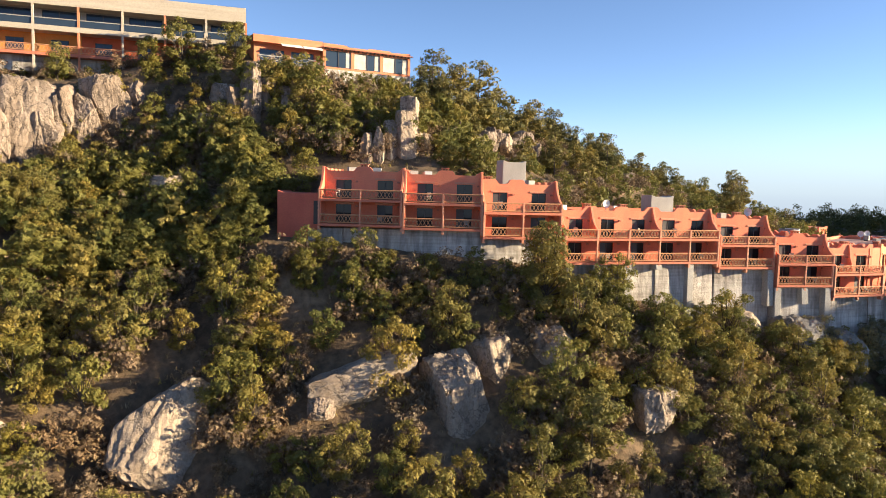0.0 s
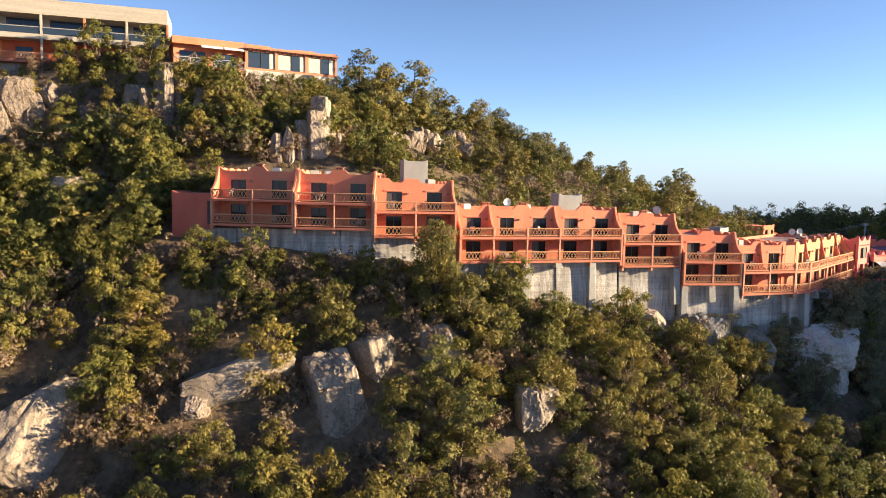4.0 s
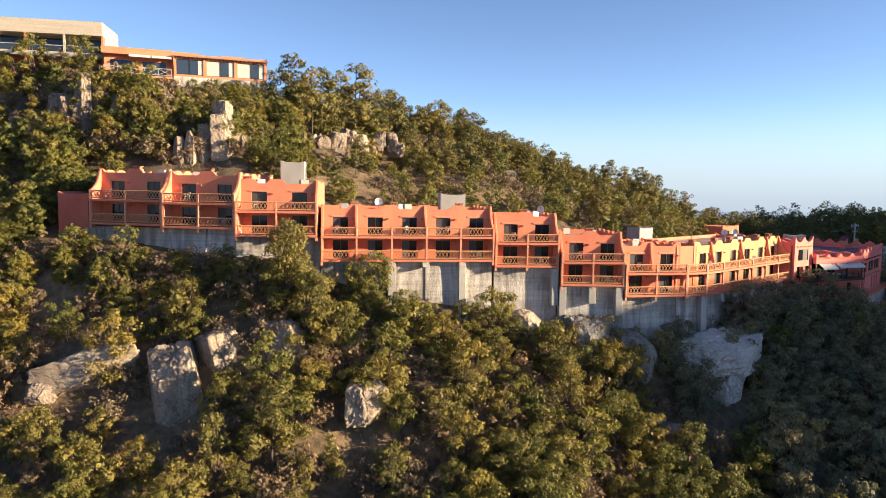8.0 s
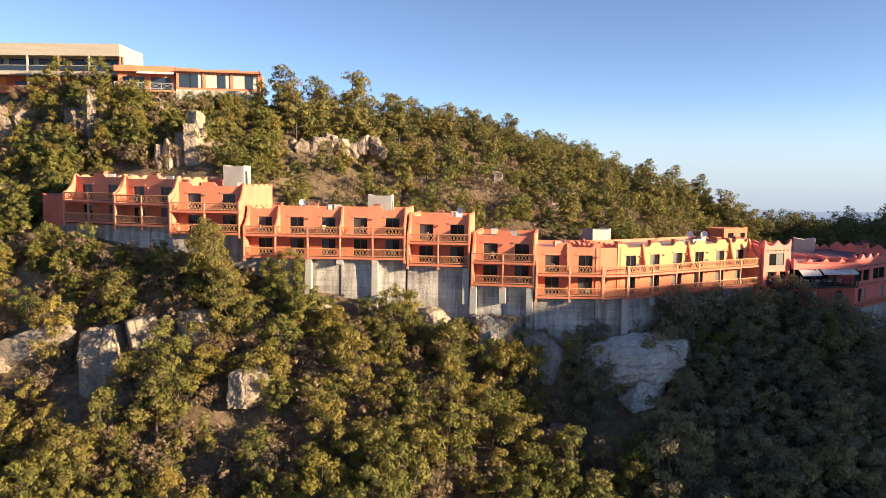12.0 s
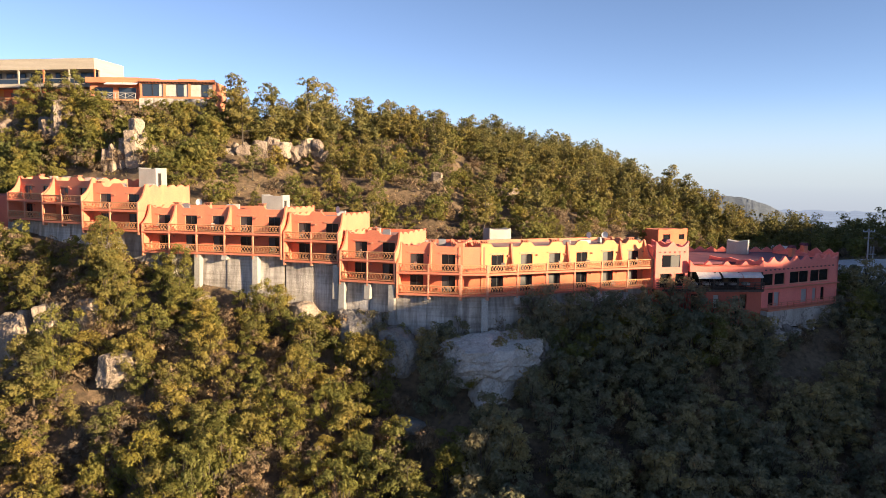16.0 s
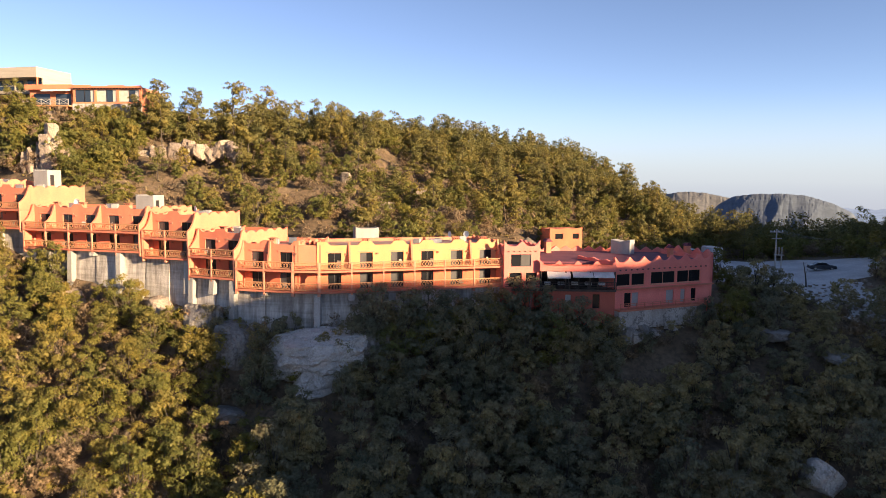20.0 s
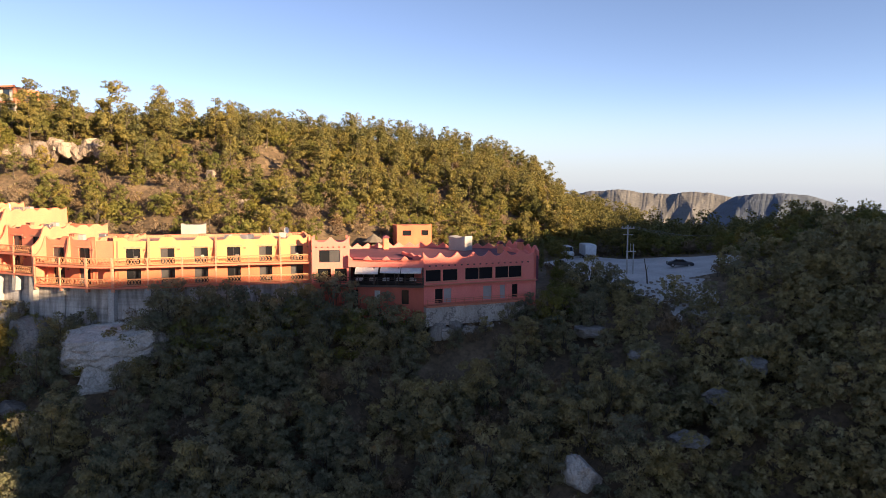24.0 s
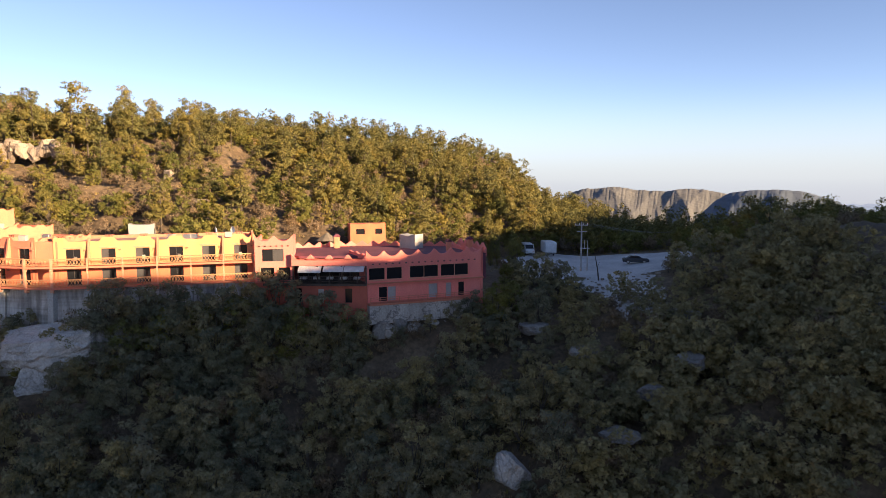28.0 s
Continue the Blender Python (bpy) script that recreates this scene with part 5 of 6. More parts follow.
for k, (x, y, z, sz) in enumerate(((-7, 98, 58.6, 6.0), (-12.5, 99, 58, 6.6), (-2.5, 99.5, 60.5, 4.8), (2.5, 101, 62.0, 4.4), (6.5, 101.5, 63.0, 3.8), (-18, 101, 59, 6.6), (-24, 103, 60, 7.0), (-9.6, 97.2, 57.0, 4.6), (-4.8, 97.8, 58.0, 4.0), (-0.2, 99.4, 60.4, 3.4),
                                   (-15.2, 98.6, 57.0, 5.0), (4.6, 100.4, 61.2, 3.2), (9.2, 101.0, 62.6, 2.8), (12.6, 97.4, 59.8, 2.2), (-21, 101, 58, 5.4), (11.0, 99.2, 60.8, 2.4))):
    wide = cliff_rng.uniform(0.5, 0.72)
    boulder(x, y, z, (sz * wide, sz * 0.5, sz * cliff_rng.uniform(0.7, 1.0)), 30 + k, k * 37, label="broken tan cliff rock under the lodge", name="cliff_rock", mat=ROCK_TAN, ribs=0.2, keep=0.9, cuts=24, tiers=0.9, tilt=(cliff_rng.uniform(-8, 8), cliff_rng.uniform(-10, 10)))
crag_rng = random.Random(31)
for k in range(22):
    x = 52.5 + k * 0.66 + crag_rng.uniform(-0.5, 0.5)
    sz = crag_rng.uniform(0.8, 1.6)
    boulder(x, 94.0 + (x - 54) * 0.3 + crag_rng.uniform(-0.9, 0.9), 60.4 + crag_rng.uniform(-0.7, 1.1), (sz * crag_rng.uniform(0.7, 1.2), sz * 0.8, sz * crag_rng.uniform(0.7, 1.3)), 50 + k, crag_rng.uniform(0, 360), label="grey-brown broken piece of a crag among the trees", name="crag", mat=ROCK_TAN if k % 3 else ROCK, ribs=0.1, keep=0.94, tiers=0.6)
for k, (x, y, z, sz) in enumerate(((50.5, 93.0, 59.3, 1.6), (76.9, 92, 53.7, 1.6), (102, 99, 53.1, 1.3), (97, 92, 50.7, 1.2), (88, 98, 55.1, 1.4), (14, 86.5, 50.6, 2.2), (8, 88, 52.1, 2.0))):
    boulder(x, y, z, (sz * (1.25, 0.9, 1.5)[k % 3], sz * 0.8, sz * (0.8, 1.15, 0.65)[k % 3]), 80 + k, (k * 53) % 50 - 25, label="pale broken crag among the trees", name="crag", mat=ROCK, ribs=0.12, keep=0.92, tiers=0.6)
for k, (x, y, z, sz, fl) in enumerate(((203, 61, 37.0, 3.4, 0.5), (206, 63, 38.6, 3.2, 0.5), (209, 65, 36.5, 4.2, 0.5), (201, 59.5, 35.0, 2.6, 0.4), (178, 68, 35.9, 2.2, 0.4), (171, 53, 29.0, 2.0, 0.4), (176.5, 57, 32.0, 2.2, 0.4), (163, 60, 32.0, 2.0, 0.4), (182, 82, 38.0, 2.2, 0.35), (157, 66, 33.8, 2.0, 0.35), (166, 46, 26, 2.2, 0.3))):
    boulder(x, y, z, (sz, sz * 0.8, sz * fl), 70 + k, k * 41, mat=ROCK_GREY, label="grey rock ledge among shaded scrub", name="crag", ribs=0.1, tiers=0.7)


# ---- chairs and tables on the balconies ----
def chair_on(m):
    c = thing("patio_chair", m, "faded plastic armchair on a hotel balcony", "chair", "balcony chairs")
    part("seat", Form().box(-0.26, 0.26, -0.26, 0.24, 0.40, 0.45), PATIO, c, "", 0.015)
    part("backrest", Form().prism([(0.20, 0.45), (0.26, 0.45), (0.36, 0.92), (0.31, 0.92)], -0.25, 0.25, "x"), PATIO, c)
    for sx in (-1, 1):
        part("armrest", Form().box(sx * 0.27 - 0.03, sx * 0.27 + 0.03, -0.24, 0.26, 0.62, 0.66), PATIO, c)
        for sy in (-0.22, 0.2):
            part("leg", Form().bar((sx * 0.24, sy, 0), (sx * 0.22, sy, 0.41), 0.025, 5), PATIO, c)
    return c


first_chair = None
for (ax, ay, az), (bx2, by2), spots2 in (((22.6, 73.7, 48.7), (30.6, 68.9), (0.2, 0.72)), ((30.6, 68.9, 48.5), (38.4, 64.8), (0.3, 0.8)), ((38.4, 64.8, 47.7), (47.3, 62.4), (0.22, 0.7)),
                                         ((47.7, 62.3, 44.9), (67.7, 58.3), (0.08, 0.3, 0.5, 0.72, 0.92)), ((67.9, 58.4, 44.2), (75.5, 56.5), (0.28, 0.75)), ((75.6, 56.1, 42.0), (83.0, 53.7), (0.3, 0.78)),
                                         ((83.1, 53.6, 40.7), (91.2, 52.3), (0.25, 0.8)), ((94.6, 52.7, 40.6), (118.3, 62.2), (0.1, 0.27, 0.44, 0.6, 0.77, 0.93))):
    turn = math.atan2(by2 - ay, bx2 - ax)
    for k, f in enumerate(spots2):
        zf = az + 0.26 + (UP if k % 3 != 1 else 0.0)
        m = Matrix.Translation((ax + (bx2 - ax) * f - math.sin(turn) * 0.95, ay + (by2 - ay) * f + math.cos(turn) * 0.95, zf)) @ Matrix.Rotation(turn + 0.7 * (k % 3 - 1), 4, "Z")
        if first_chair is None:
            first_chair = chair_on(m)
        else:
            copy_thing(first_chair, m)


# ---- trees ----
def leaf_cloud(rng, centres, radii, count, size, squash=0.8, droop=0.0):
    """Leaf clumps as small leaning triangles, spread over the skins of small balls: vertices (n*3, 3)."""
    centres, radii = np.array(centres), np.array(radii)
    pick = rng.choice(len(centres), count, p=radii ** 2 / (radii ** 2).sum())
    d = rng.normal(size=(count, 3))
    d /= np.linalg.norm(d, axis=1)[:, None]
    c = centres[pick] + d * (radii[pick] * rng.uniform(0.55, 1.08, count))[:, None] * np.array([1, 1, squash])
    nrm = d + rng.normal(size=(count, 3)) * 0.3 + np.array([0, 0, 0.25])
    nrm /= np.linalg.norm(nrm, axis=1)[:, None]
    a = np.cross(nrm, rng.normal(size=(count, 3)))
    a /= np.linalg.norm(a, axis=1)[:, None]
    b = np.cross(nrm, a)
    s = (size * rng.uniform(0.6, 1.35, count))[:, None]
    a, b, fold = a * s * 0.62, b * s * 0.62, nrm * s * 0.2
    a[:, 2] -= droop
    return np.stack([c - a - b * 0.6 - fold, c + a * 1.1 - b * 0.35, c - a * 0.1 + b * 1.15 + fold], 1).reshape(-1, 3)


ICOSA = bmesh.new()
bmesh.ops.create_icosphere(ICOSA, subdivisions=1, radius=1.0)
ICOSA_V = np.array([v.co[:] for v in ICOSA.verts])
ICOSA_F = np.array([[v.index for v in f.verts] for f in ICOSA.faces])
ICOSA.free()
OCTA_V = np.array([(1, 0, 0), (0, 1, 0), (-1, 0, 0), (0, -1, 0), (0, 0, 1), (0, 0, -1)], float)
OCTA_F = np.array([(0, 1, 4), (1, 2, 4), (2, 3, 4), (3, 0, 4), (1, 0, 5), (2, 1, 5), (3, 2, 5), (0, 3, 5)])


def lobed_crown(rng, centres, radii, count, size, squash=0.8, lift=0.35, core=0.7, slim=1.0, cores=14):
    """A crown of leafy lobes: small leaning leaf sprays over the outer skins of the lobes, round rough leaf-coloured
    cores added to block light: vertices (n*3, 3).
    """
    centres, radii = np.array(centres), np.array(radii)
    flat = np.array([1, 1, squash])
    n = int(count * 2.6)
    pick = rng.choice(len(centres), n, p=radii ** 2 / (radii ** 2).sum())
    d = rng.normal(size=(n, 3)) + np.array([0, 0, lift])
    d /= np.linalg.norm(d, axis=1)[:, None]
    wave = 1 + 0.16 * np.sin(d[:, 0] * 7 + pick) * np.sin(d[:, 1] * 8 + pick * 2.3) + 0.10 * np.sin(d[:, 2] * 13 + pick * 1.7)
    c = centres[pick] + d * (radii[pick] * wave * rng.uniform(0.84, 1.1, n))[:, None] * flat
    inside = np.zeros(n, bool)
    for k in range(len(centres)):
        inside |= (pick != k) & (np.linalg.norm((c - centres[k]) / flat, axis=1) < 0.82 * radii[k])
    keep = np.nonzero(~inside)[0][:count]
    c, d = c[keep], d[keep]
    n = len(c)
    nrm = d + rng.normal(size=(n, 3)) * 0.27 + np.array([0, 0, 0.15])
    nrm /= np.linalg.norm(nrm, axis=1)[:, None]
    a = np.cross(nrm, rng.normal(size=(n, 3)))
    a /= np.linalg.norm(a, axis=1)[:, None]
    b = np.cross(nrm, a)
    s = (size * rng.uniform(0.55, 1.4, n))[:, None]
    a, b, fold = a * s * 0.62 * slim, b * s * 0.62 / slim, nrm * s * 0.25
    leaf = np.stack([c - a - b * 0.6 - fold, c + a * 1.1 - b * 0.35, c - a * 0.1 + b * 1.15 + fold], 1).reshape(-1, 3)
    big = np.argsort(-radii)[:cores]
    skin, faces = (ICOSA_V, ICOSA_F) if cores > 12 else (OCTA_V, OCTA_F)
    v = skin[None] * rng.uniform(0.75, 1.08, (len(big), len(skin), 1)) * (radii[big] * core)[:, None, None] * flat + centres[big][:, None]
    return np.concatenate([v[:, faces].reshape(-1, 3), leaf])


def stem(form, path, r0, r1, sides=5, joint=None):
    """A tapering stem along a path, grown together with the vertex joint; gives the number of its last vertex."""
    path = [Vector(p) for p in path]
    last = len(path) - 1
    for i, p in enumerate(path):
        d = (path[min(i + 1, last)] - path[max(i - 1, 0)]).normalized()
        a = d.orthogonal().normalized()
        b = d.cross(a)
        r = r0 + (r1 - r0) * i / last
        at = len(form.v)
        form.v += [tuple(p + a * math.cos(k / sides * 6.2832) * r + b * math.sin(k / sides * 6.2832) * r) for k in range(sides)]
        if i:
            form.f += [[at - sides + k, at - sides + (k + 1) % sides, at + (k + 1) % sides, at + k] for k in range(sides)]
        elif joint is not None:
            form.f.append([joint, at, at + 1])
    form.f.append(list(range(len(form.v) - sides, len(form.v))))
    return len(form.v) - 1


def oak_shape(seed, h, spread_r, count, size, cone=0.5, low=0.13, limbs=14):
    """Trunk, near crown and far crown of a scrub oak: forked stem, limbs, a ragged crown of leafy lobes that tapers upward by cone."""
    rng = np.random.RandomState(seed)
    t = Form()
    fork = h * rng.uniform(0.12, 0.22)
    root = stem(t, [(0, 0, -0.6), (rng.normal() * 0.1, rng.normal() * 0.1, fork * 0.5), (rng.normal() * 0.2, rng.normal() * 0.2, fork)], 0.026 * h, 0.019 * h, 6)
    cs, rs = [], []
    base = np.array(t.v[-1])
    nlimb = rng.randint(limbs - 1, limbs + 3)
    for k in range(nlimb):
        a = k * 2.4 + rng.uniform(-0.5, 0.5)
        f = low + (0.86 - low) * (k / (nlimb - 1)) ** 0.85
        reach = spread_r * (1 - cone * f ** 1.4) * math.sin(min(1.0, f * 1.5 + 0.3) * 1.57) * rng.uniform(0.45, 0.85) * (0.25 if k == nlimb - 1 else 1)
        tip = np.array([math.cos(a) * reach, math.sin(a) * reach, h * f + rng.normal() * 0.03 * h])
        mid = (base + tip) / 2 + rng.normal(size=3) * 0.15
        stem(t, [tuple(base), tuple(mid), tuple(tip)], 0.010 * h, 0.004 * h, 3, root)
        r = spread_r * rng.uniform(0.24, 0.36) * (1.0 - 0.25 * f)
        cs.append(tip)
        rs.append(r)
        for _j in range(rng.randint(2, 5)):
            b = rng.uniform(0, 6.283)
            cs.append(tip + np.array([math.cos(b), math.sin(b), rng.uniform(-0.35, 0.6)]) * r * rng.uniform(0.75, 1.15))
            rs.append(r * rng.uniform(0.45, 0.75))
    far = lobed_crown(np.random.RandomState(seed + 1), cs[:], rs, 440, 0.46, 0.82, cores=12)
    return t, lobed_crown(rng, cs, rs, count, size, 0.82), far


def pine_shape(seed, h, count, size, umbrella=0.5):
    """A pine: straight trunk, bare below, with upswept tufted boughs and a rounded ragged head."""
    rng = np.random.RandomState(seed)
    t = Form()
    lean = rng.normal(size=2) * 0.025 * h
    root = stem(t, [(0, 0, -0.6), (lean[0] * 0.4, lean[1] * 0.4, h * 0.5), (lean[0], lean[1], h * 0.97)], 0.017 * h, 0.004 * h, 6)
    cs, rs = [], []
    low = 0.2 + 0.22 * umbrella
    levels = rng.randint(7, 10)
    for k in range(levels):
        f = low + (0.95 - low) * k / (levels - 1)
        g = (f - low) / (1 - low)
        reach = h * (0.25 * (1 - umbrella) * (1 - g) + 0.26 * umbrella * math.sqrt(max(0.0, 1 - (g * 1.3 - 0.45) ** 2)) + 0.02)
        for j in range(rng.randint(3, 5)):
            a = rng.uniform(0, 6.283)
            r = reach * rng.uniform(0.4, 1.1)
            hub = np.array([lean[0] * f, lean[1] * f, h * f + rng.normal() * 0.02 * h])
            tip = hub + np.array([math.cos(a) * r, math.sin(a) * r, 0.02 * h + 0.12 * r])
            stem(t, [tuple(hub - np.array([0, 0, 0.03 * h])), tuple(tip)], 0.006 * h, 0.002 * h, 3, root)
            for w in (1.0, rng.uniform(0.45, 0.7)):
                cs.append(tip * w + hub * (1 - w) + rng.normal(size=3) * np.array([0.015, 0.015, 0.01]) * h)
                rs.append(h * rng.uniform(0.06, 0.095) * (1.15 - 0.4 * g))
    cs.append(np.array([lean[0], lean[1], h * 0.97]))
    rs.append(h * 0.035)
    far = lobed_crown(np.random.RandomState(seed + 1), cs[:], rs, 400, size * 1.55, 0.7, 0.4, 0.8, 0.85, 12)
    return t, lobed_crown(rng, cs, rs, count, size, 0.7, 0.4, 0.75, 0.8, 20), far


def brush_shape(seed, h, count, size):
    """A dry bush: many thin stems from one foot, loose small clumps."""
    rng = np.random.RandomState(seed)
    t = Form()
    cs, rs = [], []
    for k in range(9):
        a = rng.uniform(0, 6.283)
        r = h * rng.uniform(0.2, 0.55)
        tip = np.array([math.cos(a) * r, math.sin(a) * r, h * rng.uniform(0.5, 1.0)])
        stem(t, [(0, 0, -0.3), tuple(tip * 0.5 + rng.normal(size=3) * 0.1), tuple(tip)], 0.03, 0.01, 3, 0 if k else None)
        for _j in range(2):
            cs.append(tip * rng.uniform(0.65, 1.0) + rng.normal(size=3) * 0.12 * h)
            rs.append(h * rng.uniform(0.15, 0.27))
    near = leaf_cloud(rng, cs, rs, count, size, 0.8)
    return t, near, leaf_cloud(rng, cs, rs, count // 2, size * 1.3, 0.8)


def leaves_for(n):
    return np.arange(n).reshape(-1, 3)


KINDS = {}


def make_kind(name, shapes, mats, label, category, group):
    """Prototypes of one kind of plant: mesh pairs of trunk and crown."""
    protos = []
    for k, (t, leaves, far) in enumerate(shapes):
        tm = bpy.data.meshes.new("trunk")
        tm.from_pydata(t.v, [], t.f)
        tm.materials.append(BARK)
        protos.append((tm, mesh_of("crown", leaves, leaves_for(len(leaves)), mats[k % len(mats)], False), far))
    KINDS[name] = (protos, label, category, group)


make_kind("oak_tree", [oak_shape(100 + k, 5.4 + 0.6 * (k % 4), 2.6 - 0.2 * (k % 3), 1900, 0.21, (0.3, 0.6, 0.45, 0.15)[k % 4]) for k in range(7)], [OAK_G], "bushy green scrub oak on the slope", "tree", "oaks on the slope")
make_kind("yellow_oak", [oak_shape(120 + k, 5.4 + 0.6 * (k % 4), 2.6 - 0.2 * (k % 3), 1900, 0.21, (0.5, 0.25, 0.6, 0.4)[k % 4]) for k in range(5)], [OAK_Y], "scrub oak with yellowing autumn leaves on the slope", "tree", "yellowing oaks on the slope")
make_kind("live_oak", [oak_shape(160 + k, 5.8 + 0.6 * (k % 3), 2.7 - 0.2 * (k % 2), 1800, 0.22, (0.2, 0.45, 0.3)[k % 3]) for k in range(6)], [OAK_SHADE_LIFT], "dense grey-green live oak in the shaded ravine", "tree", "oaks in the ravine")
make_kind("tall_oak", [oak_shape(140, 11.0, 3.4, 7500, 0.24, 0.62, 0.12, 30)], [OAK_Y], "tall old oak rising in front of the hotel", "tree", "oaks on the slope")
make_kind("pine_tree", [pine_shape(200 + k, 9.0 + k * 0.5, 1400, 0.3, (0.35, 0.85, 0.6, 0.95, 0.5, 0.75)[k]) for k in range(6)], [PINE], "tall pine with olive green needles on the hillside", "tree", "pines on the hill")
make_kind("dry_bush", [brush_shape(300 + k, 2.3, 800, 0.16) for k in range(5)], [BRUSH], "brown dry bush with sparse leaves on the slope", "bush", "dry bushes")


def plant(kind, x, y, scale, turn, k, dz=-0.15, stretch=1.0):
    protos, label, category, group = KINDS[kind]
    tm, cm = protos[k % len(protos)][:2]
    z = float(land(x, y)[0])
    t = thing(kind, Matrix.Translation((x, y, z + dz)) @ Matrix.Rotation(turn, 4, "Z") @ Matrix.Diagonal((scale, scale, scale * stretch, 1)), label, category, group)
    shared("trunk", tm, t)
    shared("crown", cm, t)
    return t


def built_on(x, y):
    """Where houses, walls, the parking ground and the pole stand."""
    d = y - float(edge_at(x))
    if 21 < x < 152 and -1.8 < d < 14.5 or 16.5 < x < 22 and -1.8 < d < 5:
        return True
    if 116 < x < 150 and 0 < d < 24:
        return True
    if -40 < x < 21 and 104.8 - (x - 21) * 0.158 < y < 120 or 20 < x < 47 and 98.6 < y < 112:
        return True
    along, out = (x - 133.8) * 0.88 + (y - 63.1) * 0.476, (x - 133.8) * 0.476 - (y - 63.1) * 0.88
    if -2 < along < 20 and -2 < out < 4.6:
        return True
    if 166 < x < 179 and 75 < y < 92:
        return True
    return math.hypot((x - 169) / 18, (y - 97) / 17.5) < 1.0 or math.hypot(x - 186, y - 82) < 4


BARE = [(5, 64.5, 5.5), (21, 60.5, 4.2), (32, 55.5, 4.6), (36.5, 57, 3.2), (50.4, 47.8, 2.2), (93.5, 47.4, 4.6), (101, 51, 1.8), (84, 50.5, 1.8), (153.3, 42, 2.6), (37.5, 82, 3.4), (20, 91.5, 2.2), (60, 93.6, 3.2), (55, 92.4, 2.2), (65, 95.4, 2.4), (-8, 94, 4), (138, 62, 3.2), (143, 65, 3.0), (85.2, 44.5, 2.0), (203, 57, 4.0), (43, 55.4, 1.9), (33, 52.0, 1.9), (150.6, 92.4, 3.0), (136.8, 86.4, 1.8)]


def free(x, y, r=0.0):
    return not built_on(x, y) and all(math.hypot(x - a, y - b) > c + r for a, b, c in BARE)


wood_rng = random.Random(11)
stuffed = {"oak_tree": [], "yellow_oak": [], "live_oak": [], "pine_tree": [], "dry_bush": []}
spots = []
# the slope below the hotel
step = 2.75
for i in range(int(240 / step)):
    for j in range(int(42 / step)):
        x = -34 + (i + wood_rng.uniform(-0.45, 0.45)) * step
        d = -(j + wood_rng.uniform(-0.45, 0.45)) * step * (1.0 if x < 135 else 1.45) - 1.6
        y = float(edge_at(x)) + d
        if not free(x, y, 0.3):
            continue
        u = wood_rng.random()
        shade = 0.12 if x > 88 else 0.0
        if u < 0.62 + shade:
            top = wood_rng.uniform(0.62, 1.25) * (0.68 if 152 < x < 184 and d > -24 else 1.0) * (0.72 if d > -6 and x < 90 else 1.0)
            spots.append(("oak_tree", x, y, top, d))
        elif u < 0.93 + shade * 0.4:
            spots.append(("dry_bush", x, y, wood_rng.uniform(0.7, 1.5), d))
        elif u < 0.955 and (d < -12 or x > 90):
            spots.append(("pine_tree", x, y, wood_rng.uniform(0.45, 0.8), d))
# a fringe along the foot of the walls
for k in range(105):
    x = wood_rng.uniform(12, 122)
    d = wood_rng.uniform(-8, -2.2)
    y = float(edge_at(x)) + d
    if free(x, y, -0.6):
        spots.append(("oak_tree", x, y, wood_rng.uniform(0.45, 0.75), d) if k % 3 else ("dry_bush", x, y, wood_rng.uniform(0.8, 1.5), d))
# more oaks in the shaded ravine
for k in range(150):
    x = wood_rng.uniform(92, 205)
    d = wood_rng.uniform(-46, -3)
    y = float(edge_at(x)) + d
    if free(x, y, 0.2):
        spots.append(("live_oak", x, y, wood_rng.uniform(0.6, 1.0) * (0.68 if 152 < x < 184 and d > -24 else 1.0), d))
# brown brush around the rocks
for k in range(330):
    x = wood_rng.uniform(-16, 84)
    d = wood_rng.uniform(-26, -2.5)
    y = float(edge_at(x)) + d
    if free(x, y, -1.4):
        spots.append(("dry_bush", x, y, wood_rng.uniform(0.7, 1.6), d))
for k in range(46):
    x = wood_rng.uniform(14, 47)
    d = wood_rng.uniform(-5.5, -2.0)
    spots.append(("oak_tree", x, float(edge_at(x)) + d, wood_rng.uniform(0.4, 0.6), d) if k % 3 else ("dry_bush", x, float(edge_at(x)) + d, wood_rng.uniform(0.8, 1.4), d))
for k in range(46):
    x, y = wood_rng.uniform(-26, 20), wood_rng.uniform(91, 98)
    spots.append(("dry_bush", x, y, wood_rng.uniform(0.7, 1.3), -5.0) if k % 3 else ("oak_tree", x, y, wood_rng.uniform(0.32, 0.5), -5.0))
for k in range(120):
    x, y = wood_rng.uniform(-14, 36), wood_rng.uniform(88, 101.5)
    if free(x, y, -1.2):
        spots.append(("oak_tree", x, y, wood_rng.uniform(0.75, 1.1) * (1.0 if x > 22 or y < 97 else 1.5) * (0.62 if y > 95 else 1.0), -4.0) if k % 3 else ("dry_bush", x, y, wood_rng.uniform(1.0, 1.7), -4.0))
# thick growth on the cliff under the lodge, and the dark wood beyond the parking ground
for k in range(520):
    x, y = wood_rng.uniform(-34, 50), wood_rng.uniform(76, 103)
    if free(x, y, -0.5):
        spots.append(("oak_tree", x, y, wood_rng.uniform(0.65, 1.1) * (0.55 if y > 94 else 1), 20.0) if k % 4 else ("dry_bush", x, y, wood_rng.uniform(0.9, 1.6), 20.0))
for k in range(260):
    x, y = wood_rng.uniform(146, 240), wood_rng.uniform(117, 150)
    spots.append(("oak_tree" if k % 2 else "pine_tree", x, y, wood_rng.uniform(0.55, 0.85) * (0.85 if x > 182 else 1.0), 90.0))
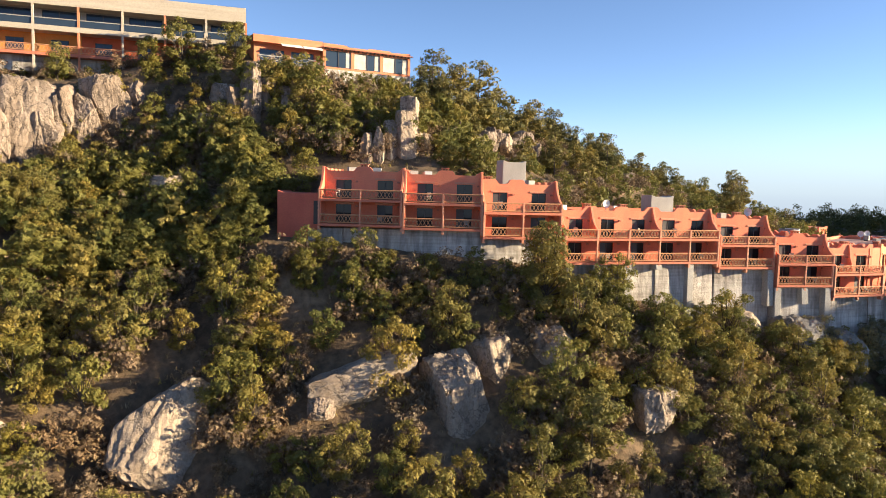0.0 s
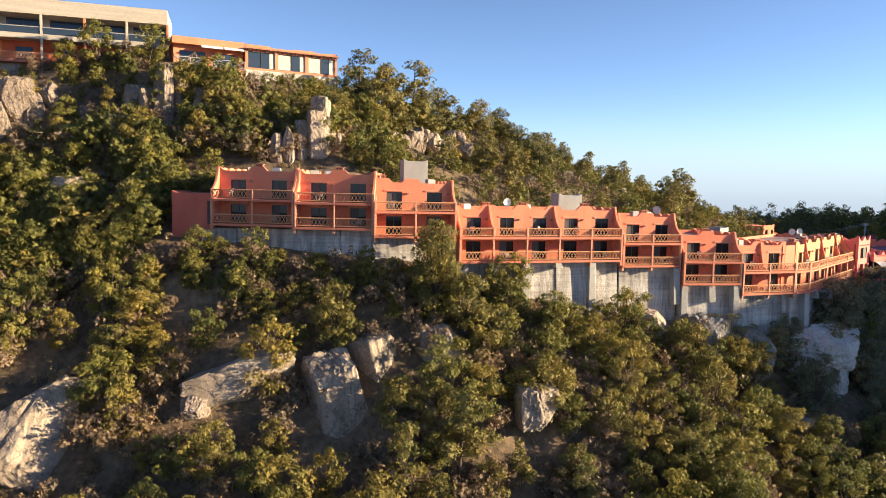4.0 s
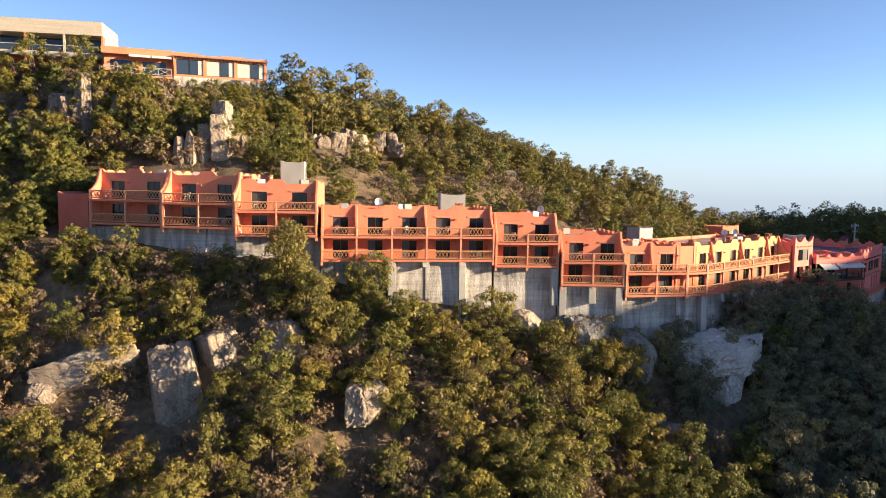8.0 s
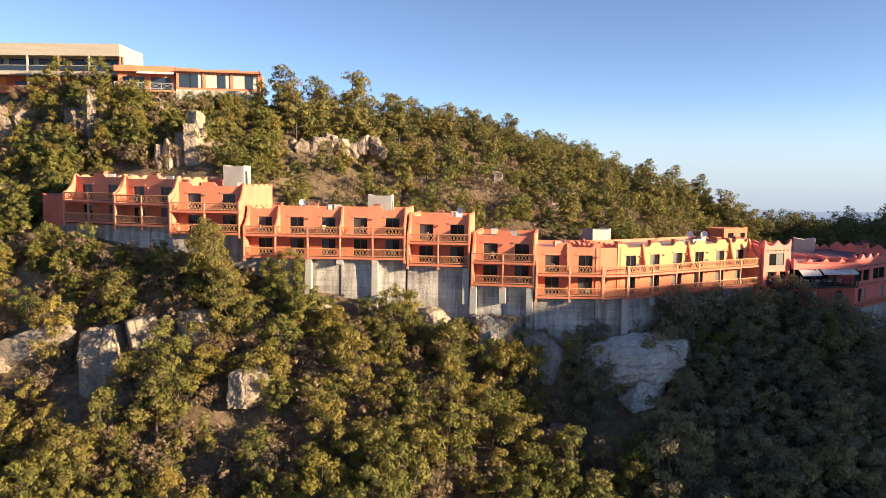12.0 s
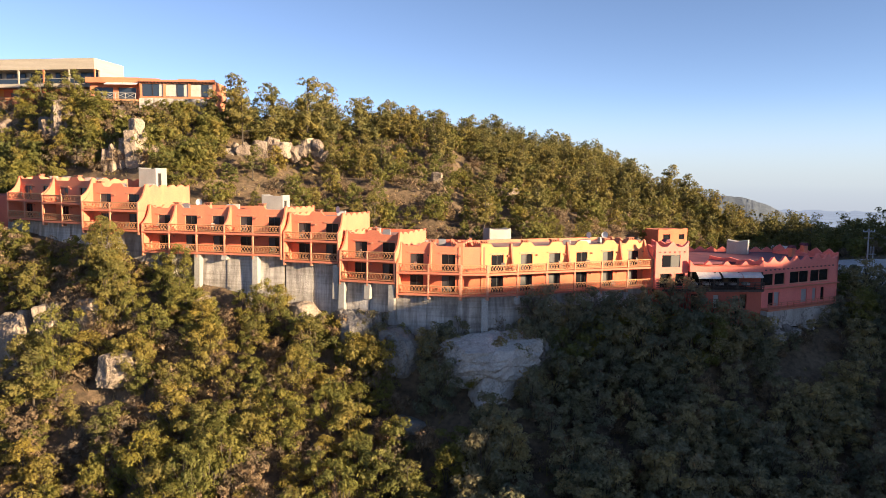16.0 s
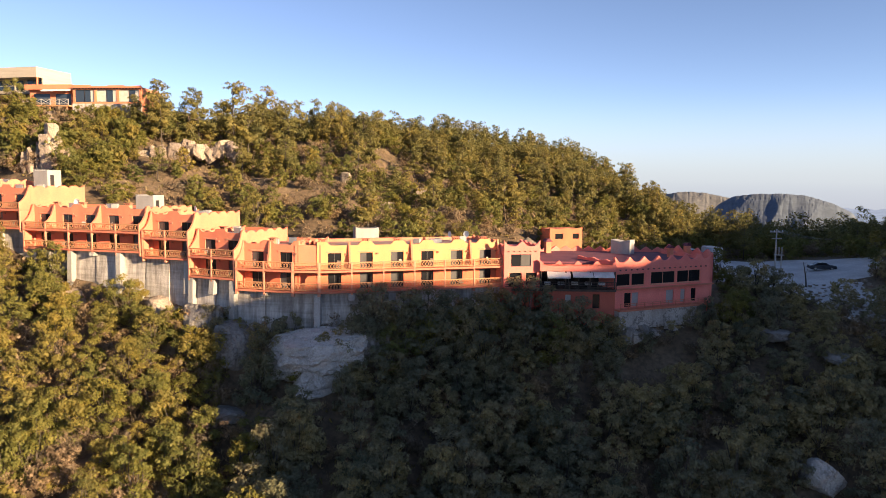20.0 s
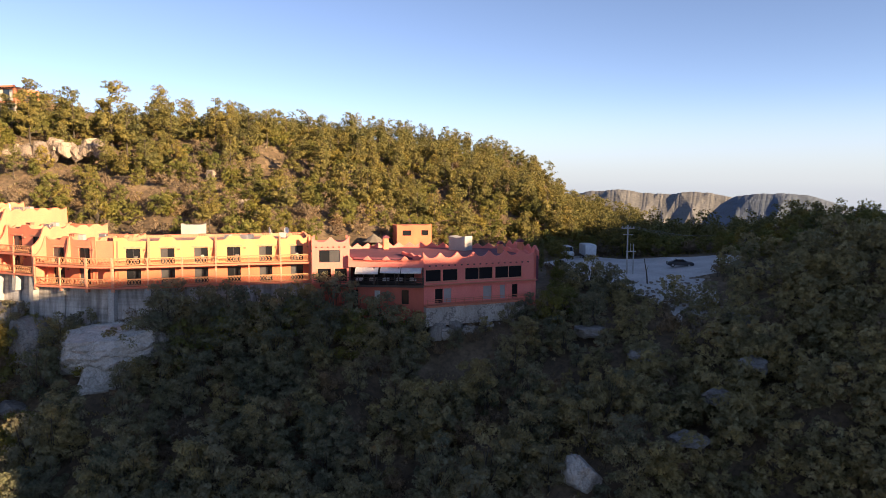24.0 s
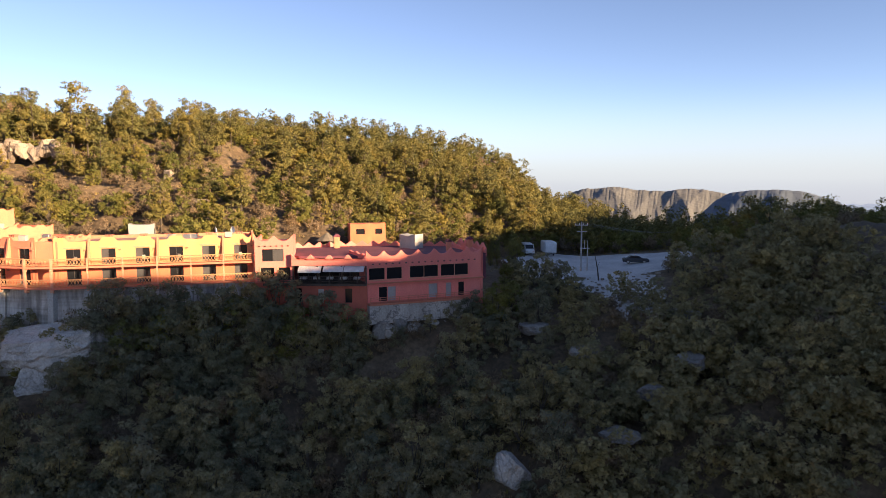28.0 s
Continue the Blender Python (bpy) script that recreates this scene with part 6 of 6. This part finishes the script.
# the hill behind and the ridges: open scrub above the roofs, pines towards the crest
step = 2.95
for i in range(int(330 / step)):
    for j in range(int(190 / step)):
        x = -60 + (i + wood_rng.uniform(-0.45, 0.45)) * step
        d = 2 + (j + wood_rng.uniform(-0.45, 0.45)) * step
        y = float(edge_at(x)) + d
        crest_d = float(np.interp(x, (40, 80, 150), (70, 125, 128)))
        up = d / crest_d
        open_ground = 0.16 if 55 < x < 128 and 14 < d < 70 else 0.08
        if not free(x, y, 0.2) or (y > 150 and x < 40) or up > 1.12 or wood_rng.random() < open_ground:
            continue
        u = wood_rng.random()
        if y > 90 and x < 50:
            spots.append(("oak_tree", x, y, wood_rng.uniform(0.4, 0.62), d) if u < 0.75 else ("dry_bush", x, y, wood_rng.uniform(0.8, 1.4), d))
            continue
        pines = min(0.62, max(0.03, 0.9 * up - 0.18))
        if u < pines:
            spots.append(("pine_tree", x, y, wood_rng.uniform(0.42, 0.72) * (1.25 if u < 0.1 else 1.0), d))
        elif u < pines + (1 - pines) * 0.56:
            spots.append(("oak_tree", x, y, wood_rng.uniform(0.42, 0.88), d))
        else:
            spots.append(("dry_bush", x, y, wood_rng.uniform(0.7, 1.4), d))
# oaks past the sun-shade line take the leaves lightened for shade
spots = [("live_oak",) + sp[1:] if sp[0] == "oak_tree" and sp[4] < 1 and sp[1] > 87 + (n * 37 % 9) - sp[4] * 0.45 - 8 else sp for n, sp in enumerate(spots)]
spots = [sp[:3] + (sp[3] * 0.6,) + sp[4:] if sp[1] < 22 and sp[2] > 97 and sp[2] < 125 else sp for sp in spots]
spots = [("yellow_oak",) + sp[1:] if sp[0] == "oak_tree" and n * 5 % 11 < 4 else sp for n, sp in enumerate(spots)]
quota = {"oak_tree": 235, "yellow_oak": 290, "live_oak": 275, "pine_tree": 255, "dry_bush": 270}
order = sorted(range(len(spots)), key=lambda n: max(0.0, spots[n][4] + 2, -44 - spots[n][4]) + (0 if -25 < spots[n][1] < 160 else 60) + n * 1e-6)
for n in order:
    kind, x, y, sc, d = spots[n]
    turn, k = (n * 2.399) % 6.283, (n * 7) % 12
    if quota[kind] > 0 and (d < 60 or kind == "pine_tree"):
        quota[kind] -= 1
        plant(kind, x, y, sc, turn, k, stretch=0.9 + 0.3 * ((n * 13 % 10) / 10))
    else:
        stuffed[kind].append((x, y, sc, turn, k))
# trees that stand out
for kind, x, y, sc, k in (("tall_oak", 43.6, 60.0, 1.0, 0), ("pine_tree", 118.6, 99.0, 0.95, 1), ("pine_tree", 117.0, 99.5, 0.85, 3), ("pine_tree", 49.8, 100.8, 0.85, 0), ("pine_tree", 62.3, 108.4, 0.8, 1),
                          ("pine_tree", 78.2, 140.5, 0.8, 3), ("pine_tree", 164.8, 171.0, 1.0, 0), ("pine_tree", 46.4, 98.6, 0.75, 0), ("pine_tree", 80, 119, 0.75, 3), ("pine_tree", 198.8, 105.7, 0.8, 1),
                          ("oak_tree", 92.5, 49.5, 1.0, 0), ("oak_tree", 66.5, 55.5, 1.0, 3), ("oak_tree", 71.5, 52.5, 1.0, 2), ("oak_tree", 55.5, 55.0, 1.05, 2), ("oak_tree", 127.5, 60.6, 0.95, 4), ("oak_tree", 104.5, 52.0, 1.05, 3), ("oak_tree", 108.5, 54.5, 1.1, 1), ("oak_tree", 112.5, 56.5, 1.1, 5),
                          ("oak_tree", 116.5, 58.5, 1.0, 2), ("oak_tree", 121.0, 60.0, 0.9, 0), ("oak_tree", 131.5, 60.5, 1.0, 4), ("oak_tree", 125.0, 58.0, 1.1, 3), ("oak_tree", 151.5, 68.5, 1.1, 1), ("oak_tree", 154, 71, 1.0, 0), ("oak_tree", 22.4, 80.4, 0.8, 1), ("oak_tree", 24.4, 84.4, 0.9, 4), ("oak_tree", 19.8, 83.2, 0.9, 0), ("oak_tree", 26.4, 87.4, 0.8, 3), ("oak_tree", 17.6, 86.4, 0.95, 5), ("oak_tree", 29.2, 88.6, 0.75, 2), ("oak_tree", 15.0, 81.6, 0.9, 7), ("oak_tree", 17.6, 79.4, 0.7, 6),
                          ("pine_tree", 66, 124, 0.62, 3), ("pine_tree", 73, 131, 0.72, 1), ("pine_tree", 81, 127, 0.55, 3), ("pine_tree", 90, 138, 0.72, 1), ("pine_tree", 99, 134, 0.6, 3), ("pine_tree", 107, 143, 0.7, 1), ("pine_tree", 117, 146, 0.66, 3), ("pine_tree", 126, 149, 0.75, 1), ("pine_tree", 134, 150, 0.7, 2),
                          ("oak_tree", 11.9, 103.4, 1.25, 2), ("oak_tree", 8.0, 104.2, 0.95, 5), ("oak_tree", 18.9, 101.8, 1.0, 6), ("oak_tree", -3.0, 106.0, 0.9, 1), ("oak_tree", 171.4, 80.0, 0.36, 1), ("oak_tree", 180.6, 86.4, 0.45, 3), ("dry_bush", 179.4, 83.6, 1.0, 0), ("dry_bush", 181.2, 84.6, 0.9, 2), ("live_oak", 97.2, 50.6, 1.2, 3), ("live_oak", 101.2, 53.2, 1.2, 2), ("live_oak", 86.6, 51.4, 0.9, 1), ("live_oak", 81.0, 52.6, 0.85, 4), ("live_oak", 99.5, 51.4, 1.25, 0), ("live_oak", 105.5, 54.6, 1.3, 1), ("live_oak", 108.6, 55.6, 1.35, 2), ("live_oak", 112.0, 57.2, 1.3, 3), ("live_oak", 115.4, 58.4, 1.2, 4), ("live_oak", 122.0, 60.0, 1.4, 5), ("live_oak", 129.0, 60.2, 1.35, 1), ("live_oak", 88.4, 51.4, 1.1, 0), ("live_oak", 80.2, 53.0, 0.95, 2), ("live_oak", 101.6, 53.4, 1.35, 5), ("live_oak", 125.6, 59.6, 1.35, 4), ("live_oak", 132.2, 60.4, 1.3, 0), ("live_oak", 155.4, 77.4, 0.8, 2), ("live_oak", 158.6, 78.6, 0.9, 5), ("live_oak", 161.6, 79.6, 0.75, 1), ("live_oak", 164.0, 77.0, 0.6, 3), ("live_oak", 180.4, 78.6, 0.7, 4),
                          ("oak_tree", 50.4, 100.6, 0.85, 2), ("oak_tree", 52.0, 103.6, 0.9, 3), ("oak_tree", 54.2, 101.5, 0.8, 0), ("oak_tree", 48.4, 100.2, 0.7, 2), ("oak_tree", 49.6, 103.0, 0.75, 3), ("oak_tree", 47.6, 98.4, 0.75, 5),
                          ("oak_tree", 31.6, 98.9, 0.48, 0), ("oak_tree", 34.4, 98.6, 0.55, 3), ("oak_tree", 36.8, 98.8, 0.62, 4), ("oak_tree", 39.6, 98.7, 0.58, 7), ("oak_tree", 42.2, 98.8, 0.6, 0), ("oak_tree", 44.8, 98.6, 0.66, 3),
                          ("oak_tree", 19.0, 98.6, 0.42, 4), ("oak_tree", 24.6, 97.8, 0.42, 0), ("oak_tree", 28.2, 98.0, 0.45, 7), ("oak_tree", 14.2, 102.6, 0.5, 3), ("oak_tree", 8.6, 103.4, 0.5, 0), ("oak_tree", 17.4, 102.4, 0.42, 7)):
    plant(kind, x, y, sc, x % 6.28, k)
for k, (x, y, top) in enumerate(((49.2, 100.2, 75.0), (56.5, 104, 72.0), (62.1, 108, 73.2), (64.9, 109, 71.2), (71.8, 115, 70.8), (82.3, 120, 70.0), (54.8, 117, 72.5), (77, 128, 70.5), (88, 132, 70.5), (95, 140, 71.0), (104, 150, 71.5))):
    plant("pine_tree", x, y, min(1.25, max(0.55, (top - float(land(x, y)[0])) / 9.8)), k * 2.1, (1, 3, 5)[k % 3])
for k in range(26):
    x = -22 + k * 1.65
    plant("dry_bush" if k % 3 else "oak_tree", x, 103.4 - (x - 21) * 0.158 + 0.5 * math.sin(k * 2.3), (0.95 + 0.3 * math.sin(k * 1.7)) if k % 3 else 0.36, k * 1.1, k)
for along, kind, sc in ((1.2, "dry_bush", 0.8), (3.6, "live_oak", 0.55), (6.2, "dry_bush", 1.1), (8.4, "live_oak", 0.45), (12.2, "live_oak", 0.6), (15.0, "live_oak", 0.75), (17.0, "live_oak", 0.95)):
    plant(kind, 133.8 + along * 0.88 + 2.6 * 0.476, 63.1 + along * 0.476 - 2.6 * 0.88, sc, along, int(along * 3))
# dark cypresses beside the drive
for k, (x, y, hh) in enumerate(((150.2, 95.2, 6.4), (151.5, 95.8, 5.8), (137.4, 88.6, 4.6))):
    rng = np.random.RandomState(400 + k)
    zs = np.linspace(0.1, 0.97, 16)
    lv = leaf_cloud(rng, [(rng.normal() * 0.05, rng.normal() * 0.05, hh * q) for q in zs], [0.5 * math.sin(min(1, (1 - q) * 1.3 + 0.12) * 1.5) + 0.05 for q in zs], 1400, 0.14, 1.0)
    tr = thing("cypress", Matrix.Translation(put(x, y, -0.1)), ("slim dark green cypress beside the drive", "slim yellow-green cypress behind the restaurant")[k == 2], "tree", "cypresses")
    trunk = Form()
    stem(trunk, [(0, 0, -0.4), (0, 0, hh * 0.6)], 0.1, 0.04, 6)
    part("trunk", trunk, BARK, tr)
    shared("crown", mesh_of("crown", lv, leaves_for(len(lv)), PINE if k < 2 else OAK_Y, False), tr)
# the many trees further off, one mesh for each kind
for kind, rows in stuffed.items():
    protos = KINDS[kind][0]
    by_mat = {m: [] for m in sorted({p[1].materials[0].name for p in protos})}
    zs = land([r[0] for r in rows], [r[1] for r in rows]) if rows else ()
    for (x, y, sc, turn, k), z in zip(rows, zs):
        tm, cm, leaves = protos[k % len(protos)]
        c, s = math.cos(turn), math.sin(turn)
        rot = np.array([[c, -s, 0], [s, c, 0], [0, 0, 1]]) * sc
        by_mat[cm.materials[0].name].append(leaves @ rot.T + np.array([x, y, z - 0.15]))
    for mname, chunks in by_mat.items():
        if chunks:
            lv = np.concatenate(chunks)
            ob = new({"oak_tree": "oak_woods", "yellow_oak": "yellowing_oak_woods", "live_oak": "live_oak_woods", "pine_tree": "pine_woods", "dry_bush": "dry_scrub"}[kind], mesh_of("woods", lv, leaves_for(len(lv)), bpy.data.materials[mname], False))
            tagged(ob, {"oak_tree": "dense scrub oak woods covering the hillsides", "yellow_oak": "yellowing scrub oaks among the woods of the hillsides", "live_oak": "dense grey-green oaks filling the shaded ravine", "pine_tree": "scattered pines along the hill and ridges", "dry_bush": "brown dry scrub between the trees"}[kind], "woods", kind="stuff")

# ---- undergrowth: thin blades and sprigs over the open soil ----
tuft_rng = np.random.RandomState(77)
n_tuft = 15000
tx = tuft_rng.uniform(-34, 205, n_tuft)
td = np.where(tuft_rng.rand(n_tuft) < 0.38, tuft_rng.uniform(-48, -1.6, n_tuft), tuft_rng.uniform(12, 85, n_tuft))
ty = edge_at(tx) + td
ok = np.array([not built_on(a, b) for a, b in zip(tx, ty)])
tx, ty = tx[ok], ty[ok]
tz = land(tx, ty)
per = 14
ang = tuft_rng.uniform(0, 6.283, (len(tx), per))
rad = tuft_rng.uniform(0.03, 0.5, (len(tx), per))
sz = tuft_rng.uniform(0.2, 0.62, (len(tx), per))
foot = np.stack([tx[:, None] + np.cos(ang) * rad, ty[:, None] + np.sin(ang) * rad, tz[:, None] - 0.06 + 0 * rad], -1)
side = np.stack([-np.sin(ang), np.cos(ang), 0 * ang], -1) * 0.055 * (0.6 + sz[..., None])
rise = np.stack([np.cos(ang * 3) * 0.55, np.sin(ang * 3) * 0.55, 1 + 0 * ang], -1) * sz[..., None]
blades = np.stack([foot - side, foot + side, foot + rise], 2).reshape(-1, 3)
half = len(blades) * 3 // 5 // 3 * 3
for lo, hi, mt, nm, lb in ((0, half, STRAW, "dry_grass", "low dry grass and bracken on the open soil"), (half, len(blades), OAK_Y, "undergrowth", "low green undergrowth between the trees")):
    tagged(new(nm, mesh_of(nm, blades[lo:hi], leaves_for(hi - lo), mt, False)), lb, "undergrowth", kind="stuff")

# ---- far mesas and hazy ranges ----
def haze(name, wood, cliff):
    """Far country with haze in its colours: wooded slopes where it is gentle, bare banded rock where it is steep."""
    m, n, l, b = shader(name, 1.0)
    geo = n.new("ShaderNodeNewGeometry")
    sep = n.new("ShaderNodeSeparateXYZ")
    l.new(geo.outputs["True Normal"], sep.inputs[0])
    steep = ramp_of(n, [(0.45, (1, 1, 1)), (0.72, (0, 0, 0))])
    l.new(sep.outputs[2], steep.inputs[0])
    band = noise_of(n, l, 0.02, 6, (1, 1, 6))
    rock = ramp_of(n, [(0.35, tuple(c * 0.6 for c in cliff)), (0.6, cliff)])
    l.new(band.outputs[0], rock.inputs[0])
    patch = noise_of(n, l, 0.045, 7, (1, 1, 1.5), 0.7)
    leaf = ramp_of(n, [(0.38, tuple(c * 0.72 for c in wood)), (0.6, wood), (0.75, tuple(0.5 * (c + k) for c, k in zip(wood, cliff)))])
    l.new(patch.outputs[0], leaf.inputs[0])
    l.new(mixed(n, l, leaf.outputs[0], rock.outputs[0], steep.outputs[0]), b.inputs["Base Color"])
    return m


# base colours lifted and blued to paint in the distance haze
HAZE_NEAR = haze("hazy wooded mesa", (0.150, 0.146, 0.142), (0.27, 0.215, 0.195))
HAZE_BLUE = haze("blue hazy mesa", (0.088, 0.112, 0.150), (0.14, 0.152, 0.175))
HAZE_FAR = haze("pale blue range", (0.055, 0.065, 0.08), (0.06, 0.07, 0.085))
# the far range also glows, in place of light scattered by haze
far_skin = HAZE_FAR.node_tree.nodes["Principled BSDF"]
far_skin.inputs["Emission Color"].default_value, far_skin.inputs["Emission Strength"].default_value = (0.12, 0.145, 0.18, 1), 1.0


def mesa(name, a0, a1, dist, tops, base, depth, mat, label):
    """A range of table hills: compass angles a0 to a1 from north, at a distance from the canyon rim; gullied slopes with bands of cliff below the crest."""
    n, rows = 420, 40
    rng = np.random.RandomState(int(dist))
    ang = np.radians(np.linspace(a0, a1, n + 1))
    along = ang * dist
    fine = np.interp(np.linspace(0, 1, n + 1), np.linspace(0, 1, len(tops)), tops)
    fine = np.convolve(np.pad(fine, 6, "edge"), np.ones(13) / 13, "valid")

    def ridged(wl, drift):
        return np.abs(np.sin(along[:, None] * 3.1416 / wl + drift + rng.uniform(0, 6) + 0.8 * np.sin(along[:, None] * 2.1 / wl + rng.uniform(0, 6))))

    r = np.linspace(0, 1, rows + 1)[None]
    gully = 0.6 * ridged(150, r * 2.5) + 0.32 * ridged(64, -r * 4) + 0.08 * ridged(27, r * 6)
    crest_n = (2.2 * ridged(110, 0 * r[:, :1]) + 1.0 * ridged(40, 0 * r[:, :1]) + 0.5 * ridged(11, 0 * r[:, :1]) - 2.0)[:, 0] * dist / 900
    lo1, lo2 = 0.45 + 0.12 * ridged(210, 0 * r) * r ** 0, 0.8 + 0.06 * ridged(150, 0 * r)
    rise = 0.86 * np.sin(r * 1.3) + 0.05 / (1 + np.exp(-(r - lo1) * 26)) + 0.07 / (1 + np.exp(-(r - lo2) * 26))
    rise = rise / rise[:, -1:]
    out = dist + depth * (r + 0.10 * (gully - 0.6) * np.sin(r * 2.6))
    z = base + (fine[:, None] - base) * rise + crest_n[:, None] * r + 3.0 * (gully - 0.6) * (1 - r) + np.repeat(rng.normal(size=(n // 4 + 2, rows + 1)), 4, 0)[: n + 1] * dist / 7000
    v = np.stack([120 + np.sin(ang)[:, None] * out, np.cos(ang)[:, None] * out, z], -1).reshape(-1, 3)
    idx2 = np.arange((n + 1) * (rows + 1)).reshape(n + 1, rows + 1)
    f = np.stack([idx2[:-1, :-1], idx2[1:, :-1], idx2[1:, 1:], idx2[:-1, 1:]], -1).reshape(-1, 4)
    ob = new(name, mesh_of(name, v, f, mat, False))
    return tagged(ob, label, "hills", kind="structure")


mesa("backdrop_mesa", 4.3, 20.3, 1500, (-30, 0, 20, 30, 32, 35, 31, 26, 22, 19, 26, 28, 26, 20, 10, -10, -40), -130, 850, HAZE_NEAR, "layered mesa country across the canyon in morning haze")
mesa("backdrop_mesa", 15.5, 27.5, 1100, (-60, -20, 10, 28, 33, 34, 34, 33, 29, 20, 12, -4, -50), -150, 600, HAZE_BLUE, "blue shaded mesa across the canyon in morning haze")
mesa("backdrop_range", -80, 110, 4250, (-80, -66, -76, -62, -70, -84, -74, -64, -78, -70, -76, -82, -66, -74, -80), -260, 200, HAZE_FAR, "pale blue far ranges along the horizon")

# added glowing shell, fading upward, that paints bright haze over the horizon sky
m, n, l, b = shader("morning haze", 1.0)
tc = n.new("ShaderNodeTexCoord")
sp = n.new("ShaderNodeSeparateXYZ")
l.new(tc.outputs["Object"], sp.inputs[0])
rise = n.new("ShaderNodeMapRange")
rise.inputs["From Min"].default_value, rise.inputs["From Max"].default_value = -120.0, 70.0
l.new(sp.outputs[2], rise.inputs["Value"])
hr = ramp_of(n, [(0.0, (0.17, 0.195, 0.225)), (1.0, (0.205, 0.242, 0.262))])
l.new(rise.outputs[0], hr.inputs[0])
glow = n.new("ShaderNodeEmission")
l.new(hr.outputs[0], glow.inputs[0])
shell_fade = n.new("ShaderNodeMapRange")
shell_fade.interpolation_type = "SMOOTHSTEP"
shell_fade.inputs["From Min"].default_value, shell_fade.inputs["From Max"].default_value = 0.0, 640.0
l.new(sp.outputs[2], shell_fade.inputs["Value"])
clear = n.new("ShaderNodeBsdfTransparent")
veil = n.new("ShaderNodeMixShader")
l.new(shell_fade.outputs[0], veil.inputs[0])
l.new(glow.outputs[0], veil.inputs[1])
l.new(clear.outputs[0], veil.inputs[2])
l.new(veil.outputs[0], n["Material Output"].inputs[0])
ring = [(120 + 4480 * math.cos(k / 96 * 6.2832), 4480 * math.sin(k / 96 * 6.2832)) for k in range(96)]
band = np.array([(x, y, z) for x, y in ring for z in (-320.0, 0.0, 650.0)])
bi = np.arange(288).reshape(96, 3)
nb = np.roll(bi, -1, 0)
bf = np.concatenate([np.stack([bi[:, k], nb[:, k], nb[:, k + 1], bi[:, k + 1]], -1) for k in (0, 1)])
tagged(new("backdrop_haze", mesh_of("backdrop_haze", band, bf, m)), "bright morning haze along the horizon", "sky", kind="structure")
